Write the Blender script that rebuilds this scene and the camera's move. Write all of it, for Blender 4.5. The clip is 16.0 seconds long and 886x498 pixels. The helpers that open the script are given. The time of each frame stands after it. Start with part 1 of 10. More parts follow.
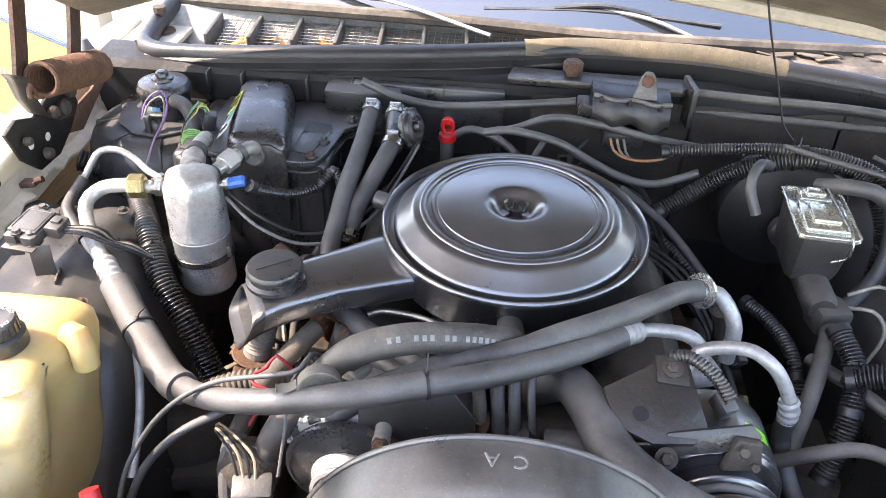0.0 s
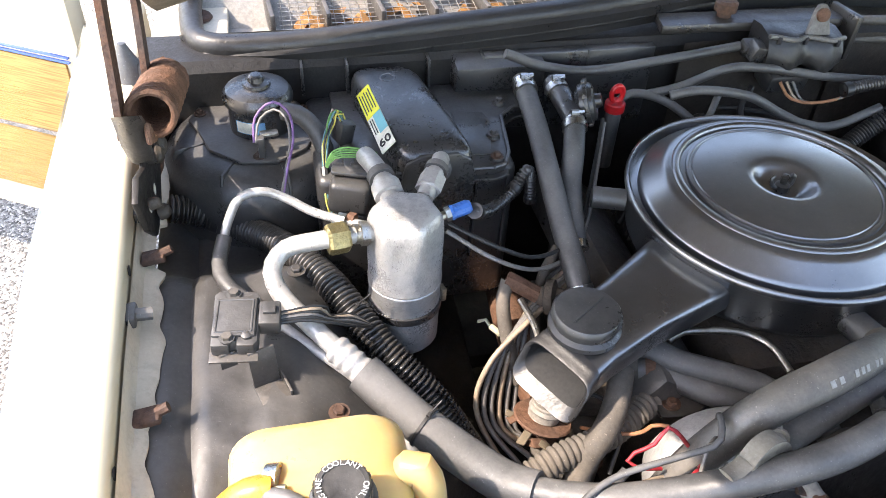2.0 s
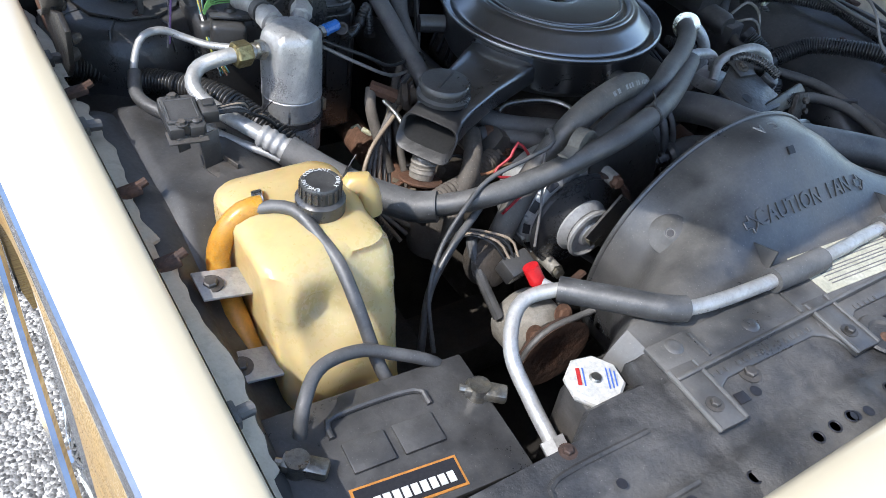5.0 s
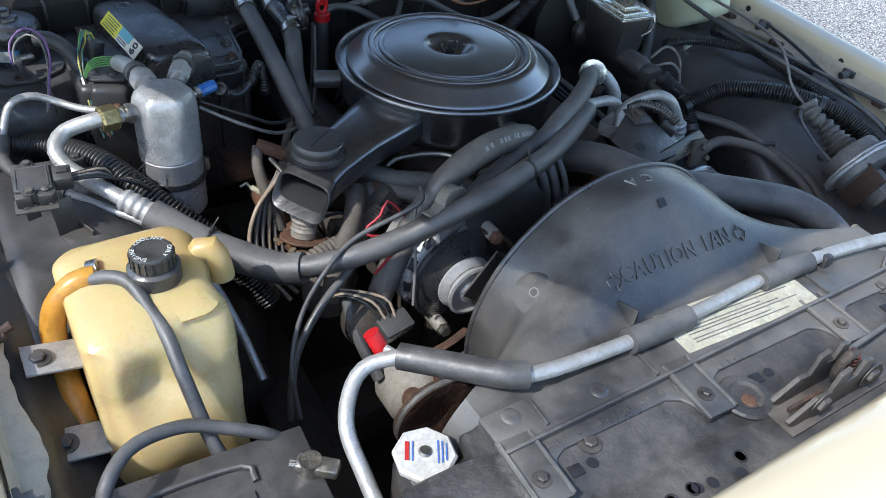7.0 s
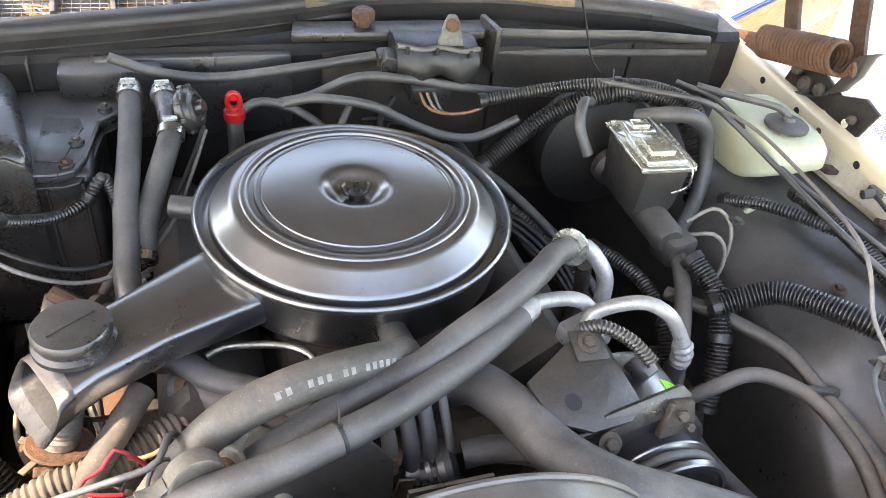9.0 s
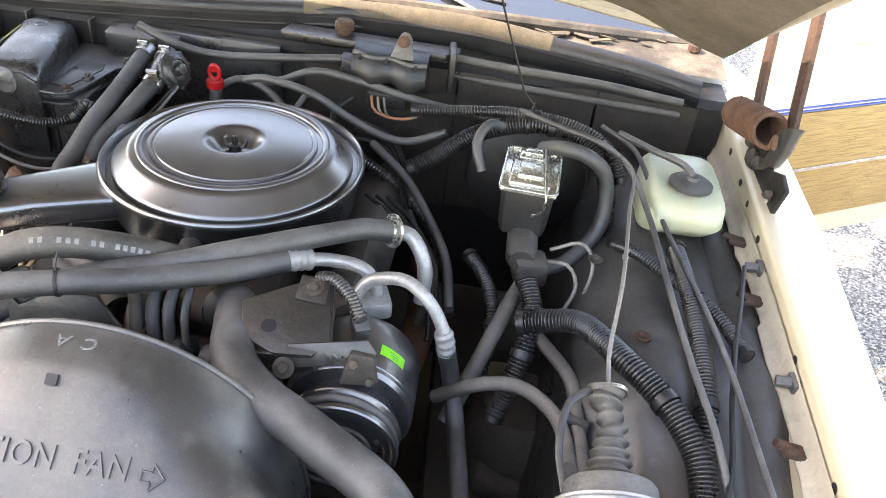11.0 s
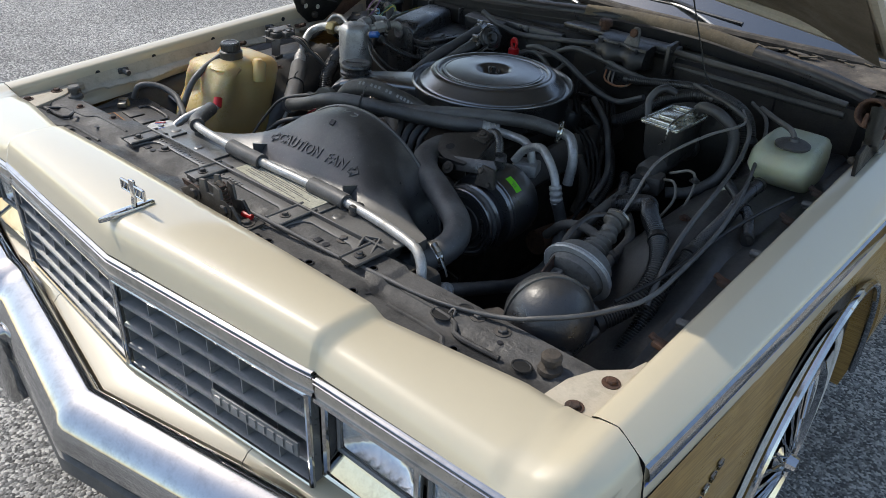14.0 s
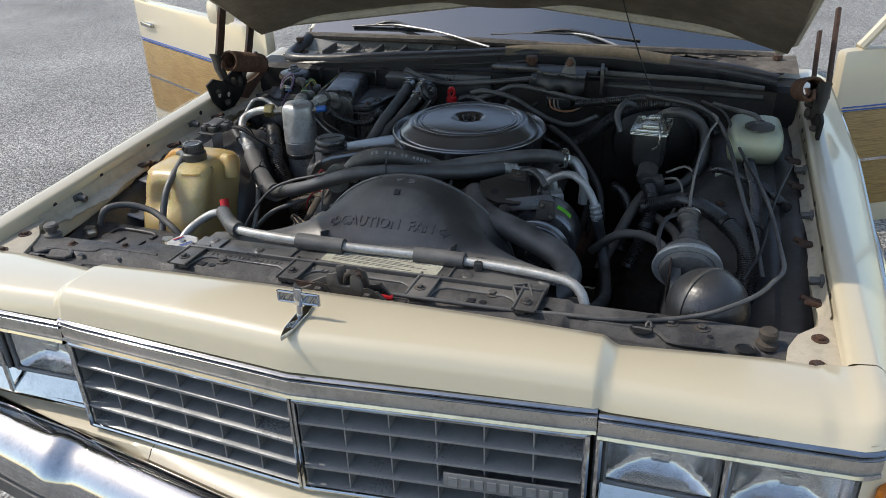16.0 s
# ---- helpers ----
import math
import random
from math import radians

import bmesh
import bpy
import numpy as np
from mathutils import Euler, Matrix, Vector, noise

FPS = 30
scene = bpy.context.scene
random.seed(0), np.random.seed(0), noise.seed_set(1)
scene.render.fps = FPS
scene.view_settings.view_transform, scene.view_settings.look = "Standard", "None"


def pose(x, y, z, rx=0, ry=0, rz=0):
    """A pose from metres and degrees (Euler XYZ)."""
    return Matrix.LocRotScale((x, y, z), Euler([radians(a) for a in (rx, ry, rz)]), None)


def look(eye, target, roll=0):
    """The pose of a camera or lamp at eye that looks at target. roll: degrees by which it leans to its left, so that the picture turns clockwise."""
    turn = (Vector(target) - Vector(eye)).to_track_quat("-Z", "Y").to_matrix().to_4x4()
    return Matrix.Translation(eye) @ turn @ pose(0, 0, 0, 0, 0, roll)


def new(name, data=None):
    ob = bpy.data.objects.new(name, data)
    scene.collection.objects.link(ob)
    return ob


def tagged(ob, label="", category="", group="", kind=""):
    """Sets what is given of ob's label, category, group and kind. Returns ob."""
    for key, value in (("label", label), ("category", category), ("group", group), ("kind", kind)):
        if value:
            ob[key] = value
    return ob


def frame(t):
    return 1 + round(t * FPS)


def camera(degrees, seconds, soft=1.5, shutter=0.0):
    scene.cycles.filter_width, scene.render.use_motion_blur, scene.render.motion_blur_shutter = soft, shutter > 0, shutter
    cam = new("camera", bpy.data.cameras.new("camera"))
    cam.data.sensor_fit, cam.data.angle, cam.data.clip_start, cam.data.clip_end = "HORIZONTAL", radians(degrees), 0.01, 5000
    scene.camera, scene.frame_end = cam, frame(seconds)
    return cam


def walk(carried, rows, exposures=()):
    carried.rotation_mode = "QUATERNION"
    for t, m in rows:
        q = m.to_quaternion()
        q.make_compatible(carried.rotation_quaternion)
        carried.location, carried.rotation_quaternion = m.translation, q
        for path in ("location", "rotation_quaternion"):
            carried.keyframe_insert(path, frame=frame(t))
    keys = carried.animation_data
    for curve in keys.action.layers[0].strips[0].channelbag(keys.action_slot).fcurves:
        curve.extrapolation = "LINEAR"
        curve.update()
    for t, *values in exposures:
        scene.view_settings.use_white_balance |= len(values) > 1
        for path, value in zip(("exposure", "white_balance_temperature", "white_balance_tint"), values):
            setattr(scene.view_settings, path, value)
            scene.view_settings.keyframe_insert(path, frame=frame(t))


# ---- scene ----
# camera and its walk
cam = camera(60.0, 16.0, 0.6, 0.0)
PATH = [
    (0, (-0.035, -1.01, 1.553), (-0.157, 0.597, 0.369), 2.2),
    (0.5, (-0.176, -0.935, 1.529), (-0.219, 0.643, 0.3), 1.9),
    (1, (-0.315, -0.818, 1.497), (-0.242, 0.724, 0.227), 2.3),
    (1.5, (-0.468, -0.765, 1.499), (-0.297, 0.746, 0.2), 1.6),
    (2, (-0.659, -0.724, 1.497), (-0.282, 0.737, 0.184), 3.5),
    (2.5, (-0.747, -0.632, 1.463), (-0.169, 0.752, 0.14), 4.9),
    (3, (-0.835, -0.579, 1.457), (-0.059, 0.695, 0.125), 6.9),
    (3.5, (-0.919, -0.641, 1.471), (-0.009, 0.53, 0.13), 8.5),
    (4, (-0.921, -0.787, 1.47), (-0.003, 0.383, 0.134), 9.7),
    (4.2, (-0.927, -0.839, 1.472), (-0.015, 0.328, 0.128), 10.2),
    (6.3, (-1.016, -1.168, 1.453), (-0.043, 0.045, 0.196), 7.5),
    (6.5, (-0.947, -1.154, 1.463), (0.02, 0.065, 0.206), 7.4),
    (7, (-0.766, -1.097, 1.497), (0.158, 0.161, 0.247), 6.9),
    (7.5, (-0.669, -1.025, 1.498), (0.191, 0.281, 0.251), 6.0),
    (8, (-0.567, -0.925, 1.493), (0.22, 0.415, 0.234), 5.6),
    (8.5, (-0.373, -0.848, 1.475), (0.335, 0.534, 0.215), 5.5),
    (9, (-0.198, -0.817, 1.478), (0.392, 0.638, 0.24), 7.7),
    (9.5, (-0.051, -0.901, 1.479), (0.403, 0.629, 0.273), 8.7),
    (9.7, (0.022, -0.928, 1.499), (0.44, 0.618, 0.301), 9.0),
    (11.8, (0.661, -1.18, 1.509), (0.155, 0.397, 0.388), 5.8),
    (12, (0.745, -1.213, 1.501), (0.131, 0.326, 0.381), 5.7),
    (12.5, (0.923, -1.3, 1.487), (0.111, 0.15, 0.373), 5.4),
    (13, (1.042, -1.428, 1.491), (0.091, -0.058, 0.388), 5.0),
    (13.5, (1.148, -1.53, 1.506), (0.097, -0.209, 0.432), 4.1),
    (14, (1.152, -1.564, 1.524), (0.06, -0.242, 0.494), 2.8),
    (14.5, (1.098, -1.564, 1.532), (0.038, -0.185, 0.546), 1.3),
    (15, (0.926, -1.659, 1.536), (-0.016, -0.172, 0.587), -0.1),
    (15.5, (0.747, -1.802, 1.534), (-0.005, -0.196, 0.608), -1.2),
    (16, (0.559, -1.947, 1.537), (-0.002, -0.256, 0.63), -1.9),
]
EXPOSURES = [(0, 3.07, 8000, 19), (1.5, 2.82, 7700, 17), (3.0, 2.49, 7200, 14), (4.2, 2.09, 6400, 12), (6.3, 1.07, 6300, 8), (7.0, 1.47, 6300, 8), (8.0, 2.27, 7200, 11), (8.6, 2.8, 7300, 9), (9.0, 3.4, 9000, 17), (9.7, 3.7, 9500, 19), (11.8, 2.72, 8500, 16), (12.0, 2.62, 8300, 15), (12.4, 2.17, 7100, 10), (12.9, 1.46, 6300, 9), (13.3, 0.76, 6900, 9), (16, 0.71, 7100, 9)]
walk(cam, [(t, look(eye, target, roll)) for t, eye, target, roll in PATH], EXPOSURES)

# sky and sun
SUN_WAY = Vector((0.88, 0.10, -1.0)).normalized()
world = bpy.data.worlds.new("sky")
scene.world = world
world.use_nodes = True
wn = world.node_tree
sky = wn.nodes.new("ShaderNodeTexSky")
sky.sky_type, sky.sun_disc = "NISHITA", False
sky.sun_elevation = math.asin(-SUN_WAY.z)
sky.sun_rotation = math.atan2(-SUN_WAY.x, -SUN_WAY.y)
wn.links.new(sky.outputs[0], wn.nodes["Background"].inputs[0])
wn.nodes["Background"].inputs[1].default_value = 0.15
sun = new("sun", bpy.data.lights.new("sun", "SUN"))
sun.data.energy, sun.data.angle, sun.data.color = 1.7, radians(0.53), (1.0, 0.97, 0.93)
sun.matrix_world = look(-10 * SUN_WAY, (0, 0, 0))

# materials
def material(name, col, rough=0.5, metal=0.0, col2=None, scale=14.0, spread=0.5, fine=220.0, bump=0.15, rvar=0.15,
             dust=0.0, dustcol=(0.30, 0.27, 0.23), spec=0.5, coat=0.0, island=0.0, glow=None, grime=0.5, coat_rough=0.06, speck=0.6):
    """A surface with large stains, fine grain, relief and an uneven film of dust."""
    m = bpy.data.materials.new(name)
    m.use_nodes = True
    t = m.node_tree
    p = t.nodes["Principled BSDF"]
    lk = t.links.new
    co = t.nodes.new("ShaderNodeTexCoord")

    def noise_tex(s, detail, rough_=0.6):
        n = t.nodes.new("ShaderNodeTexNoise")
        n.inputs["Scale"].default_value, n.inputs["Detail"].default_value = s, detail
        n.inputs["Roughness"].default_value = rough_
        lk(co.outputs["Object"], n.inputs["Vector"])
        return n.outputs["Fac"]

    def ramp(src, lo, hi, a=0.0, b=1.0):
        r = t.nodes.new("ShaderNodeMapRange")
        for k, v in zip((1, 2, 3, 4), (lo, hi, a, b)):
            r.inputs[k].default_value = v
        lk(src, r.inputs[0])
        return r.outputs[0]

    def mix(f, a, b):
        x = t.nodes.new("ShaderNodeMix")
        x.data_type = "RGBA"
        for sock, v in ((x.inputs[0], f), (x.inputs[6], a), (x.inputs[7], b)):
            if hasattr(v, "is_linked"):
                lk(v, sock)
            else:
                sock.default_value = (*v, 1.0) if isinstance(v, tuple) else v
        return x.outputs[2]

    big, small = noise_tex(scale, 5.0), noise_tex(fine, 4.0)
    col2 = col2 or tuple(c * (1.0 - 0.45 * spread) for c in col)
    c = mix(ramp(big, 0.35, 0.68), col, col2)
    c = mix(ramp(small, 0.3, 0.75, 0.0, speck), c, tuple(v * 0.5 for v in col))
    if grime:
        c = mix(ramp(noise_tex(scale * 4.3, 9.0, 0.72), 0.48, 0.62, 0.0, grime), c, tuple(v * 0.45 for v in col))
    if island:
        g = t.nodes.new("ShaderNodeObjectInfo")
        c = mix(ramp(g.outputs["Random"], 0.0, 1.0, 0.0, island), c, tuple(v * 0.55 for v in col))
    r0, r = ramp(big, 0.3, 0.7, rough - rvar, rough + rvar), t.nodes.new("ShaderNodeMath")
    r.operation, r.use_clamp = "ADD", True
    lk(r0, r.inputs[0])
    lk(ramp(small, 0.3, 0.7, -0.6 * rvar, 0.6 * rvar), r.inputs[1])
    r = r.outputs[0]
    if dust:
        d = noise_tex(scale * 0.55, 8.0, 0.7)
        geo = t.nodes.new("ShaderNodeNewGeometry")
        sep = t.nodes.new("ShaderNodeSeparateXYZ")
        lk(geo.outputs["Normal"], sep.inputs[0])
        mul = t.nodes.new("ShaderNodeMath")
        mul.operation = "MULTIPLY"
        lk(ramp(sep.outputs[2], -0.2, 0.9, 0.25, 1.0), mul.inputs[0])
        lk(ramp(d, 0.40, 0.62, 0.12, 1.0), mul.inputs[1])
        mul2 = t.nodes.new("ShaderNodeMath")
        mul2.operation = "MULTIPLY"
        lk(mul.outputs[0], mul2.inputs[0])
        mul2.inputs[1].default_value = dust
        c = mix(mul2.outputs[0], c, dustcol)
        c = mix(ramp(noise_tex(430.0, 2.0, 0.5), 0.68, 0.76, 0.0, min(0.5, dust * 0.8)), c, tuple(min(0.5, v * 1.5) for v in dustcol))
        rr = t.nodes.new("ShaderNodeMath")
        rr.operation, rr.use_clamp = "ADD", True
        lk(r, rr.inputs[0])
        lk(mul2.outputs[0], rr.inputs[1])
        r = rr.outputs[0]
    lk(c, p.inputs["Base Color"])
    lk(r, p.inputs["Roughness"])
    p.inputs["Metallic"].default_value = metal
    p.inputs["Specular IOR Level"].default_value = spec
    p.inputs["Coat Weight"].default_value = coat
    p.inputs["Coat Roughness"].default_value = coat_rough
    if glow:
        p.inputs["Emission Color"].default_value = (*glow[:3], 1)
        p.inputs["Emission Strength"].default_value = glow[3]
    if bump:
        b = t.nodes.new("ShaderNodeBump")
        b.inputs["Strength"].default_value, b.inputs["Distance"].default_value = bump, 0.002
        lk(small, b.inputs["Height"])
        b2 = t.nodes.new("ShaderNodeBump")
        b2.inputs["Strength"].default_value, b2.inputs["Distance"].default_value = min(0.5, bump * 1.2), 0.006
        lk(noise_tex(scale * 3.0, 3.0, 0.5), b2.inputs["Height"])
        lk(b2.outputs[0], b.inputs["Normal"])
        lk(b.outputs[0], p.inputs["Normal"])
    return m


CREAM = material("cream_paint", (0.64, 0.555, 0.395), 0.36, scale=3, spread=0.06, fine=900, bump=0.008, rvar=0.04, coat=1.0, grime=0.02, coat_rough=0.08, speck=0.06)
CREAM_DIRTY = material("cream_paint_dusty", (0.60, 0.53, 0.41), 0.5, scale=9, spread=0.3, dust=0.4, dustcol=(0.34, 0.29, 0.23), bump=0.1, grime=0.35, speck=0.2)
PLASTIC = material("black_plastic", (0.026, 0.026, 0.027), 0.30, dust=0.27, dustcol=(0.23, 0.22, 0.205), spec=0.8)
PLASTIC_CLEAN = material("black_satin_plastic", (0.024, 0.025, 0.028), 0.28, dust=0.13, dustcol=(0.22, 0.215, 0.205), spec=0.85)
APRON = material("apron_plastic", (0.026, 0.026, 0.026), 0.36, scale=7, dust=0.34, dustcol=(0.21, 0.195, 0.18), fine=160, spec=0.8)
RUBBER = material("black_rubber", (0.036, 0.036, 0.037), 0.46, dust=0.44, dustcol=(0.26, 0.25, 0.235), fine=300, spec=0.8, coat=0.2, coat_rough=0.42)
RUBBER_DUSTY = material("dusty_rubber", (0.046, 0.044, 0.040), 0.45, dust=0.58, dustcol=(0.27, 0.24, 0.205), fine=260, spec=0.8)
LOOM = material("loom_plastic", (0.016, 0.016, 0.017), 0.30, dust=0.16, dustcol=(0.26, 0.24, 0.21), spec=0.8, bump=0.0, grime=0.2)
ENAMEL = material("black_enamel", (0.020, 0.021, 0.024), 0.30, scale=10, fine=420, bump=0.04, dust=0.13, dustcol=(0.26, 0.26, 0.26), rvar=0.07, spec=0.8, coat=1.0, coat_rough=0.24)
BLACK_STEEL = material("black_painted_steel", (0.028, 0.027, 0.026), 0.38, dust=0.36, dustcol=(0.22, 0.185, 0.15), scale=20, spec=0.85)
GREASE = material("greasy_iron", (0.05, 0.043, 0.036), 0.6, dust=0.35, dustcol=(0.16, 0.12, 0.085), scale=24, bump=0.4)
RUST = material("rusty_steel", (0.165, 0.080, 0.046), 0.8, col2=(0.095, 0.054, 0.035), scale=30, bump=0.5, fine=160)
RUST_DARK = material("dark_rusty_steel", (0.055, 0.035, 0.027), 0.75, col2=(0.12, 0.055, 0.03), scale=22, bump=0.45, fine=160)
ALU = material("cast_aluminium", (0.50, 0.50, 0.49), 0.42, metal=0.4, col2=(0.38, 0.37, 0.36), scale=30, bump=0.18, fine=300, dust=0.14, grime=0.35, speck=0.15)
ALU_CAN = material("blasted_aluminium", (0.50, 0.50, 0.50), 0.36, metal=0.55, col2=(0.42, 0.42, 0.41), scale=16, bump=0.35, fine=420, dust=0.10, grime=0.45, speck=0.25)
ALU_PIPE = material("aluminium_pipe", (0.52, 0.52, 0.51), 0.38, metal=0.5, col2=(0.38, 0.37, 0.35), scale=30, bump=0.14, dust=0.18, grime=0.4, speck=0.15)
STEEL = material("bright_steel", (0.55, 0.54, 0.52), 0.3, metal=1.0, scale=40, bump=0.05)
ZINC = material("zinc_plate", (0.50, 0.49, 0.46), 0.42, metal=1.0, col2=(0.40, 0.35, 0.25), scale=40)
BRASS = material("brass", (0.40, 0.33, 0.16), 0.45, metal=0.9, col2=(0.24, 0.20, 0.10), scale=50, bump=0.3)
CHROME = material("chrome", (0.54, 0.545, 0.55), 0.07, metal=1.0, scale=6, spread=0.25, bump=0.0, rvar=0.05, grime=0.3, speck=0.15)
TRIM_GREY = material("grey_trim_paint", (0.56, 0.525, 0.47), 0.42, metal=0.75, scale=8, spread=0.3, fine=500, bump=0.04, speck=0.3)
GRILLE_GREY = material("grille_silver_plastic", (0.25, 0.253, 0.257), 0.40, metal=0.3, scale=10, spread=0.3, bump=0.04, grime=0.25, speck=0.15)
GRILLE_DARK = material("grille_dark_plastic", (0.17, 0.178, 0.185), 0.45, metal=0.15, scale=10, bump=0.04, grime=0.25, speck=0.15)
COOLANT = material("amber_tank_plastic", (0.56, 0.445, 0.225), 0.32, col2=(0.50, 0.355, 0.145), scale=5, fine=120, bump=0.03, rvar=0.08, grime=0.14, speck=0.08)
COOLANT.node_tree.nodes["Principled BSDF"].inputs["Subsurface Weight"].default_value = 0.75
COOLANT.node_tree.nodes["Principled BSDF"].inputs["Subsurface Radius"].default_value = (1.0, 0.75, 0.35)
COOLANT.node_tree.nodes["Principled BSDF"].inputs["Subsurface Scale"].default_value = 0.07
COOLANT_STAIN = material("orange_stained_plastic", (0.60, 0.30, 0.045), 0.38, col2=(0.42, 0.17, 0.02), scale=16, bump=0.05)
MILKY = material("milky_tank_plastic", (0.50, 0.55, 0.42), 0.4, col2=(0.50, 0.46, 0.28), scale=9, bump=0.03, grime=0.15, speck=0.08)
RED = material("red_plastic", (0.55, 0.012, 0.015), 0.35, bump=0.03, speck=0.15)
BLUE = material("blue_cap", (0.03, 0.14, 0.46), 0.4, bump=0.03, speck=0.15)
GREEN_LABEL = material("green_sticker", (0.18, 0.75, 0.03), 0.5, bump=0.0, spread=0.1, grime=0.0, speck=0.15)
YELLOW = material("yellow_sticker", (0.75, 0.68, 0.02), 0.5, bump=0.0, spread=0.1, grime=0.0, speck=0.15)
TEAL = material("teal_sticker", (0.09, 0.36, 0.42), 0.5, bump=0.0, spread=0.1, grime=0.0, speck=0.15)
PAPER = material("paper_sticker", (0.70, 0.69, 0.62), 0.55, col2=(0.62, 0.60, 0.48), bump=0.02, spread=0.2, scale=20, speck=0.15)
# print, and the shade painted on discs and boxes set as holes
INK_AND_SHADE = material("dark_ink_and_hole_shade", (0.02, 0.02, 0.025), 0.6, bump=0.0, grime=0.0)
WHITE_INK = material("white_ink", (0.30, 0.30, 0.29), 0.6, bump=0.0, scale=60, spread=0.7, grime=0.5)
ORANGE_INK = material("orange_ink", (0.62, 0.26, 0.05), 0.6, bump=0.0)
RED_INK = material("red_ink", (0.5, 0.03, 0.03), 0.6, bump=0.0)
BLUE_INK = material("blue_ink", (0.08, 0.16, 0.5), 0.6, bump=0.0, grime=0.0)
GLASS_DARK = material("tinted_windshield", (0.025, 0.03, 0.035), 0.03, spec=0.8, bump=0.0, rvar=0.0, scale=2, coat=1.0, grime=0.0, speck=0.15)
LENS = material("lamp_lens", (0.92, 0.94, 0.95), 0.06, scale=60, bump=0.0, rvar=0.03, grime=0.0, speck=0.1)
LENS.node_tree.nodes["Principled BSDF"].inputs["Transmission Weight"].default_value = 0.9
LENS.node_tree.nodes["Principled BSDF"].inputs["IOR"].default_value = 1.12
REFLECTOR = material("lamp_reflector", (0.72, 0.73, 0.74), 0.16, metal=1.0, scale=60, bump=0.0, rvar=0.05, grime=0.2, speck=0.1)
AMBER = material("amber_lens", (0.65, 0.18, 0.01), 0.15, bump=0.0, speck=0.15)
WIRE = {n: material(n + "_wire", c, 0.45, bump=0.0, spread=0.2) for n, c in {
    "black": (0.02, 0.02, 0.02), "purple": (0.22, 0.12, 0.30), "green": (0.14, 0.34, 0.10), "yellow": (0.62, 0.55, 0.12),
    "teal": (0.10, 0.25, 0.28), "tan": (0.38, 0.30, 0.22), "orange": (0.45, 0.20, 0.10), "red": (0.42, 0.03, 0.04), "grey": (0.20, 0.19, 0.18)}.items()}
LEAVES = material("dry_leaves", (0.36, 0.17, 0.05), 0.8, col2=(0.2, 0.1, 0.03), scale=40)
SEALER = material("windshield_sealer", (0.05, 0.042, 0.035), 0.7, dust=0.6, dustcol=(0.28, 0.24, 0.19), bump=0.5, fine=120)
TYRE = material("tyre_rubber", (0.02, 0.02, 0.021), 0.6, dust=0.3)
WHITEWALL = material("whitewall", (0.72, 0.71, 0.68), 0.6, dust=0.1)
SHROUD = material("shroud_plastic", (0.028, 0.030, 0.033), 0.31, dust=0.50, scale=6, dustcol=(0.27, 0.25, 0.218), fine=240, spec=1.0, coat=0.2, coat_rough=0.34)
SUPPORT = material("radiator_support_paint", (0.034, 0.034, 0.035), 0.46, scale=16, dust=0.34, dustcol=(0.25, 0.235, 0.215), bump=0.4, spec=0.45, grime=0.7)
SUEDE = material("tan_seal_dust", (0.10, 0.085, 0.062), 0.75, scale=5, dust=0.7, dustcol=(0.33, 0.255, 0.16), fine=200, bump=0.2)


def wood_material():
    m = material("woodgrain_film", (0.43, 0.285, 0.105), 0.35, col2=(0.36, 0.215, 0.075), scale=3, bump=0.02, fine=400, speck=0.1, grime=0.05)
    t = m.node_tree
    w, mp, co = t.nodes.new("ShaderNodeTexNoise"), t.nodes.new("ShaderNodeMapping"), t.nodes.new("ShaderNodeTexCoord")
    mp.inputs["Scale"].default_value = (3.0, 2.5, 70)
    t.links.new(co.outputs["Object"], mp.inputs[0])
    t.links.new(mp.outputs[0], w.inputs["Vector"])
    w.inputs["Detail"].default_value = 6
    p = t.nodes["Principled BSDF"]
    old = p.inputs["Base Color"].links[0].from_socket
    x = t.nodes.new("ShaderNodeMix")
    x.data_type, x.blend_type = "RGBA", "MULTIPLY"
    x.inputs[0].default_value = 0.8
    rp = t.nodes.new("ShaderNodeValToRGB")
    rp.color_ramp.elements[0].color, rp.color_ramp.elements[1].color = (0.5, 0.45, 0.4, 1), (1, 1, 1, 1)
    rp.color_ramp.elements[0].position, rp.color_ramp.elements[1].position = 0.35, 0.6
    t.links.new(w.outputs["Fac"], rp.inputs[0])
    t.links.new(old, x.inputs[6])
    t.links.new(rp.outputs[0], x.inputs[7])
    t.links.new(x.outputs[2], p.inputs["Base Color"])
    return m


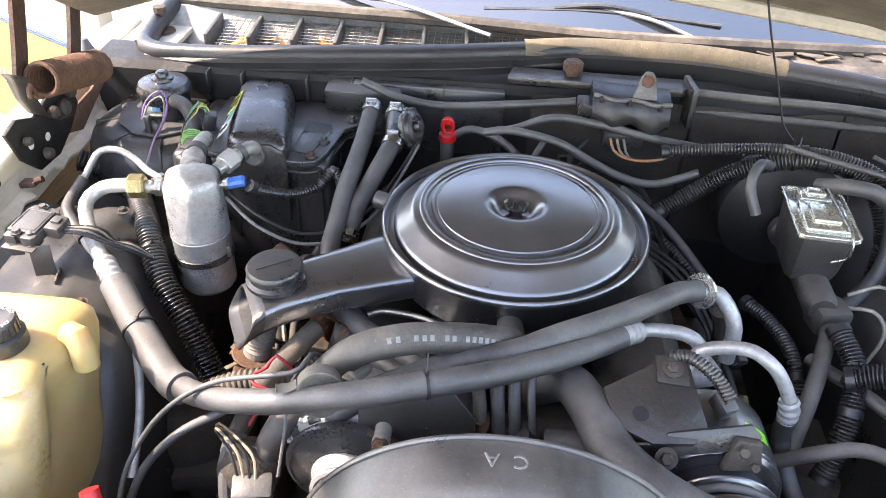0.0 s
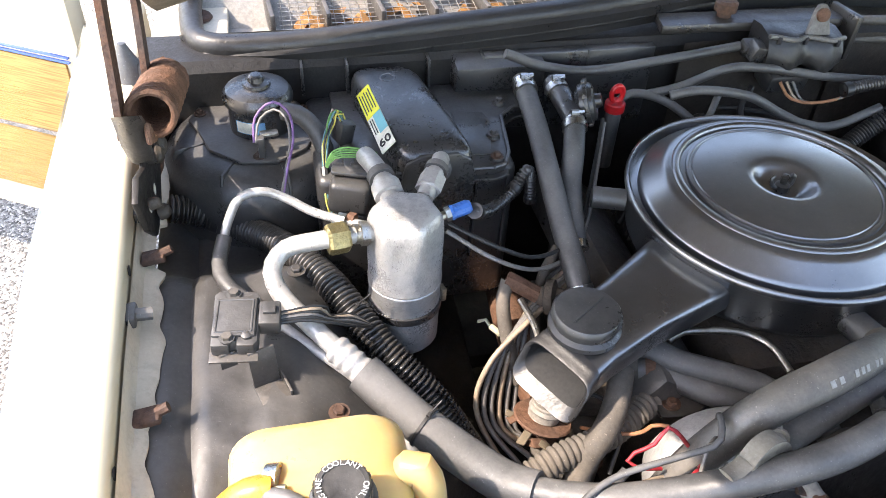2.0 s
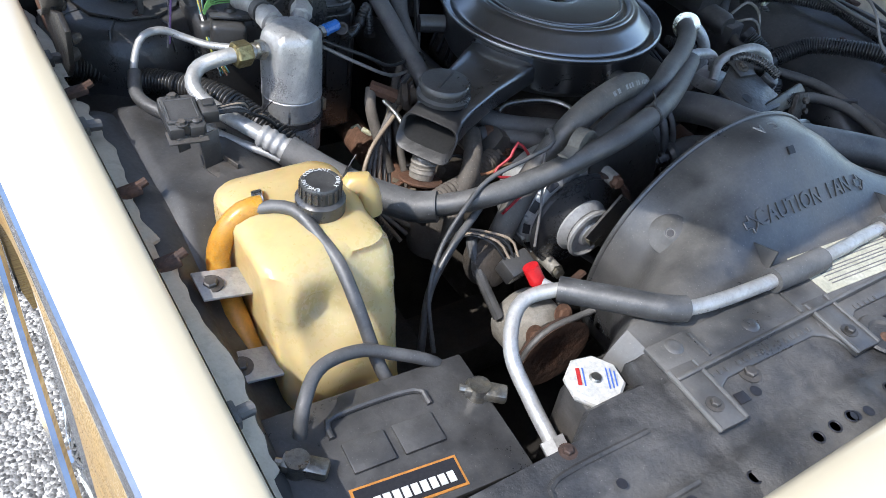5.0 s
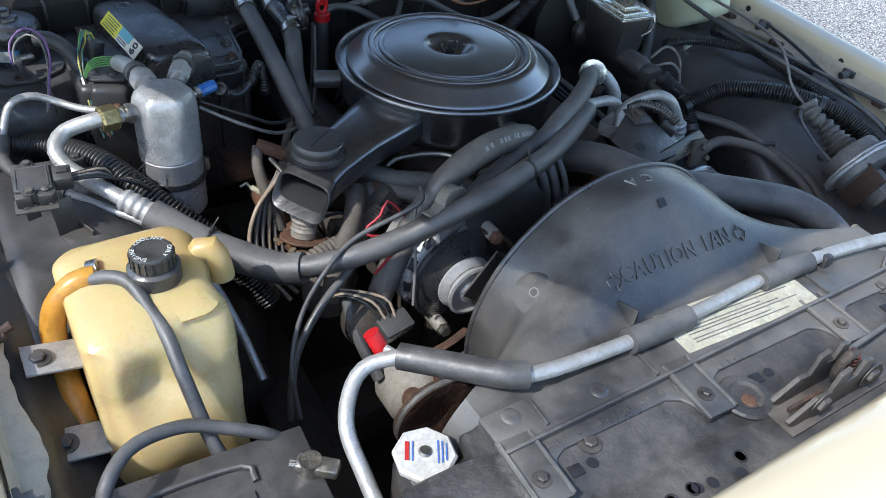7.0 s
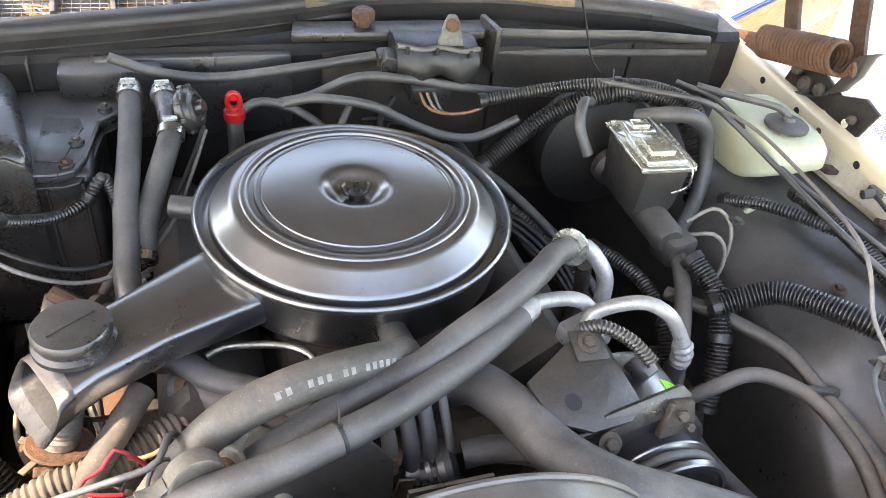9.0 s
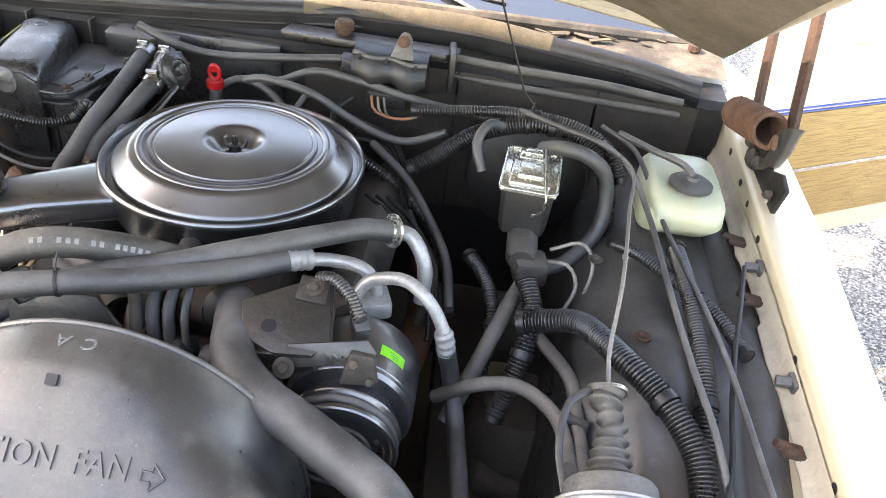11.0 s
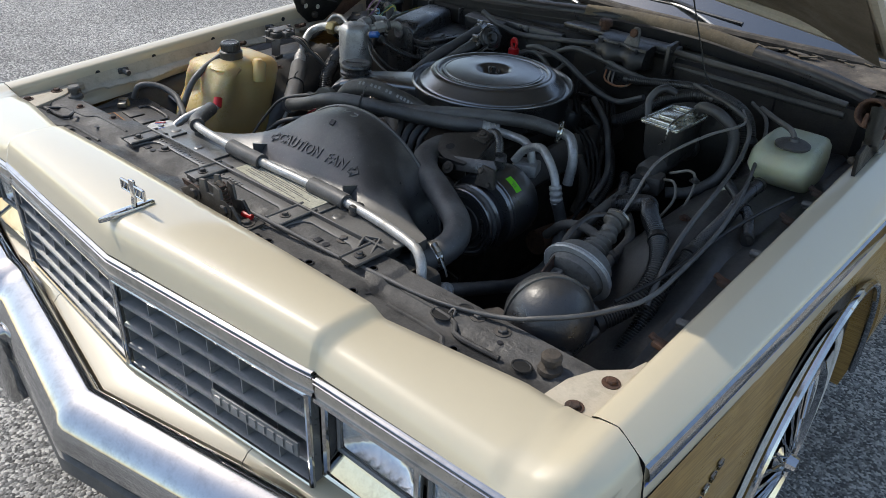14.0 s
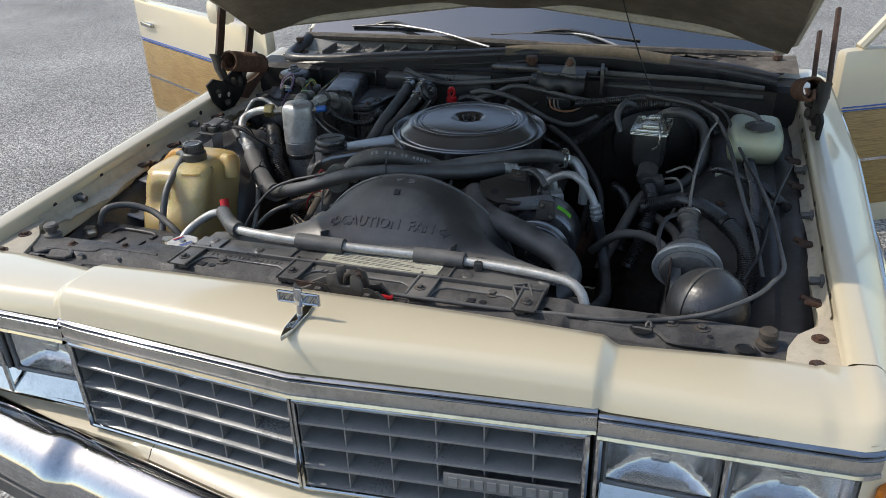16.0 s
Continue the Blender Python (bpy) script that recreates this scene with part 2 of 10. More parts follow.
def asphalt_material():
    m = bpy.data.materials.new("exposed_aggregate_asphalt")
    m.use_nodes = True
    t = m.node_tree
    lk, p = t.links.new, t.nodes["Principled BSDF"]
    co = t.nodes.new("ShaderNodeTexCoord")
    v, v2, n = t.nodes.new("ShaderNodeTexVoronoi"), t.nodes.new("ShaderNodeTexVoronoi"), t.nodes.new("ShaderNodeTexNoise")
    v.inputs["Scale"].default_value, v2.inputs["Scale"].default_value, n.inputs["Scale"].default_value = 135, 260, 0.9
    n.inputs["Detail"].default_value = 6
    for q in (v, v2, n):
        lk(co.outputs["Object"], q.inputs["Vector"])
    sep = t.nodes.new("ShaderNodeSeparateColor")
    lk(v.outputs["Color"], sep.inputs[0])
    r1 = t.nodes.new("ShaderNodeValToRGB")
    e = r1.color_ramp.elements
    e[0].position, e[0].color, e[1].position, e[1].color = 0.1, (0.085, 0.082, 0.078, 1), 1.0, (0.60, 0.575, 0.53, 1)
    a = e.new(0.55)
    a.color = (0.25, 0.242, 0.228, 1)
    lk(sep.outputs[0], r1.inputs[0])
    x = t.nodes.new("ShaderNodeMix")
    x.data_type, x.blend_type = "RGBA", "MULTIPLY"
    x.inputs[0].default_value = 1.0
    r2 = t.nodes.new("ShaderNodeMapRange")
    for k, val in zip((1, 2, 3, 4), (0.3, 0.7, 0.75, 1.25)):
        r2.inputs[k].default_value = val
    lk(n.outputs["Fac"], r2.inputs[0])
    lk(r1.outputs[0], x.inputs[6])
    lk(r2.outputs[0], x.inputs[7])
    lk(x.outputs[2], p.inputs["Base Color"])
    p.inputs["Roughness"].default_value = 0.85
    b = t.nodes.new("ShaderNodeBump")
    b.inputs["Strength"].default_value, b.inputs["Distance"].default_value = 0.8, 0.006
    b.invert = True
    lk(v.outputs["Distance"], b.inputs["Height"])
    lk(b.outputs[0], p.inputs["Normal"])
    return m


WOOD, ASPHALT = wood_material(), asphalt_material()
HOOD_INSIDE = material("hood_underside", (0.27, 0.225, 0.165), 0.6, col2=(0.16, 0.125, 0.09), scale=8, dust=0.2, bump=0.2)
FIRE_PAD = material("brown_insulation", (0.042, 0.034, 0.028), 0.5, col2=(0.025, 0.021, 0.018), scale=12, dust=0.22, dustcol=(0.19, 0.14, 0.10), bump=0.5)
TAN_RUBBER = material("tan_dusty_hose", (0.10, 0.088, 0.075), 0.65, dust=0.6, dustcol=(0.26, 0.22, 0.18), bump=0.2)
GREY_CAST = material("dull_grey_casting", (0.17, 0.168, 0.16), 0.5, metal=0.2, scale=30, dust=0.3, bump=0.2)

DECAL = material("faded_decal", (0.62, 0.60, 0.48), 0.5, col2=(0.46, 0.43, 0.31), scale=22, bump=0.03)
LID_ZINC = material("yellowed_zinc_lid", (0.72, 0.73, 0.68), 0.22, metal=0.8, col2=(0.64, 0.61, 0.48), scale=14, bump=0.015, grime=0.08, speck=0.05)

GLASS_DARK.node_tree.nodes["Principled BSDF"].inputs["Coat IOR"].default_value = 2.2
BOOSTER = material("oily_black_steel", (0.012, 0.011, 0.010), 0.50, dust=0.08, dustcol=(0.14, 0.10, 0.07), scale=18, bump=0.2)
FIREWALL = material("dark_firewall_paint", (0.013, 0.012, 0.012), 0.55, dust=0.06, dustcol=(0.15, 0.12, 0.09), scale=9, bump=0.3)

ENAMEL.node_tree.nodes["Principled BSDF"].inputs["Coat IOR"].default_value = 2.3
SEAL = material("black_seal_rubber", (0.016, 0.016, 0.017), 0.40, dust=0.06, dustcol=(0.18, 0.165, 0.145), spec=0.6)
BRACKET = material("dark_bracket_paint", (0.024, 0.022, 0.020), 0.38, dust=0.14, dustcol=(0.17, 0.14, 0.11), scale=24, bump=0.2, spec=0.9, grime=0.6)
CAP_WHITE = material("white_enamel_cap", (0.66, 0.65, 0.61), 0.4, col2=(0.52, 0.49, 0.43), scale=40, bump=0.05)

SERVO_RIM = material("pale_crimped_steel", (0.52, 0.52, 0.51), 0.42, metal=0.3, scale=30, bump=0.1, grime=0.3)
STRAP = material("pale_dusty_strap", (0.20, 0.185, 0.15), 0.6, col2=(0.13, 0.12, 0.10), scale=24, dust=0.3, bump=0.1)
PLENUM = material("dusty_grey_plenum", (0.24, 0.235, 0.225), 0.6, col2=(0.34, 0.32, 0.28), scale=9, dust=0.4, dustcol=(0.36, 0.32, 0.26), bump=0.2)
# black duct wall, darkened for its shade; also the large hole discs
BORE_SHADE = material("black_duct_and_hole_shade", (0.010, 0.010, 0.010), 0.6, bump=0.05)
ALLOY_DULL = material("stained_alloy", (0.36, 0.34, 0.30), 0.5, metal=0.25, col2=(0.24, 0.21, 0.17), scale=26, bump=0.2, dust=0.25)

for m_, w_ in ((COOLANT, 0.55), (COOLANT_STAIN, 0.4), (MILKY, 0.4)):
    q_ = m_.node_tree.nodes["Principled BSDF"].inputs
    q_["Subsurface Weight"].default_value, q_["Subsurface Scale"].default_value = w_, 0.05
    q_["Subsurface Radius"].default_value = (1.0, 0.55, 0.18) if m_ is not MILKY else (0.8, 0.9, 0.5)
SATIN_BALL = material("satin_black_plastic", (0.022, 0.023, 0.026), 0.40, dust=0.07, dustcol=(0.22, 0.215, 0.205), spec=0.8)

PALE_BLUE = material("pale_blue_label", (0.16, 0.38, 0.62), 0.5, bump=0.0, grime=0.1)

WHITE_PRINT = material("white_print", (0.70, 0.70, 0.68), 0.5, bump=0.0, grime=0.1, speck=0.1)


# mesh helpers
class Mesh:
    """Vertices and faces, gathered piece by piece."""

    def __init__(self):
        self.v, self.f = [], []

    def add(self, v, f, m=None):
        k = len(self.v)
        self.v += [tuple(m @ Vector(p)) for p in v] if m else [tuple(p) for p in v]
        self.f += [tuple(i + k for i in q) for q in f]
        return self

    def grid(self, rows, close=False, caps=False):
        """Faces between rows of equally many points; close: each row is a ring."""
        n, v, f = len(rows[0]), [p for r in rows for p in r], []
        for a in range(len(rows) - 1):
            for b in range(n if close else n - 1):
                c = (b + 1) % n
                f.append((a * n + b, a * n + c, (a + 1) * n + c, (a + 1) * n + b))
        if caps:
            f += [tuple(range(n))[::-1], tuple(range((len(rows) - 1) * n, len(rows) * n))]
        return self.add(v, f)

    def tube(self, pts, r, n=12, step=0.012, caps=True, rib=0.0, pitch=0.0065, flat=1.0):
        """A round hose through the points; rib: the depth of corrugations."""
        path = spline(pts, pitch / 6 if rib else step)
        rows, up, s, last = [], None, 0.0, path[0]
        for i, p in enumerate(path):
            d = (path[min(i + 1, len(path) - 1)] - path[max(i - 1, 0)]).normalized()
            up = (Vector((0.1, 0.2, 1)) if up is None else up)
            up = (up - d * up.dot(d)).normalized()
            side = d.cross(up)
            s += (p - last).length
            last = p
            rr = (r(s) if callable(r) else r) - (rib * (0.5 + 0.5 * math.cos(2 * math.pi * s / pitch)) ** 1.6 if rib else 0)
            rows.append([p + (side * math.cos(a) + up * flat * math.sin(a)) * rr for a in (2 * math.pi * k / n for k in range(n))])
        return self.grid(rows, True, caps)

    def lathe(self, profile, n=48, m=None):
        """A round body from (radius, height) pairs."""
        k = Mesh()
        k.grid([[(r * math.cos(a), r * math.sin(a), z) for a in (2 * math.pi * i / n for i in range(n))] for r, z in profile], True, True)
        return self.add(k.v, k.f, m)

    def box(self, size, m=None, bevel=0.0, seg=2):
        bm = bmesh.new()
        bmesh.ops.create_cube(bm, size=1.0)
        bmesh.ops.scale(bm, vec=size, verts=bm.verts)
        if bevel:
            bmesh.ops.bevel(bm, geom=bm.edges[:] + bm.verts[:], offset=bevel, segments=seg, affect="EDGES", profile=0.5)
        bm.verts.index_update()
        self.add([v.co.copy() for v in bm.verts], [[v.index for v in f.verts] for f in bm.faces], m)
        bm.free()
        return self

    def prism(self, outline, z0, z1, m=None, bevel=0.0, seg=2):
        """An outline in x and y, raised from z0 to z1."""
        bm = bmesh.new()
        lo = [bm.verts.new((x, y, z0)) for x, y in outline]
        face = bm.faces.new(lo)
        out = bmesh.ops.extrude_face_region(bm, geom=[face])
        bmesh.ops.translate(bm, vec=(0, 0, z1 - z0), verts=[g for g in out["geom"] if isinstance(g, bmesh.types.BMVert)])
        bmesh.ops.recalc_face_normals(bm, faces=bm.faces[:])
        if bevel:
            bmesh.ops.bevel(bm, geom=bm.edges[:], offset=bevel, segments=seg, affect="EDGES", profile=0.5)
        bm.verts.index_update()
        self.add([v.co.copy() for v in bm.verts], [[v.index for v in f.verts] for f in bm.faces], m)
        bm.free()
        return self


def spline(pts, step=0.012):
    """Evenly spaced points of a smooth curve through the given ones."""
    p = [Vector(q) for q in pts]
    if len(p) == 2:
        p = [p[0], (p[0] + p[1]) / 2, p[1]]
    p = [2 * p[0] - p[1], *p, 2 * p[-1] - p[-2]]
    dense = []
    for i in range(1, len(p) - 2):
        a, b, c, d = p[i - 1:i + 3]
        for k in range(16):
            u = k / 16
            dense.append(0.5 * (2 * b + (c - a) * u + (2 * a - 5 * b + 4 * c - d) * u * u + (3 * b - a - 3 * c + d) * u ** 3))
    dense.append(p[-2])
    out, need = [dense[0]], step
    for a, b in zip(dense, dense[1:]):
        far, at = (b - a).length, 0.0
        while far - at >= need:
            at += need
            out.append(a.lerp(b, at / far))
            need = step
        need -= far - at
    return out + [dense[-1]]


def build(name, data, mat, parent=None, label="", smooth=35):
    """One mesh object; data is a Mesh or a bmesh."""
    me = bpy.data.meshes.new(name)
    if isinstance(data, Mesh):
        me.from_pydata(data.v, [], data.f)
    else:
        data.to_mesh(me)
        data.free()
    bm = bmesh.new()
    bm.from_mesh(me)
    bmesh.ops.recalc_face_normals(bm, faces=bm.faces[:])
    bm.to_mesh(me)
    bm.free()
    if smooth:
        me.polygons.foreach_set("use_smooth", [True] * len(me.polygons))
        me.set_sharp_from_angle(angle=radians(smooth))
    me.materials.append(mat)
    ob = new(name, me)
    if parent:
        ob.parent = parent
        ob.matrix_parent_inverse = parent.matrix_world.inverted()
    if label:
        ob["label"] = label
    return ob


def part(name, data, mat, parent, label="", smooth=35):
    return build(name, data, mat, parent, label, smooth)


def thing(name, label, category, group="", kind="", at=(0, 0, 0)):
    """An empty at a thing's base, for its parts."""
    ob = new(name)
    ob.matrix_world = Matrix.Translation(at)
    bpy.context.view_layer.update()
    return tagged(ob, label, category, group, kind)


def solo(name, data, mat, label, category, group="", kind="", smooth=35):
    """A thing of one mesh."""
    return tagged(build(name, data, mat, None, "", smooth), label, category, group, kind)


def axis(a, b):
    """The pose of a body that stands on a and points to b."""
    d = Vector(b) - Vector(a)
    return Matrix.Translation(a) @ d.to_track_quat("Z", "Y").to_matrix().to_4x4()


def frame_of(o, x, y):
    """The pose at o whose x and y axes point along the given ways."""
    x = Vector(x).normalized()
    z = x.cross(Vector(y)).normalized()
    y = z.cross(x)
    m = Matrix((x, y, z)).transposed().to_4x4()
    m.translation = o
    return m


def lettering(text, size, m, depth=0.0012, weight=0.0, gap=1.0):
    """Raised letters in the built-in font, centred in the plane of m."""
    cu = bpy.data.curves.new("letters", "FONT")
    cu.body, cu.size, cu.extrude, cu.align_x, cu.align_y, cu.resolution_u = text, size, depth, "CENTER", "CENTER", 3
    cu.offset, cu.space_character = weight, gap
    ob = bpy.data.objects.new("letters", cu)
    me = bpy.data.meshes.new_from_object(ob)
    k = Mesh().add([v.co.copy() for v in me.vertices], [tuple(q.vertices) for q in me.polygons], m)
    bpy.data.objects.remove(ob)
    bpy.data.curves.remove(cu)
    bpy.data.meshes.remove(me)
    return k


def bolt(at, way, r=0.008, mat=None, parent=None, name="bolt", washer=True, h=0.007):
    """A hexagon bolt head on its washer."""
    m = axis(at, Vector(at) + Vector(way))
    k = Mesh()
    if washer:
        k.lathe([(0.0005, 0.0), (r * 1.7, 0.0), (r * 1.7, 0.0016), (0.0005, 0.0018)], 20, m)
    k.lathe([(0.0005, 0.001), (r, 0.001), (r, h * 0.8), (r * 0.8, h), (0.0005, h)], 6, m)
    return part(name, k, mat or BLACK_STEEL, parent, smooth=25)


# ground
def asphalt():
    k = Mesh()
    n, far = 24, 60.0
    xs = [math.copysign(abs(u) ** 2.2, u) * far for u in (i / n * 2 - 1 for i in range(n + 1))]
    k.grid([[(x, y, 0.004 * noise.noise((x * 0.6, y * 0.6, 0))) for x in xs] for y in xs])
    k2 = Mesh()
    k2.v, k2.f = k.v, k.f
    return solo("ground", k2, ASPHALT, "pale worn asphalt with exposed stone chips", "ground", kind="structure")


asphalt()

car = thing("station_wagon", "cream station wagon with woodgrain sides, hood open", "car")


# front of the car
def front_y(s):
    """The front edge of the nose at s metres off the middle."""
    if s < 0.485:
        return -1.074 + 0.085 * s
    return -1.030 + 0.03 * (s - 0.485) + 9.0 * max(0.0, s - 0.835) ** 2


def fender_top(s):
    """The fender's height just behind the nose."""
    u = ((0.838, 0.839), (0.848, 0.843), (0.8735, 0.846), (0.8795, 0.8435), (0.911, 0.8165), (0.917, 0.808), (0.921, 0.785))
    for (a, za), (b, zb) in zip(u, u[1:]):
        if s <= b:
            return za + (zb - za) * (s - a) / (b - a)
    return u[-1][1]


def nose_row(x):
    s = abs(x)
    step = max(0.0, min(1.0, (s - 0.474) / 0.030))
    step = step * step * (3 - 2 * step)
    if s < 0.4851:
        c, rear = 0.010 * (1 - (s / 0.485) ** 2) * (1 - step) - 0.016 * step, -0.905 + 0.01 * s
    else:
        c, rear = -0.016 - 0.045 * (s - 0.485) - 0.9 * max(0.0, s - 0.86) ** 2, min(-0.900 + 0.17 * (s - 0.485), -0.858)
        c = c * step + 0.0 * (1 - step)
    f = front_y(s)
    w = f + 0.032
    if s > 0.80:
        k = min(1.0, (s - 0.80) / 0.04)
        top = (0.868 - 0.030) * (1 - k) + fender_top(max(s, 0.838)) * k
        rear = -0.8646
        w = min(w, rear - 0.012)
        edge, c = top - 0.042 * (1 - k), top - 0.868
        lo = 0.812 + c * 0.3 if c > -0.05 else top - 0.010
        return [(x, rear + 0.012 * (1 - k), edge - 0.004), (x, rear + 0.004 * (1 - k), top - 0.012 * (1 - k) - 0.002), (x, rear - 0.001, top - 0.006 * (1 - k)), (x, rear - 0.004, top),
                (x, (rear + w) / 2 - 0.01, top), (x, w, top - 0.004), (x, w - (w - f) * 0.40, top - 0.012), (x, w - (w - f) * 0.73, max(lo + 0.01, top - 0.026) if c > -0.05 else top - 0.014),
                (x, f + 0.004, max(lo + 0.005, 0.826 + c * 0.6) if c > -0.05 else top - 0.016), (x, f, lo), (x, f + 0.012, lo - 0.004)]
    return [(x, rear + 0.012, 0.800 + c), (x, rear + 0.004, 0.846 + c), (x, rear - 0.006, 0.860 + c), (x, rear - 0.03, 0.867 + c),
            (x, (rear + w) / 2 - 0.02, 0.8685 + c), (x, w, 0.8665 + c), (x, w - 0.013, 0.862 + c), (x, w - 0.022, 0.852 + c),
            (x, f + 0.005, 0.836 + c * 0.7), (x, f, 0.812 + c * 0.3), (x, f + 0.012, 0.808 + c * 0.3)]


def span(a, b, n):
    return [a + (b - a) * i / n for i in range(n + 1)]


def nose():
    xs = span(-0.9195, -0.505, 36) + span(-0.50, -0.455, 9) + span(-0.448, 0.448, 40) + span(0.455, 0.50, 9) + span(0.505, 0.9195, 36)
    part("header_panel", Mesh().grid([nose_row(x) for x in xs]), CREAM, car, "cream painted nose panel with a centre crease", 50)
    for a, b in ((-0.872, -0.4885), (-0.4865, 0.4865), (0.4885, 0.872)):
        xs = span(a, b, 24)
        drop = 0.0 if a < -0.4849 and a > -0.485 else (0.0 if abs(a) < 0.487 else -0.008)
        for top in (0.812, 0.8035):
            part("chrome_strip", Mesh().grid([[(x, front_y(abs(x)) + dy, top - z + drop) for dy, z in
                 ((0.01, 0.0), (-0.003, 0.0003), (-0.007, 0.0025), (-0.006, 0.005), (-0.001, 0.0062), (0.01, 0.0065))] for x in xs]), CHROME, car, "thin chrome strip")
        part("strip_groove", Mesh().grid([[(x, front_y(abs(x)) - 0.0008, z + drop) for z in (0.8065, 0.8025)] for x in xs]), RUBBER, car, "dark groove between the strips")
        part("trim_band", Mesh().grid([[(x, front_y(abs(x)) + dy, z + drop) for dy, z in
             ((0.01, 0.798), (-0.002, 0.798), (-0.004, 0.780), (-0.002, 0.772), (0.02, 0.772))] for x in xs]), TRIM_GREY, car, "grey painted trim band")
        part("chrome_strip", Mesh().grid([[(x, front_y(abs(x)) + dy, z + drop) for dy, z in
             ((0.01, 0.773), (-0.006, 0.773), (-0.008, 0.768), (-0.005, 0.764), (0.01, 0.763))] for x in xs]), CHROME, car, "thin chrome strip")


nose()


def corner_extension(sign):
    """The painted fender extension below the nose, beside the headlights."""
    rows = []
    for s in span(0.850, 0.917, 12):
        f = front_y(s)
        rows.append([(sign * s, f + a, z) for a, z in ((0.004, 0.812), (0.0, 0.80), (-0.001, 0.76), (0.0, 0.66), (0.004, 0.56))])
    for y in span(front_y(0.917) + 0.01, -0.8642, 4):
        rows.append([(sign * x, y, z) for x, z in ((0.914, 0.805), (0.919, 0.79), (0.922, 0.76), (0.930, 0.66), (0.930, 0.45))])
    part("fender_extension", Mesh().grid(rows), CREAM, car, "cream fender extension beside the lamps", 50)


corner_extension(1)
corner_extension(-1)


def grille(sign):
    g = part("grille", Mesh().box((0.47, 0.006, 0.19), frame_of((sign * 0.236, -1.010, 0.668), (1, sign * 0.085, 0), (0, 1, 0))), GRILLE_DARK, car, "silver-grey plastic grille with egg-crate slats")
    y = lambda s: front_y(s) + 0.004
    for z in (0.757, 0.715, 0.668, 0.621, 0.576):
        rows = [[(sign * s, y(s) + a, z + b) for a, b in ((0.0, 0.004), (-0.005, 0.0015), (-0.005, -0.0035), (0.0, -0.0045), (0.045, 0.004), (0.046, 0.009))] for s in span(0.008, 0.470, 4)]
        part("slat", Mesh().grid(rows, True, True), GRILLE_GREY, g)
    for i in range(7):
        s = 0.007 + 0.464 * i / 6
        part("upright", Mesh().box((0.0025, 0.046, 0.188), Matrix.Translation((sign * s, y(s) + 0.024, 0.668))), GRILLE_GREY, g)
    rim = Mesh()
    for s0, z0, s1, z1 in ((0.004, 0.762, 0.474, 0.764), (0.004, 0.574, 0.474, 0.574)):
        rim.tube([(sign * s, y(s) - 0.006, z0) for s in (s0, (s0 + s1) / 2, s1)], 0.0045, 8)
    rim.tube([(sign * 0.474, y(0.474) - 0.006, z) for z in (0.764, 0.67, 0.574)], 0.0055, 8)
    rim.tube([(sign * 0.004, y(0.0) - 0.006, z) for z in (0.764, 0.67, 0.574)], 0.003, 8)
    part("grille_rim", rim, CHROME, g, "polished rim")
    return g


g_right, g_left = grille(1), grille(-1)
# maker's lettering as plain bars
plate = frame_of((0.352, front_y(0.352) - 0.006, 0.640), (1, 0.085, 0), (0, 0, 1))
part("name_plate", Mesh().box((0.20, 0.030, 0.004), plate, 0.001), GRILLE_DARK, g_right)
for i in range(9):
    part("name_bar", Mesh().box((0.015, 0.017, 0.003), plate @ pose(-0.084 + 0.021 * i, 0, 0.003)), GRILLE_GREY, g_right, "plain raised bar")


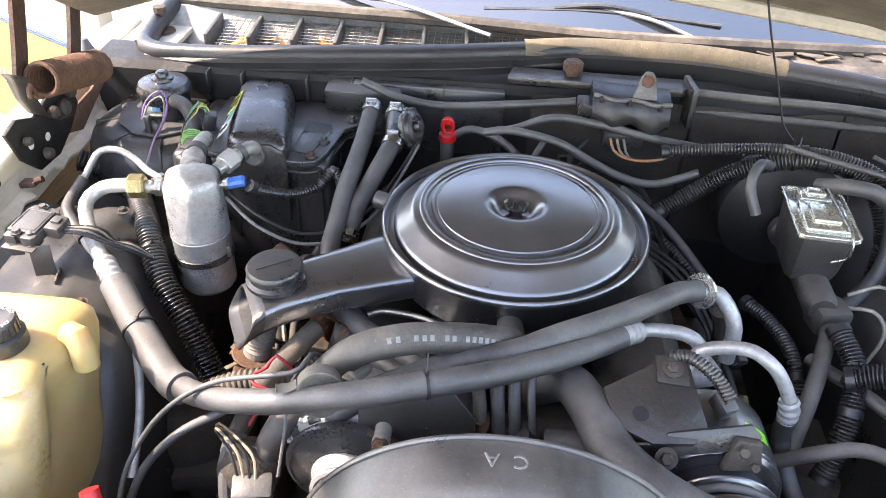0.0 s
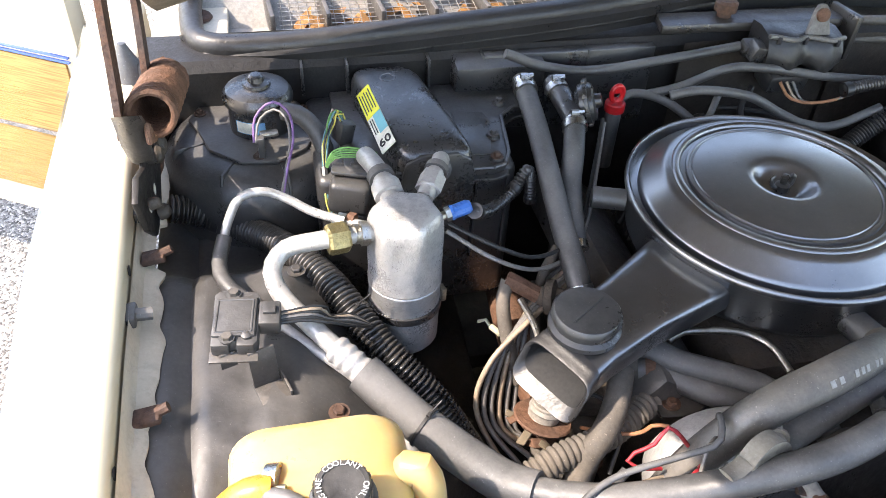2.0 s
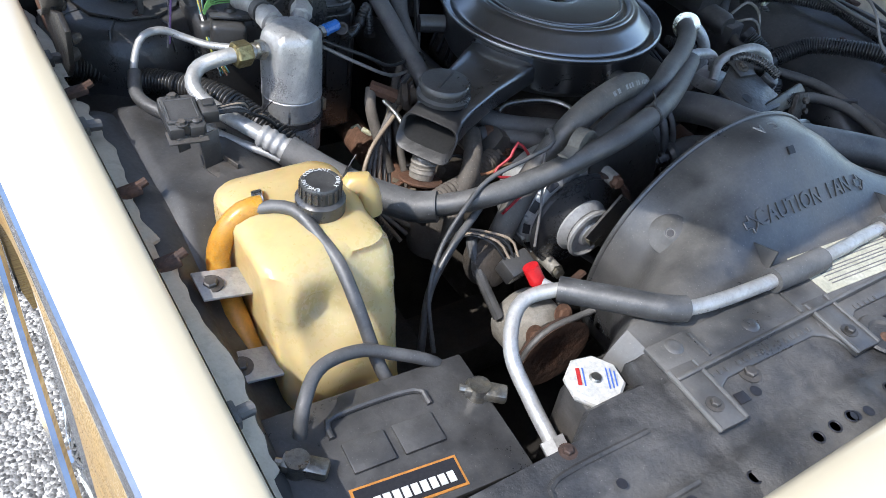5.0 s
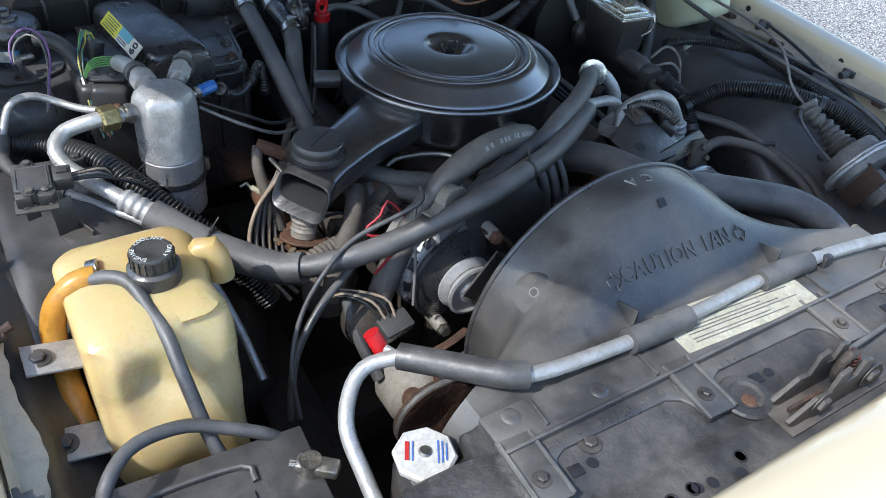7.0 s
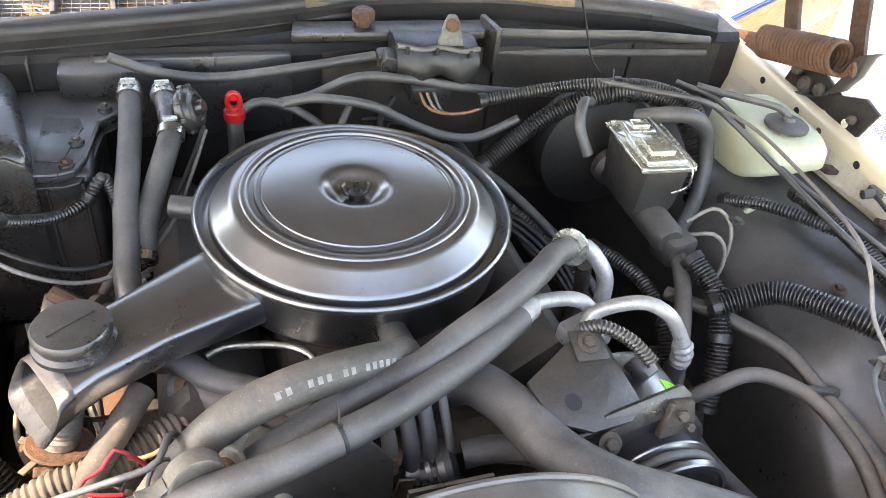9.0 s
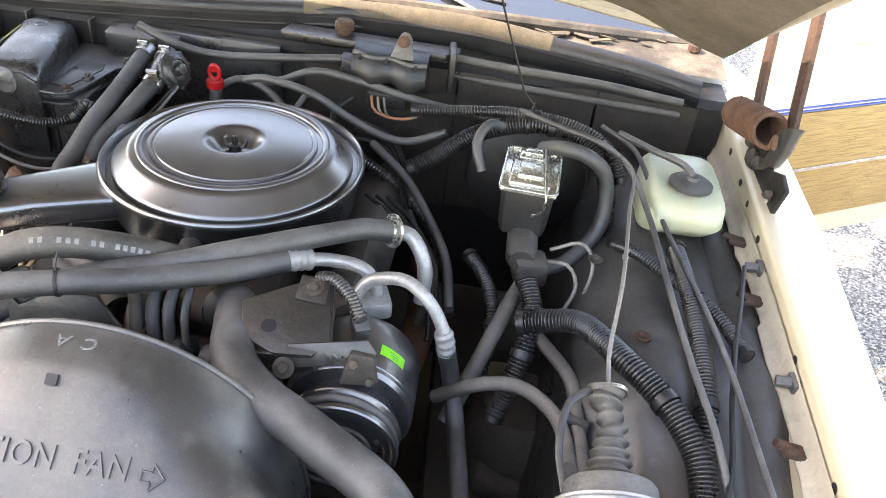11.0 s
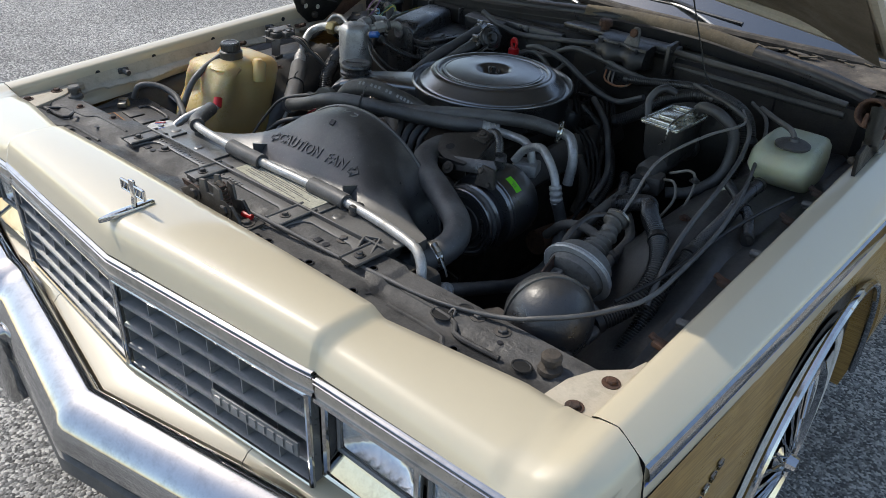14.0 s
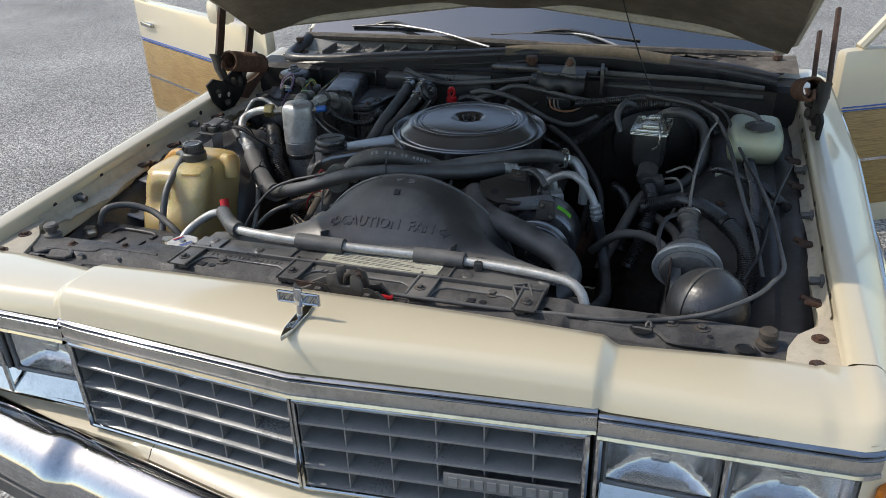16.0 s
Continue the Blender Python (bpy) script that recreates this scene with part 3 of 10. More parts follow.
def headlights(sign):
    h = part("headlight_bezel", Mesh(), CHROME, car, "chrome bezel round twin rectangular lamps")
    k = Mesh()
    x0, x1, z0, z1 = 0.490, 0.862, 0.600, 0.762
    y = -1.020
    for a, b in (((x0, z1), (x1, z1 - 0.004)), ((x0, z0), (x1, z0)), ((x0, z0), (x0, z1)), ((x1, z0), (x1, z1 - 0.004)), ((0.676, z0), (0.676, z1))):
        w = 0.007 if a[0] != 0.676 else 0.005
        k.tube([(sign * a[0], y + 0.25 * max(0, a[0] - 0.6) ** 2, a[1]), (sign * b[0], y + 0.25 * max(0, b[0] - 0.6) ** 2, b[1])], w, 8)
    me = bpy.data.meshes.new("headlight_bezel")
    me.from_pydata(k.v, [], k.f)
    me.materials.append(CHROME)
    h.data = me
    part("lamp_bucket", Mesh().box((0.372, 0.006, 0.165), frame_of((sign * 0.676, -0.940, 0.682), (1, 0, 0), (0, 1, 0))), GRILLE_DARK, h)
    part("lower_sill", Mesh().grid([[(sign * x, -1.022 + 0.25 * max(0, x - 0.6) ** 2 + a, z) for a, z in ((0.0, 0.602), (0.004, 0.609), (0.020, 0.634), (0.024, 0.641), (0.060, 0.643))] for x in span(x0, x1, 12)]), CHROME, h, "sloped bright sill under the lamps", 40)
    for c in (0.583, 0.768):
        m = (sign * c, -1.0, 0.700)
        lamp = part("lamp", Mesh().grid([[(m[0] + 0.080 * u, -0.958 - 0.034 * max(abs(u), abs(w)) ** 2, m[2] + 0.050 * w) for w in span(-1, 1, 10)] for u in span(-1, 1, 14)]), REFLECTOR, h, "clear sealed-beam lamp with a bright reflector", 60)
        part("lens", Mesh().grid([[(m[0] + 0.080 * u, -1.003 + 0.006 * (u * u + w * w) / 2 + 0.0006 * math.sin(u * 26), m[2] + 0.050 * w) for w in span(-1, 1, 6)] for u in span(-1, 1, 120)]), LENS, lamp, "clear fluted glass", 60).visible_shadow = False
        part("bulb_shield", Mesh().box((0.030, 0.018, 0.012), frame_of((m[0], -0.975, m[2]), (1, 0, 0), (0, 0, 1)), 0.004), REFLECTOR, lamp)
        ring = Mesh()
        for a, b in (((-1, -1), (1, -1)), ((1, -1), (1, 1)), ((1, 1), (-1, 1)), ((-1, 1), (-1, -1))):
            ring.tube([(m[0] + a[0] * 0.083, -1.000, m[2] + a[1] * 0.053), (m[0] + b[0] * 0.083, -1.000, m[2] + b[1] * 0.053)], 0.0045, 6)
        part("lamp_ring", ring, GRILLE_DARK, h)
    part("turn_signal", Mesh().box((0.012, 0.07, 0.12), pose(sign * 0.893, -0.985, 0.68, 0, 0, -sign * 30), 0.005), AMBER, car, "amber corner lens")


headlights(1)
headlights(-1)


def bumper_edge(s):
    """The bumper's upper rear edge: across, height and bulge."""
    k = 1 / (1 + math.exp(-(s - 0.495) * 110))
    y = (-1.142 + 0.20 * s) * (1 - k) + (-1.052 + 0.21 * (s - 0.5)) * k + 2.5 * max(0, s - 0.84) ** 2
    return y, 0.556 + 0.014 * k, k


PROFILE = [(0.004, -0.03), (0.001, -0.008), (-0.003, -0.001)] + [(-0.010 - 0.086 * math.sin(u), -0.072 + 0.076 * math.cos(u)) for u in span(0.0, 1.75, 14)] + [(-0.084, -0.098), (-0.080, -0.104), (-0.080, -0.15), (-0.06, -0.20), (0.02, -0.21)]


def bumper():
    def row(x):
        y, z, k = bumper_edge(abs(x))
        return [(x, y + a * (1 + 0.12 * k), z + c) for a, c in PROFILE]
    b = part("bumper", Mesh().grid([row(x) for x in span(-0.98, 0.98, 112)]), CHROME, car, "polished chrome bumper", 50)
    part("rub_strip", Mesh().grid([[(x, row(x)[19][1] + a, row(x)[19][2] + z) for a, z in ((0.0, 0.0), (-0.014, -0.003), (-0.016, -0.034), (0.0, -0.038))] for x in span(-0.97, 0.97, 60)]), RUBBER, b, "black rubber rub strip")
    for s in (-1, 1):
        part("bumper_guard", Mesh().box((0.05, 0.05, 0.20), pose(s * 0.40, -1.165, 0.40), 0.015), CHROME, b, "upright bumper guard")
    # painted filler between grille and bumper, in three pieces
    for a, c in ((-0.90, -0.331), (-0.329, 0.329), (0.331, 0.90)):
        rows = []
        for x in span(a, c, 24):
            s = abs(x)
            f, y = front_y(min(s, 0.86)), bumper_edge(s)[0]
            rows.append([(x, f + 0.03, 0.568), (x, f + 0.004, 0.562), (x, f - 0.010, 0.558), (x, min(f - 0.012, y + 0.016), 0.552), (x, y + 0.009, 0.546), (x, y + 0.012, 0.50)])
        part("valance", Mesh().grid(rows), CREAM, car, "cream filler panel", 50)


bumper()


# emblem on the nose, drawn as a plain plate on a blade
def emblem():
    e = thing("hood_ornament", "chrome stand-up ornament with a pierced plate on the nose", "ornament", at=(0.0, -1.01, 0.874))
    blade = [(-0.007, -0.975), (0.007, -0.975), (0.010, -1.0), (0.008, -1.05), (0.0, -1.078), (-0.008, -1.05), (-0.010, -1.0)]
    part("blade", Mesh().prism(blade, 0.874, 0.884, None, 0.002), CHROME, e)
    part("stem", Mesh().tube([(0, -1.012, 0.876), (0, -1.008, 0.90)], 0.005, 10), CHROME, e)
    k = Mesh()
    for a, b in (((-0.036, 0.905), (0.036, 0.905)), ((0.036, 0.905), (0.036, 0.923)), ((0.036, 0.923), (-0.036, 0.923)), ((-0.036, 0.923), (-0.036, 0.905))):
        k.tube([(a[0], -1.008, a[1]), (b[0], -1.008, b[1])], 0.0024, 8)
    plate = part("plate", k, CHROME, e, "chrome plate frame")
    part("plate_back", Mesh().box((0.068, 0.002, 0.016), pose(0, -1.006, 0.914), 0.0005), TRIM_GREY, e)
    for i in (-2, -1, 1, 2):
        part("plate_bar", Mesh().tube([(i * 0.013 - 0.005, -1.008, 0.907), (i * 0.013 + 0.005, -1.008, 0.921)], 0.0022, 6), CHROME, plate)
    part("crest", Mesh().box((0.015, 0.007, 0.034), pose(0, -1.008, 0.916), 0.003), CHROME, plate)


emblem()


# fenders
def inner_x(y):
    return 0.835 + 0.03 * (y + 0.8) / 1.25


def rise(y):
    return -0.030 + 0.045 * (y + 0.87) / 0.87


def outer_x(y):
    """The fender's outer edge, above the side moulding."""
    return 0.917 + 0.055 * max(0.0, min(1.0, (y + 0.87) / 0.9)) ** 0.9


def fender(sign):
    def row(y):
        xi, r = inner_x(y), rise(y)
        xo = outer_x(y)
        pts = ((xi - 0.012, 0.775), (xi - 0.006, 0.80), (xi, 0.812), (xi + 0.001, 0.862), (xi + 0.003, 0.869), (xi + 0.010, 0.873), (xi + 0.036, 0.8760),
               (xi + 0.041, 0.8755), (xi + 0.046, 0.8730), (xo - 0.006, 0.8465), (xo - 0.001, 0.842), (xo + 0.001, 0.837), (xo + 0.003, 0.812))
        return [(sign * x, y, z + r) for x, z in pts]
    ys = span(-0.8640, 0.64, 40)
    f = part("fender", Mesh().grid([row(y) for y in ys]), CREAM, car, "cream painted front fender", 45)
    side = lambda y, z: sign * (outer_x(y) + 0.002 + 0.030 * math.sin(max(0, min(1, (0.80 - z) / 0.5)) * math.pi))
    part("chrome_moulding", Mesh().grid([[(sign * (outer_x(y) + a), y, 0.826 + rise(y) + z) for a, z in ((0, 0.012), (0.006, 0.010), (0.010, 0.0), (0.010, -0.010), (0.004, -0.012))] for y in ys]), CHROME, f, "bright side moulding")
    part("cream_strip", Mesh().grid([[(sign * (outer_x(y) + 0.004 + 0.004 * (z < 0)), y, 0.799 + rise(y) + z) for z in (0.016, -0.018)] for y in ys]), CREAM, f)
    part("blue_pinstripe", Mesh().grid([[(sign * (outer_x(y) + 0.0065), y, 0.808 + rise(y) + z) for z in (0.004, -0.004)] for y in ys]), BLUE_INK, f)
    hub_y, hub_z, arch = -0.20, 0.36, 0.40

    def low(y):
        d = abs(y - hub_y)
        return max(0.30, hub_z + math.sqrt(max(0.0, arch * arch - d * d))) if d < arch else 0.30
    rows = []
    for y in span(-0.8640, 0.64, 90):
        b, top = low(y), 0.783 + rise(y)
        rows.append([(side(y, top + (b - top) * u), y, top + (b - top) * u) for u in (0, 0.2, 0.4, 0.6, 0.8, 1)] + [(sign * 0.93, y, b + 0.003)])
    part("wood_panel", Mesh().grid(rows), WOOD, f, "woodgrain vinyl side panel", 60)
    part("arch_moulding", Mesh().tube([(sign * 0.991, hub_y + arch * math.cos(a), hub_z + arch * math.sin(a)) for a in span(0.0, math.pi, 18)], 0.008, 8), CHROME, f, "bright wheel-arch moulding")
    for i in range(5):
        part("script_bar", Mesh().box((0.004, 0.016, 0.012), pose(side(-0.7, 0.66) + sign * 0.003, -0.74 + 0.021 * i, 0.64 + 0.01 * i)), CHROME, f, "plain bright bar")
    wheel_house = Mesh().lathe([(0.40, 0.0), (0.40, 0.22), (0.0005, 0.22)], 40, axis((sign * 0.95, hub_y, hub_z), (0, hub_y, hub_z)))
    part("wheel_well", wheel_house, APRON, f)
    w = part("wheel", Mesh().lathe([(0.345, -0.02), (0.352, -0.06), (0.352, -0.16), (0.34, -0.19), (0.22, -0.2), (0.21, -0.02), (0.33, -0.005)], 48, axis((sign * 0.962, hub_y, 0.352), (sign * 2, hub_y, 0.352))), TYRE, car, "black tyre with a thin white wall")
    part("whitewall", Mesh().lathe([(0.275, 0.0), (0.278, 0.004), (0.305, 0.004), (0.308, 0.0)], 48, axis((sign * 0.962, hub_y, 0.352), (sign * 2, hub_y, 0.352))), WHITEWALL, w)
    part("hub_cap", Mesh().lathe([(0.0005, 0.042), (0.018, 0.040), (0.022, 0.012), (0.038, 0.0), (0.0005, -0.01)], 12, axis((sign * 0.962, hub_y, 0.352), (sign * 2, hub_y, 0.352))), CHROME, w, "chrome spinner hub", smooth=20)
    part("rim", Mesh().lathe([(0.205, -0.05), (0.195, 0.0), (0.21, 0.012), (0.225, 0.004), (0.22, -0.05)], 48, axis((sign * 0.962, hub_y, 0.352), (sign * 2, hub_y, 0.352))), CHROME, w)
    for i in range(40):
        a = 2 * math.pi * i / 40
        b = a + (0.35 if i % 2 else -0.35)
        part("spoke", Mesh().tube([(sign * 0.982, hub_y + 0.035 * math.cos(b), 0.352 + 0.035 * math.sin(b)), (sign * 0.957, hub_y + 0.20 * math.cos(a), 0.352 + 0.20 * math.sin(a))], 0.003, 5), CHROME, w)
    return f


fenders = {s: fender(s) for s in (1, -1)}
for s, ys in ((-1, (-0.57, -0.06, 0.12)), (1, (-0.57, -0.30, -0.06))):
    for y in ys:
        x, z = s * (inner_x(y) - 0.004), 0.838 + rise(y)
        k = Mesh().box((0.012, 0.030, 0.016), pose(x, y, z), 0.003).tube([(x, y, z), (x - s * 0.022, y + 0.004, z - 0.004)], 0.008, 10)
        part("rubber_bumper", k, RUBBER, fenders[s], "small black rubber bumper")


# inner fender aprons
def apron(sign):
    rows = []
    for y in span(-0.80, 0.40, 48):
        row = []
        for i in range(29):
            s = inner_x(y) - 0.006 - i * 0.0112
            u = (inner_x(y) - s) / 0.30
            dome = 0.818 - 0.25 * (max(0.0, u - 0.62)) ** 1.2 - 0.03 * u
            front = max(0.0, -0.22 - y)
            dome -= min(0.25, front * (0.12 + 1.6 * max(0.0, u - 0.12))) if sign < 0 else min(0.30, max(0, -0.30 - y) * (0.25 + 0.9 * max(0.0, u - 0.25)))
            dome -= 0.010 * math.exp(-((u - 0.2) / 0.03) ** 2)
            dome += 0.008 / (1 + math.exp(-(u - 0.48 - 0.12 * y) * 90)) * (1 if y > -0.5 else 0.5)
            dome += 0.007 * math.exp(-((y - 0.02) / 0.012) ** 2) * (0.25 < u < 0.85) - 0.009 / (1 + math.exp((y + 0.36) * 120))
            dome += 0.006 * math.exp(-((y + 0.245 + 0.2 * (u - 0.5)) / 0.014) ** 2) * (0.1 < u < 0.8)
            if u > 0.93:
                dome -= (u - 0.93) * 2.6
            if sign < 0 and y > 0.03:
                k = min(1.0, (y - 0.03) / 0.09)
                dome -= 0.062 * k * k * (3 - 2 * k)
            row.append((sign * s, y, dome - 0.012 * max(0, 1 - u * 14) + 0.004 * noise.noise((s * 9, y * 9, 2)) + 0.0015 * noise.noise((s * 40, y * 40, 7))))
        row.append((sign * (inner_x(y) - 0.325), y, 0.42))
        rows.append(row)
    return part("inner_fender", Mesh().grid(rows), APRON, car, "dusty black inner fender liner", 50)


aprons = {s: apron(s) for s in (1, -1)}


def torn_flange(sign):
    """The fender's inner flange, its lower edge bent and torn."""
    rows = []
    for y in span(-0.70, 0.36, 150):
        xi, r = inner_x(y), rise(y)
        w = 0.010 + 0.016 * (0.5 + noise.noise((y * 7, sign * 3, 0))) + 0.008 * noise.noise((y * 31, sign, 4))
        if noise.noise((y * 5, sign * 9, 2)) > 0.28:
            w *= 0.4
        w = max(0.004, w) if sign < 0 else max(0.002, w * 0.35)
        z = min(0.838 + r, 0.846)
        rows.append([(sign * (xi - 0.003), y, z + 0.012), (sign * (xi - 0.006), y, z - 0.010), (sign * (xi - 0.010), y, z - 0.017), (sign * (xi - 0.012 - w * 0.6), y, z - 0.020 - 0.003 * noise.noise((y * 22, 1, 1))),
                     (sign * (xi - 0.012 - w), y, z - 0.021 - 0.3 * w), (sign * (xi - 0.011 - w), y, z - 0.026 - 0.3 * w)])
    part("inner_flange", Mesh().grid(rows), CREAM_DIRTY, fenders[sign], "bent cream flange with a torn edge", 40)
    # flat dark discs on the flange, coloured like the shade in holes
    for y in (-0.64, -0.47, -0.27, 0.0, 0.17, 0.28):
        part("flange_hole", Mesh().lathe([(0.0005, 0.0), (0.006, 0.0), (0.007, 0.001)], 14, axis((sign * (inner_x(y) - 0.0006), y, 0.850 + rise(y)), (0, y, 0.850 + rise(y)))), INK_AND_SHADE, fenders[sign], "dark disc painted as a hole's shade")


torn_flange(1)
torn_flange(-1)


# radiator support: the black top tie bar with its stampings
support = thing("radiator_support", "black pressed-steel radiator support with holes and bolts", "car part", at=(0, -0.80, 0.82))


def tie_bar():
    k = Mesh()
    rows = []
    jag = random.Random(31)
    for x in span(-0.80, 0.80, 240):
        s = abs(x)
        rear = -0.690 if s < 0.42 else -0.690 - min(0.075, (s - 0.42) * 0.55)
        if x < -0.42:
            rear = -0.720 - 0.032 * min(1.0, max(0.0, (-0.50 - x) / 0.05))
        if x > 0.335:
            rear = -0.755 - 0.008 * max(0.0, min(1.0, (x - 0.54) / 0.03)) + jag.uniform(-0.004, 0.0035) * (x < 0.60)
        z = 0.815 + (0.006 if s < 0.40 else 0.0) - 0.01 * max(0, s - 0.6)
        rows.append([(x, -0.930, z - 0.045), (x, -0.905, z - 0.030), (x, -0.895, z - 0.004), (x, -0.875, z), (x, -0.845, z - 0.001), (x, -0.838, z - 0.007),
                     (x, -0.815, z - 0.007), (x, -0.808, z), (x, -0.75, z + 0.001), (x, rear - 0.006, z), (x, rear, z - 0.008), (x, rear, z - 0.06)])
    k.grid(rows)
    part("tie_bar", k, SUPPORT, support, "", 50)
    # discs lie on the bar; a hole's shade is in their colour
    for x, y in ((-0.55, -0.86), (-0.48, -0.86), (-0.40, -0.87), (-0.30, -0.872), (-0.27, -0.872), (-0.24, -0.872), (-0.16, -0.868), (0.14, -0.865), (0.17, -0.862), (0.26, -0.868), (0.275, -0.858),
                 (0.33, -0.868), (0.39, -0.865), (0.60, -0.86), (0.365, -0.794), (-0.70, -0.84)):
        part("hole", Mesh().lathe([(0.0005, 0.0), (0.0058, 0.0), (0.0065, 0.0010), (0.0078, 0.0010), (0.0083, 0.0)], 16, pose(x, y, 0.8162 + (0.006 if abs(x) < 0.4 else 0))), INK_AND_SHADE, support, "dark disc painted as a hole's shade")
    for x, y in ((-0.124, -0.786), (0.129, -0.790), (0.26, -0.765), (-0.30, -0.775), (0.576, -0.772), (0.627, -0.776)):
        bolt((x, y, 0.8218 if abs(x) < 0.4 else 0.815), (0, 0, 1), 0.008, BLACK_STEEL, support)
    # near-black discs on the uncut bar, painted as the shade in large holes
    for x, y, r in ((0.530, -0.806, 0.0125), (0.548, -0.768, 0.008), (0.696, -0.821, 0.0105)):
        part("large_hole", Mesh().lathe([(0.0005, 0.0), (r, 0.0), (r + 0.0012, 0.0014), (r + 0.003, 0.0010), (r + 0.0035, -0.0005)], 24, pose(x, y, 0.8166 - 0.01 * max(0, x - 0.6)) @ Matrix.Diagonal((1.25, 1.0, 1, 1))), BORE_SHADE, support, "large dark disc painted as a hole's shade")
    part("cable_hook", Mesh().tube([(0.536, -0.796, 0.814), (0.538, -0.790, 0.8215), (0.544, -0.790, 0.8215), (0.546, -0.797, 0.814)], 0.0024, 12, 0.004), BLACK_STEEL, support, "bent cable hook")
    crumb = Mesh()
    for i in range(90):
        x, y = jag.uniform(0.34, 0.60), -0.756 - abs(jag.gauss(0, 0.012))
        crumb.lathe([(jag.uniform(0.0012, 0.0032), -0.001), (0.0009, jag.uniform(-0.0002, 0.0005)), (0.0003, 0.0004)], 7, pose(x, y, 0.8158, 0, 0, jag.uniform(0, 90)))
    scale = part("paint_blisters", crumb, SUPPORT, support, "blistered flaking paint", 60)
    tagged(scale, kind="stuff")
    for x, y in ((-0.752, -0.748), (0.729, -0.797)):
        part("hood_stop", Mesh().lathe([(0.0005, 0.0), (0.019, 0.0), (0.018, 0.007), (0.010, 0.010), (0.010, 0.016), (0.0155, 0.018), (0.0155, 0.027), (0.012, 0.031), (0.0005, 0.031)], 14, pose(x, y, 0.812)), RUBBER_DUSTY if x < 0 else GREASE, support, "round rubber hood stop")
    for s in (-1, 1):
        part("corner_plate", Mesh().prism([(s * (0.735 if s < 0 else 0.752), -0.868), (s * 0.842, -0.878), (s * 0.842, -0.69), (s * 0.824, -0.688), (s * 0.816, -0.719), (s * 0.778, -0.759), (s * 0.760, -0.80)], 0.803, 0.8185, None, 0.002), CREAM_DIRTY, support, "cream painted corner plate")
        bolt((s * 0.811, -0.767, 0.8185), (0, 0, 1), 0.008, RUST_DARK, support)
        bolt((s * 0.80, -0.845, 0.8185), (0, 0, 1), 0.008, RUST_DARK, support)


tie_bar()


def pressings():
    """Raised and sunken pressings on both ends of the tie bar."""
    for pts in (((-0.74, -0.865), (-0.60, -0.868), (-0.575, -0.845), (-0.455, -0.845)), ((-0.72, -0.800), (-0.61, -0.795), (-0.585, -0.775), (-0.46, -0.775)), ((-0.735, -0.835), (-0.70, -0.80), (-0.66, -0.80), (-0.645, -0.83), (-0.735, -0.835)),
                ((0.45, -0.845), (0.56, -0.848), (0.59, -0.868), (0.70, -0.862)), ((0.44, -0.800), (0.55, -0.805), (0.58, -0.83), (0.66, -0.828))):
        part("pressed_ridge", Mesh().tube([(x, y, 0.8135 - 0.01 * max(0, abs(x) - 0.6)) for x, y in pts], 0.0045, 8), SUPPORT, support, "raised pressing")
    # flat discs with a hole's shade as colour, nothing is cut
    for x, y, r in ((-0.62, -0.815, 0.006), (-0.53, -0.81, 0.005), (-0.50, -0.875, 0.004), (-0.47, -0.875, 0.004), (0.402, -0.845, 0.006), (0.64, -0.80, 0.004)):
        part("hole", Mesh().lathe([(0.0005, 0.0), (r, 0.0), (r + 0.001, 0.001)], 14, pose(x, y, 0.8158 - 0.01 * max(0, abs(x) - 0.6))), INK_AND_SHADE, support, "dark disc painted as a hole's shade")
    for x, y in ((-0.675, -0.775), (-0.555, -0.755)):
        bolt((x, y, 0.8145), (0, 0, 1), 0.006, RUST_DARK, support)


pressings()
part("round_pressing", Mesh().lathe([(0.034, 0.0), (0.031, 0.003), (0.022, 0.004), (0.018, 0.001), (0.0005, 0.0005)], 32, pose(-0.085, -0.812, 0.8212)), SUPPORT, support, "round pressing with rust spots")
part("rust_spot", Mesh().lathe([(0.010, 0.0), (0.007, 0.0012), (0.0005, 0.0014)], 11, pose(-0.086, -0.818, 0.8222)), RUST, support, "small rust spot")
# discs coloured as the shade of three holes
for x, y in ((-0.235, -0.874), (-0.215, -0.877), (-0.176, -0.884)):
    part("hole", Mesh().lathe([(0.0005, 0.0), (0.0060, 0.0), (0.0068, 0.001)], 16, pose(x, y, 0.8222)), INK_AND_SHADE, support, "dark disc painted as a hole's shade")


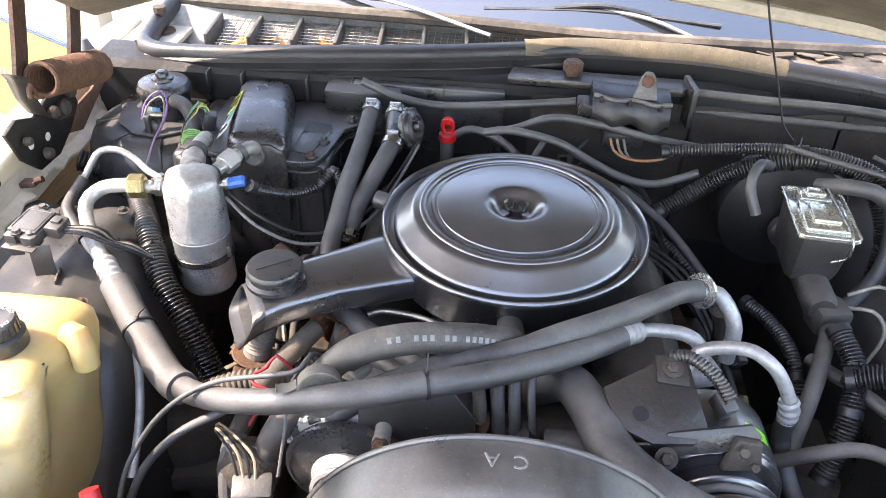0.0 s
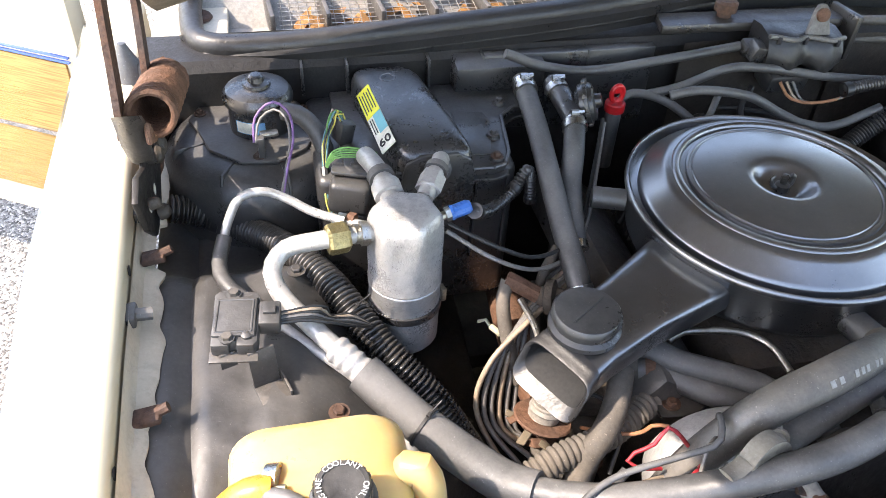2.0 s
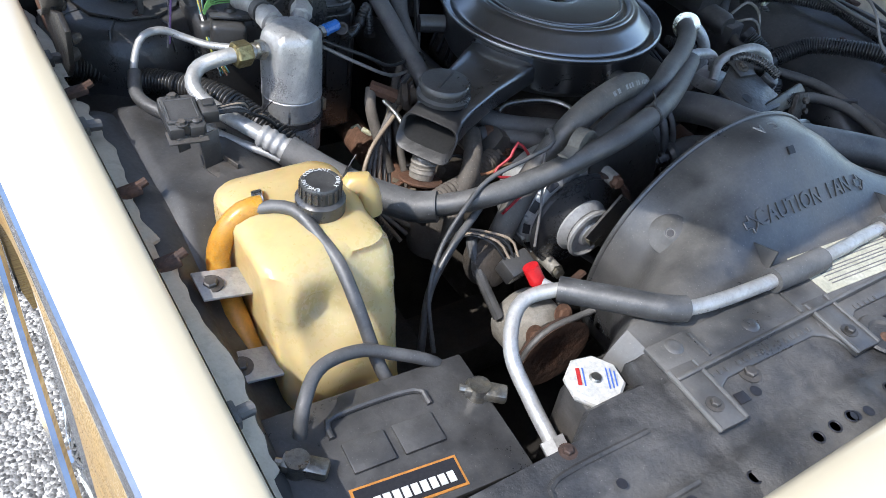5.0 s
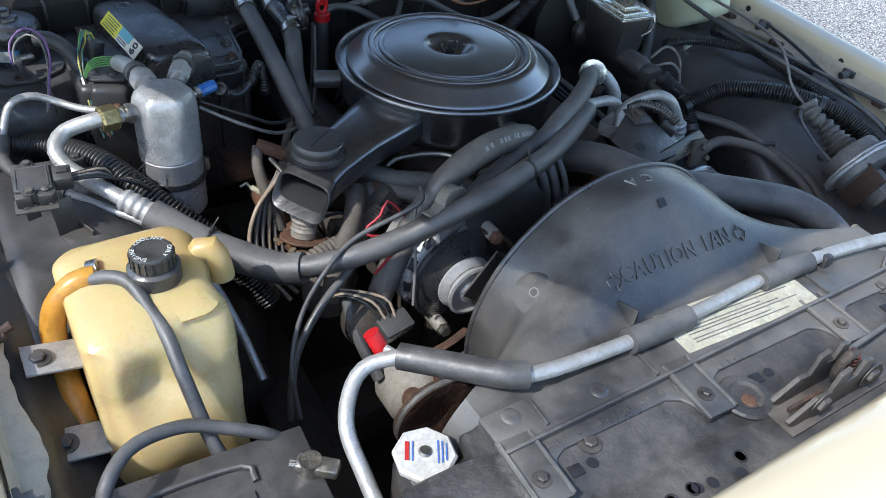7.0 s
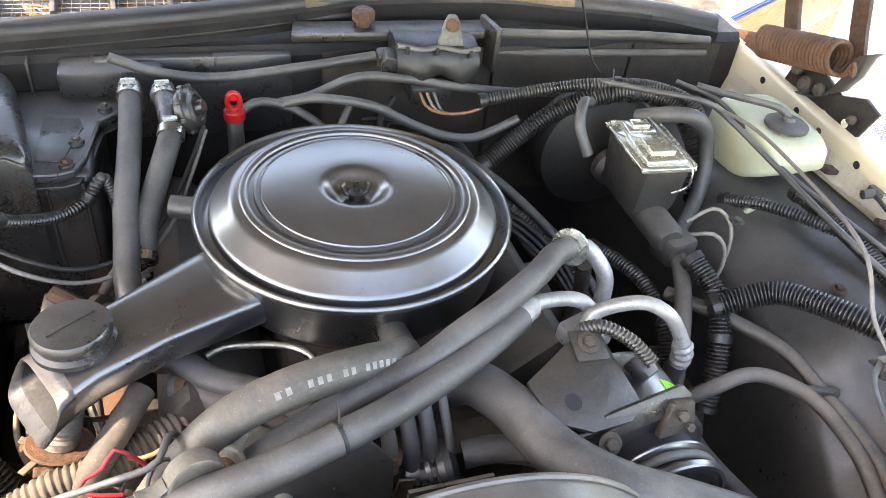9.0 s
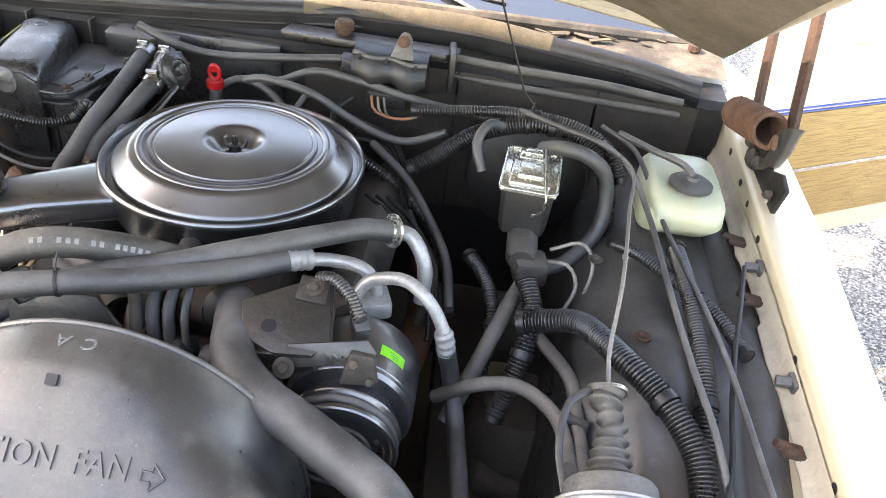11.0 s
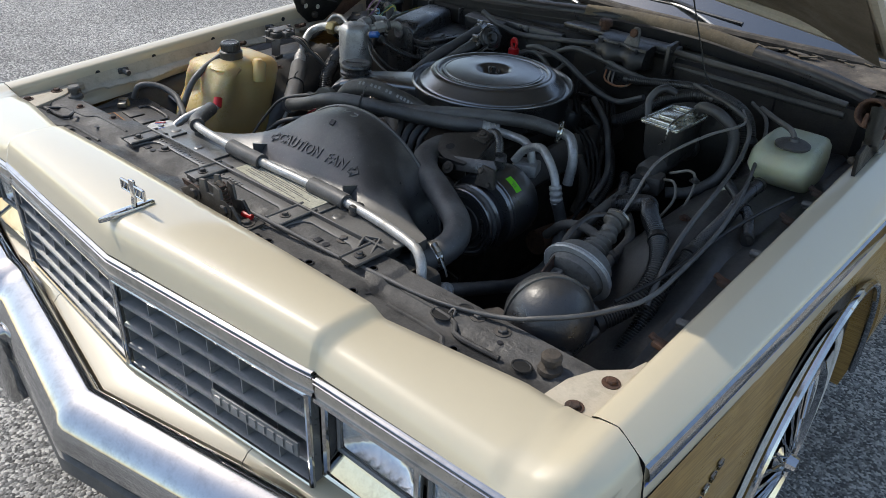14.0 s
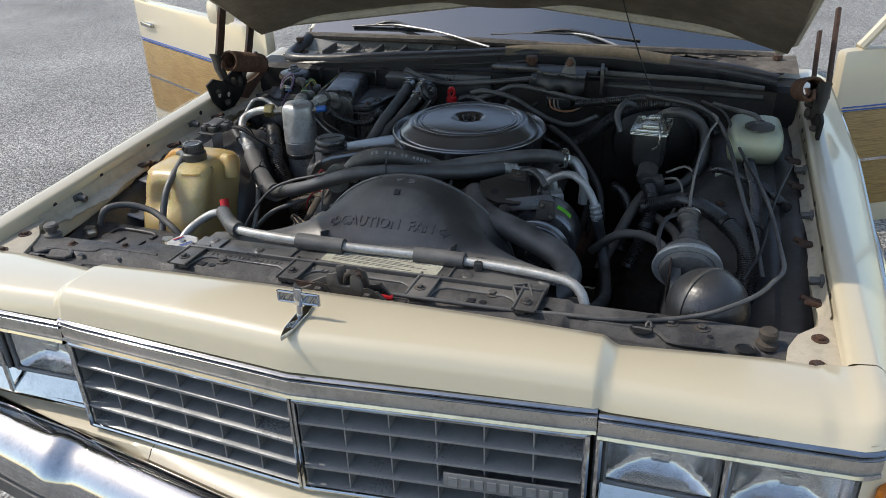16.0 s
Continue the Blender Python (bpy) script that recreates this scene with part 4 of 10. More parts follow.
# fan shroud
def shroud():
    t = thing("fan_shroud", "black moulded plastic fan shroud with raised caution lettering", "fan shroud", at=(0, -0.6, 0.82))
    def rim(u):
        """The narrow rear rim; u runs from side to side."""
        a = radians(128) * u
        return 0.243 * math.sin(a), 0.680 + 0.238 * math.cos(a)

    rows, back = [], []
    for u in span(-1, 1, 96):
        x, a = rim(u)
        ang = radians(128) * u
        xf = 0.425 * math.copysign(abs(math.sin(max(-math.pi / 2, min(math.pi / 2, ang)))) ** 1.05, ang)
        xf = min(xf, 0.366)
        zf = min(0.824, 0.690 + max(0.0, a - 0.64) * 1.5) if abs(ang) < math.pi / 2 else a + 0.045
        zf = min(zf, a + 0.05)
        row = [(x, -0.470, a - 0.010), (x, -0.472, a), (x, -0.530, a + 0.001), (x * 1.01, -0.543, a - 0.003)]
        for v in (0.2, 0.4, 0.6, 0.8, 0.92, 1.0):
            e = v if v < 0.9 else (0.97 if v < 1 else 1.0)
            row.append((x * 1.01 + (xf - x * 1.01) * v ** 1.3, -0.546 - 0.114 * v, (a - 0.004) + (zf - (a - 0.004)) * e))
        row += [(xf, -0.700, zf), (xf, -0.702, zf - 0.004)]
        rows.append(row)
        back.append([(x, -0.471, a - 0.008), (x * 0.82, -0.471, a - 0.045), (x * 0.82, -0.50, a - 0.05)])
    cowl = part("cowling", Mesh().grid(rows), SHROUD, t, "", 40)
    bpy.context.view_layer.update()
    part("rear_ring", Mesh().grid(back), SHROUD, t)
    part("rolled_rim", Mesh().tube([(rim(u)[0], -0.474, rim(u)[1] + 0.001) for u in span(-1, 1, 40)], 0.004, 8), SHROUD, t)
    slope = frame_of((-0.002, -0.6125, 0.8625), (1, 0, 0), (0, 0.112, 0.088))
    out = slope.to_3x3() @ Vector((0, 0, 1))

    def on_cowling(k):
        """Lay a mesh made on the slope plane onto the curved cowling."""
        w = slope.inverted()
        for i, p in enumerate(k.v):
            p, high = Vector(p), (w @ Vector(p)).z
            hit, place, _, _ = cowl.ray_cast(p + out * (0.06 - high), -out, distance=0.2)
            if hit:
                k.v[i] = tuple(place + out * high)
        return k
    for word, x in (("CAUTION", -0.042), ("FAN", 0.0715)):
        part("lettering", on_cowling(lettering(word, 0.0335, slope @ pose(x, 0.003, 0.0010) @ Matrix.Diagonal((0.86, 1, 1, 1)), 0.0014, 0.00045, 1.06)), SHROUD, t, "raised word " + word, 0)
    for x in (-0.132, 0.150):
        part("web", Mesh().prism([(-0.664, 0.820), (-0.598, 0.834), (-0.664, 0.856)], -0.0015, 0.0015, frame_of((x, 0, 0), (0, 1, 0), (0, 0, 1)), 0.0005), SHROUD, t, "thin moulded web")
    for s in (-1, 1):
        k = Mesh()
        m = slope @ pose(s * 0.122, 0.0, 0.0012)
        for a, b in (((-0.010, 0.005), (0.0, 0.005)), ((-0.010, -0.005), (0.0, -0.005)), ((-0.010, 0.005), (-0.010, -0.005)), ((0.0, 0.005), (0.0, 0.013)), ((0.0, -0.005), (0.0, -0.013)), ((0.0, 0.013), (0.013, 0.0)), ((0.013, 0.0), (0.0, -0.013))):
            k.tube([m @ Vector((a[0], a[1], 0.0006)), m @ Vector((b[0], b[1], 0.0006))], 0.0012, 6)
        part("raised_arrow", on_cowling(k), SHROUD, t)
    part("state_lettering", lettering("C  A", 0.024, frame_of((0.0, -0.502, 0.9185), (-1, 0, 0), (0, -1, 0)), 0.0010), WHITE_INK, t, "two faint letters CA")
    # dark box whose colour gives the opening its shade
    part("dark_square", Mesh().box((0.012, 0.012, 0.003), slope @ pose(0, 0.078, 0.0008)), INK_AND_SHADE, t, "dark square painted as an opening's shade")
    dim = frame_of((-0.205, -0.550, 0.822), (0.8, -0.3, 0.5), (0.1, 0.9, 0.45))
    part("boss", Mesh().lathe([(0.030, -0.004), (0.022, 0.0005), (0.012, 0.005), (0.009, 0.0075), (0.0075, 0.008), (0.0062, 0.0070), (0.0005, 0.0068)], 24, dim), SHROUD, t, "round moulded boss")
    # dark disc painted as the shade inside the boss
    part("boss_hole", Mesh().lathe([(0.0005, 0.0076), (0.0048, 0.0076), (0.0055, 0.0066)], 16, dim), INK_AND_SHADE, t, "dark disc painted as a hole's shade")
    # upper panel that lies on the radiator support, with its lip, ledges and straps
    part("upper_panel", Mesh().box((0.752, 0.052, 0.006), pose(-0.019, -0.7195, 0.8265), 0.002), SHROUD, t)
    part("panel_lip", Mesh().box((0.752, 0.006, 0.012), pose(-0.019, -0.7465, 0.8285), 0.002), SHROUD, t)
    bays = (-0.378, -0.133, 0.130, 0.330)
    for x0, x1 in zip(bays, bays[1:]):
        k = [(x0, -0.7465), (x1, -0.7465), (x1, -0.818), (x1 - 0.020, -0.818), (x1 - 0.023, -0.794), (x1 - 0.030, -0.780), (x1 - 0.046, -0.7715), (x0 + 0.046, -0.7685), (x0 + 0.031, -0.775), (x0 + 0.024, -0.790), (x0 + 0.021, -0.818), (x0, -0.818)]
        part("ledge", Mesh().prism(k, 0.8185, 0.8258, None, 0.0022), SHROUD, t, "raised pressed ledge", 40)
    for x in bays:
        strap = part("strap", Mesh().box((0.044, 0.088, 0.004), pose(x, -0.775, 0.8280, 0, 0, -3), 0.001), SHROUD, t, "flat moulded strap with raised edges")
        for d in (-0.020, 0.020):
            part("edge", Mesh().tube([(x + d + 0.003, -0.734, 0.831), (x + d - 0.001, -0.819, 0.830)], 0.0026, 8, 0.05), SHROUD, strap)
        bolt((x - 0.002, -0.790, 0.830), (0, 0, 1), 0.0062, BLACK_STEEL, t)
    for x, y in ((-0.36, -0.708), (-0.245, -0.725), (0.20, -0.722), (0.345, -0.71)):
        part("panel_dimple", Mesh().lathe([(0.012, 0.0), (0.009, 0.002), (0.004, 0.0022), (0.0005, 0.0016)], 18, pose(x, y, 0.8293)), SHROUD, t)
    for x, y0, y1 in ((-0.330, -0.738, -0.70), (-0.165, -0.742, -0.705), (0.168, -0.742, -0.70)):
        part("rib", Mesh().box((0.004, y1 - y0, 0.005), pose(x, (y0 + y1) / 2, 0.8312, 0, 0, -3), 0.0015), SHROUD, t)
    for i in range(30):
        if i % 7 != 3:
            part("stamped_mark", Mesh().box((0.0055, 0.0070, 0.0016), pose(-0.345 + 0.0105 * i, -0.7575 - 0.0003 * i, 0.8262, 0, 0, -3), 0.0005), SHROUD, t, "unreadable raised mark")
    part("decal", Mesh().box((0.245, 0.070, 0.0012), pose(0.022, -0.706, 0.8302, 0, 0, -3.5)), DECAL, t, "faded tan emission decal")
    for i in range(9):
        part("decal_bar", Mesh().box((0.20 - 0.03 * (i * 5 % 3), 0.0016, 0.0008), pose(0.02 - 0.015 * (i * 5 % 3), -0.6795 - 0.0062 * i, 0.8310, 0, 0, -3.5)), WIRE["grey"], t, "unreadable line of print")
    # dark squares and discs coloured as the shade in openings
    for x, y, w in ((-0.336, -0.795, 0.016), (-0.049, -0.798, 0.016), (0.228, -0.797, 0.014)):
        part("slot", Mesh().box((w, 0.014, 0.002), pose(x, y, 0.8222, 0, 0, -4), 0.0005), INK_AND_SHADE, t, "dark square painted as a hole's shade")
        part("hole", Mesh().lathe([(0.0005, 0.0), (0.006, 0.0), (0.007, 0.001)], 14, pose(x + 0.022, y - 0.001, 0.8217)), INK_AND_SHADE, t, "dark disc painted as a hole's shade")
    return t


shroud()


# firewall and cowl
def firewall():
    f = part("firewall", Mesh().grid([[(x, y, z) for x, y, z in ((x, 0.37, 0.40), (x, 0.375, 0.70), (x, 0.378, 0.915), (x, 0.390, 0.930), (x, 0.47, 0.935))] for x in span(-0.86, 0.86, 30)]), FIREWALL, car, "dark dusty firewall")
    seal = [(-0.78, 0.62, 0.965), (-0.785, 0.52, 0.945), (-0.765, 0.435, 0.936), (-0.66, 0.412, 0.938), (-0.48, 0.408, 0.950), (-0.25, 0.412, 0.965), (-0.12, 0.420, 0.973), (0.0, 0.435, 0.980), (0.12, 0.45, 0.985), (0.34, 0.45, 0.985), (0.50, 0.44, 0.972), (0.68, 0.42, 0.958), (0.80, 0.40, 0.94)]
    part("cowl_seal", Mesh().tube(seal[:9], 0.0185, 16, flat=1.15), SEAL, car, "thick black rubber cowl seal")
    part("cowl_lip", Mesh().tube(seal[7:11], 0.0195, 14, flat=1.3), SUEDE, car, "tan dusty rubber cowl lip")
    part("cowl_seal", Mesh().tube(seal[10:], 0.019, 14, flat=1.2), SEAL, car, "thick black rubber cowl seal")
    part("seal_bead", Mesh().tube([Vector(p) + Vector((0, -0.012, -0.021)) for p in seal[1:9]], 0.0115, 12), SEAL, car)
    part("seal_flange", Mesh().grid([[(p.x, p.y - 0.022, p.z - 0.035), (p.x, p.y - 0.024, p.z - 0.005), (p.x, p.y - 0.012, p.z + 0.008)] for p in spline(seal[2:], 0.03)]), SEAL, car)
    # cowl top and dusty lip on the driver's half
    for a, b, mat, words in ((0.02, 0.42, SUEDE, "tan dusty cowl top"), (0.421, 0.86, SEALER, "dark flaking cowl top")):
        part("cowl_panel", Mesh().grid([[(x, y, z + 0.004 * noise.noise((x * 20, y * 20, 3))) for y, z in ((0.44, 0.955), (0.47, 0.961), (0.49, 0.964), (0.53, 0.968), (0.60, 0.972))] for x in span(a, b, 24)]), mat, car, words)
    chips = random.Random(11)
    for i in range(14):
        x = chips.uniform(0.40, 0.80)
        part("sealer_flake", Mesh().box((chips.uniform(0.02, 0.06), chips.uniform(0.006, 0.016), 0.003), pose(x, 0.50 + 0.07 * (x / 0.8) ** 2 + chips.uniform(-0.02, 0.015), 0.974, chips.uniform(-15, 15), chips.uniform(-8, 8), chips.uniform(-25, 25)), 0.001), SUEDE if i % 2 else SEALER, car, "loose flake of old sealer")
    part("plenum", Mesh().grid([[(x, y, z) for x, y, z in ((x, 0.45, 0.945), (x, 0.47, 0.90), (x, 0.56, 0.90), (x, 0.62, 0.965))] for x in span(-0.80, 0.06, 20)]), PLENUM, car, "open air-intake plenum")
    for i, x in enumerate(span(-0.66, -0.12, 6)):
        part("vent_rib", Mesh().box((0.008, 0.13, 0.05), pose(x, 0.535, 0.935, 0, 0, 4), 0.002), BLACK_STEEL, car, "plenum rib")
    return f


firewall()


def windshield():
    rows = []
    for i in range(17):
        x = -0.80 + 1.6 * i / 16
        back = 0.08 * (x / 0.8) ** 2
        rows.append([(x * (1 - 0.10 * v), 0.575 - 0.045 / (1 + math.exp(-x * 12)) + back + v * 0.62, 0.985 - 0.02 * (x / 0.8) ** 2 + v * 0.42) for v in (0, 0.33, 0.66, 1.0)])
    part("windshield", Mesh().grid(rows), GLASS_DARK, car, "dark windshield mirroring the sky")
    part("windshield_seal", Mesh().tube([Vector(r[0]) + Vector((0, -0.012, 0.004)) for r in rows], 0.014, 8), SEALER, car, "cracked dusty windshield sealer")
    for s in (-1, 1):
        part("roof_pillar", Mesh().tube([(s * 0.83, 0.78, 0.95), (s * 0.75, 1.42, 1.40)], 0.03, 10), CREAM, car)
    part("roof", Mesh().box((1.4, 2.6, 0.04), pose(0, 2.72, 1.42), 0.015), CREAM, car)
    part("cabin", Mesh().box((1.70, 2.9, 0.75), pose(0, 2.95, 0.62), 0.05), CREAM, car)
    # unseen floor, added against light leaking under the car
    part("floor_pan", Mesh().box((1.70, 1.4, 0.05), pose(0, 0.95, 0.30), 0.02), BLACK_STEEL, car)
    part("dash_wall", Mesh().box((1.66, 0.03, 0.62), pose(0, 0.70, 0.64), 0.01), BLACK_STEEL, car)
    part("dash_top", Mesh().box((1.45, 0.5, 0.05), pose(0, 1.02, 0.93), 0.02), PLASTIC, car)


windshield()


def wiper(x0, x1, y0, y1, z, arm_from, arm_to):
    w = part("wiper", Mesh().tube([(x0, y0, z), ((x0 + x1) / 2, (y0 + y1) / 2, z + 0.012), (x1, y1, z)], 0.007, 8, flat=0.6), PLASTIC, car, "black wiper blade on a pale arm")
    part("bridge", Mesh().tube([(x0 * 0.7 + x1 * 0.3, y0 * 0.7 + y1 * 0.3, z + 0.012), ((x0 + x1) / 2, (y0 + y1) / 2, z + 0.024), (x0 * 0.3 + x1 * 0.7, y0 * 0.3 + y1 * 0.7, z + 0.012)], 0.006, 8), PLASTIC, w)
    part("arm", Mesh().tube([arm_from, ((arm_from[0] + arm_to[0]) / 2, (arm_from[1] + arm_to[1]) / 2, (arm_from[2] + arm_to[2]) / 2 + 0.01), arm_to], 0.007, 8, flat=0.6), ALU_PIPE, w, "pale metal wiper arm")


wiper(-0.62, -0.30, 0.66, 0.62, 1.005, (-0.46, 0.645, 1.02), (-0.07, 0.50, 0.985))
wiper(-0.09, 0.40, 0.60, 0.585, 1.005, (0.16, 0.60, 1.02), (0.36, 0.54, 0.985))


# hood, propped open over the bay
HOOD_REAR, HOOD_FRONT = Vector((0, 0.36, 1.065)), Vector((0, -0.725, 1.645))


def hood_point(x, v, off=0.0):
    """A place on the hood: v runs from the rear edge to the front edge, off is the depth below the skin."""
    d = HOOD_FRONT - HOOD_REAR
    n = Vector((0, d.z, -d.y)).normalized()
    crown = (0.05 + 0.06 * (1 - v)) * (1 - (x / 0.82) ** 2)
    n = n if n.z > 0 else -n
    return HOOD_REAR + d * v + Vector((x, 0, 0)) + n * (crown - off)


def hood():
    h = thing("hood", "open cream hood, dark dusty underside, on spring hinges", "car hood", at=tuple(HOOD_REAR))
    rows = [[hood_point(x, v) for v in span(0, 1, 8)] for x in span(-0.82, 0.82, 20)]
    part("skin", Mesh().grid(rows), CREAM, h)
    rows = [[hood_point(x, v, 0.022 + 0.018 * max(0, math.cos((x / 0.82) * math.pi * 2.0)) * (0.5 + 0.5 * math.cos(v * 9))) for v in span(0, 1, 24)] for x in span(-0.81, 0.81, 36)]
    part("inner_panel", Mesh().grid(rows), HOOD_INSIDE, h, "brown stained inner panel")
    edge = [hood_point(-0.82, 1, 0.01), hood_point(-0.82, 0.5, 0.01), hood_point(-0.82, 0.02, 0.01), hood_point(-0.78, 0, 0.01), hood_point(0, 0, 0.01), hood_point(0.78, 0, 0.01), hood_point(0.82, 0.02, 0.01), hood_point(0.82, 0.5, 0.01), hood_point(0.82, 1, 0.01)]
    k = Mesh()
    for a, b in zip(edge, edge[1:]):
        k.tube([a, a.lerp(b, 0.5), b], 0.014, 8)
    part("rolled_edge", k, CREAM_DIRTY, h)
    return h


hood()


def hinge(sign):
    x = -0.812 if sign < 0 else 0.858
    h = new("hood_hinge")
    h.matrix_world = Matrix.Translation((x, 0.25, 0.90))
    bpy.context.view_layer.update()
    h.parent = car
    h["label"] = "rusty hood hinge with a coil spring"
    o = lambda dx, y, z: Vector((x + sign * dx, y, z))
    a, b = o(0, 0.128, 0.996), o(0, 0.312, 0.945)
    d = (b - a).normalized()
    u = d.cross(Vector((1, 0, 0))).normalized()
    w = d.cross(u)
    turns, coil = 21, []
    for i in range(turns * 14 + 1):
        ang = 2 * math.pi * i / 14
        coil.append(a + (b - a) * (i / (turns * 14)) + (u * math.cos(ang) + w * math.sin(ang)) * 0.0275)
    part("spring", Mesh().tube(coil, 0.0044, 7, 0.011), RUST, h, "orange rusty coil spring")
    e = o(0, 0.090, 0.984)
    part("spring_hook", Mesh().tube([a + u * 0.0275, a - d * 0.016 + u * 0.024, a - d * 0.030 + u * 0.004, e, e + d * 0.012 - u * 0.008], 0.0046, 8, 0.006), RUST, h)
    part("spring_hook", Mesh().tube([b - u * 0.0275, b + d * 0.014 - u * 0.02, b + d * 0.022, b + d * 0.012 + u * 0.01], 0.0046, 8, 0.006), RUST_DARK, h)
    # dished carrier that holds the spring's front end
    rows = []
    for y, z, wd, t in ((0.082, 1.022, 0.016, 0.6), (0.092, 1.008, 0.017, 0.5), (0.100, 0.972, 0.016, 0.3), (0.118, 0.938, 0.014, 0.2), (0.150, 0.912, 0.013, 0.0), (0.195, 0.900, 0.013, 0.0)):
        c = o(0.020, y, z)
        rows.append([c + Vector((sign * p * wd, -q * 0.010 + t * 0.006, q * 0.006)) for p, q in ((-1, -1.2), (-0.95, 0.2), (-0.5, 1.0), (0, 1.2), (0.5, 1.0), (0.95, 0.2), (1, -1.2))])
    part("carrier", Mesh().grid(rows), BLACK_STEEL, h, "dished steel spring carrier", 50)
    side = frame_of((x + sign * 0.020, 0, 0), (0, 1, 0), (0, 0, 1))
    part("base_plate", Mesh().prism([(0.022, 0.945), (0.045, 0.885), (0.085, 0.845), (0.15, 0.842), (0.205, 0.868), (0.245, 0.90), (0.235, 0.94), (0.17, 0.955), (0.11, 0.935), (0.06, 0.955)], -0.004, 0.004, side, 0.002), BOOSTER, h, "rusty stamped hinge plate")
    part("upper_arm", Mesh().prism([(0.20, 0.925), (0.235, 0.955), (0.34, 0.945), (0.46, 0.912), (0.495, 0.90), (0.49, 0.872), (0.45, 0.885), (0.33, 0.922), (0.25, 0.925)], -0.003, 0.003, side @ pose(0, 0, 0.006 * sign), 0.0015), RUST, h, "rusty stamped brace")
    part("lower_arm", Mesh().prism([(0.19, 0.862), (0.22, 0.895), (0.30, 0.90), (0.37, 0.918), (0.385, 0.905), (0.31, 0.875), (0.24, 0.845)], -0.003, 0.003, side, 0.0015), RUST, h, "rusty stamped brace")
    part("foot", Mesh().lathe([(0.0005, 0.0), (0.026, 0.0), (0.024, 0.004), (0.0005, 0.004)], 20, pose(x - sign * 0.012, 0.488, 0.878)), RUST, h)
    bolt(o(-0.012, 0.488, 0.882), (0, 0, 1), 0.010, RUST_DARK, h)
    for y0, z0, y1, z1, y2, z2, dx in ((0.118, 0.975, 0.172, 1.099, 0.205, 1.180, 0.034), (0.262, 0.960, 0.307, 1.051, 0.325, 1.100, 0.018)):
        k = Mesh()
        rows = [[o(dx + 0.004 * q, y + p * 0.0165, z - p * 0.005) for p, q in ((-1, -1), (1, -1), (1, 1), (-1, 1))] for y, z in ((y0, z0), ((y0 + y1) / 2 + 0.002, (z0 + z1) / 2), (y1, z1), (y2, z2))]
        part("arm", k.grid(rows, True, True), RUST_DARK, h, "flat hinge arm", 30)
    for y, z, r in ((0.185, 0.918, 0.016), (0.150, 0.925, 0.012), (0.105, 0.868, 0.011), (0.06, 0.915, 0.008), (0.215, 0.935, 0.012)):
        part("rivet", Mesh().lathe([(0.0005, 0.0), (r, 0.0), (r * 0.95, 0.008), (r * 0.6, 0.013), (0.0005, 0.014)], 18, axis(o(0.012, y, z), o(-1, y, z + 0.2))), GREASE, h)
    for y, z in ((0.125, 0.89), (0.075, 0.90)):
        part("hole", Mesh().lathe([(0.0005, 0.0), (0.007, 0.0), (0.008, 0.0008)], 14, axis(o(0.0155, y, z), o(-1, y, z))), PAPER, h, "pale hole")


hinge(-1)
hinge(1)


# open doors
def door(sign):
    d = thing("car_door", "open cream car door with woodgrain panel and blue pinstripes", "car door", "open doors", at=(sign * 0.99, 0.72, 0.35))
    m = Matrix.Translation((sign * 0.99, 0.72, 0)) @ Matrix.Rotation(radians(-sign * 60), 4, "Z")
    part("shell", Mesh().box((0.05, 1.25, 0.62), m @ pose(sign * 0.0, 0.64, 0.66), 0.02), CREAM, d)
    part("wood_panel", Mesh().box((0.006, 1.18, 0.34), m @ pose(sign * 0.027, 0.64, 0.60), 0.002), WOOD, d, "woodgrain vinyl panel")
    for z in (0.775, 0.785):
        part("pinstripe", Mesh().box((0.008, 1.2, 0.003), m @ pose(sign * 0.027, 0.64, z)), BLUE_INK, d)
    part("moulding", Mesh().box((0.010, 1.2, 0.010), m @ pose(sign * 0.028, 0.64, 0.60)), CHROME, d, "thin bright moulding")
    part("handle", Mesh().box((0.02, 0.12, 0.022), m @ pose(sign * 0.033, 1.12, 0.86), 0.006), CHROME, d, "chrome door handle")
    part("window_frame", Mesh().tube([m @ Vector((0, 0.08, 0.97)), m @ Vector((0, 0.50, 1.36)), m @ Vector((0, 1.15, 1.38)), m @ Vector((0, 1.22, 0.97))], 0.016, 8), CREAM, d)
    mir = part("mirror", Mesh().box((0.09, 0.10, 0.10), m @ pose(sign * 0.10, 0.20, 1.03), 0.03), CREAM, d, "cream door mirror")


door(-1)
door(1)


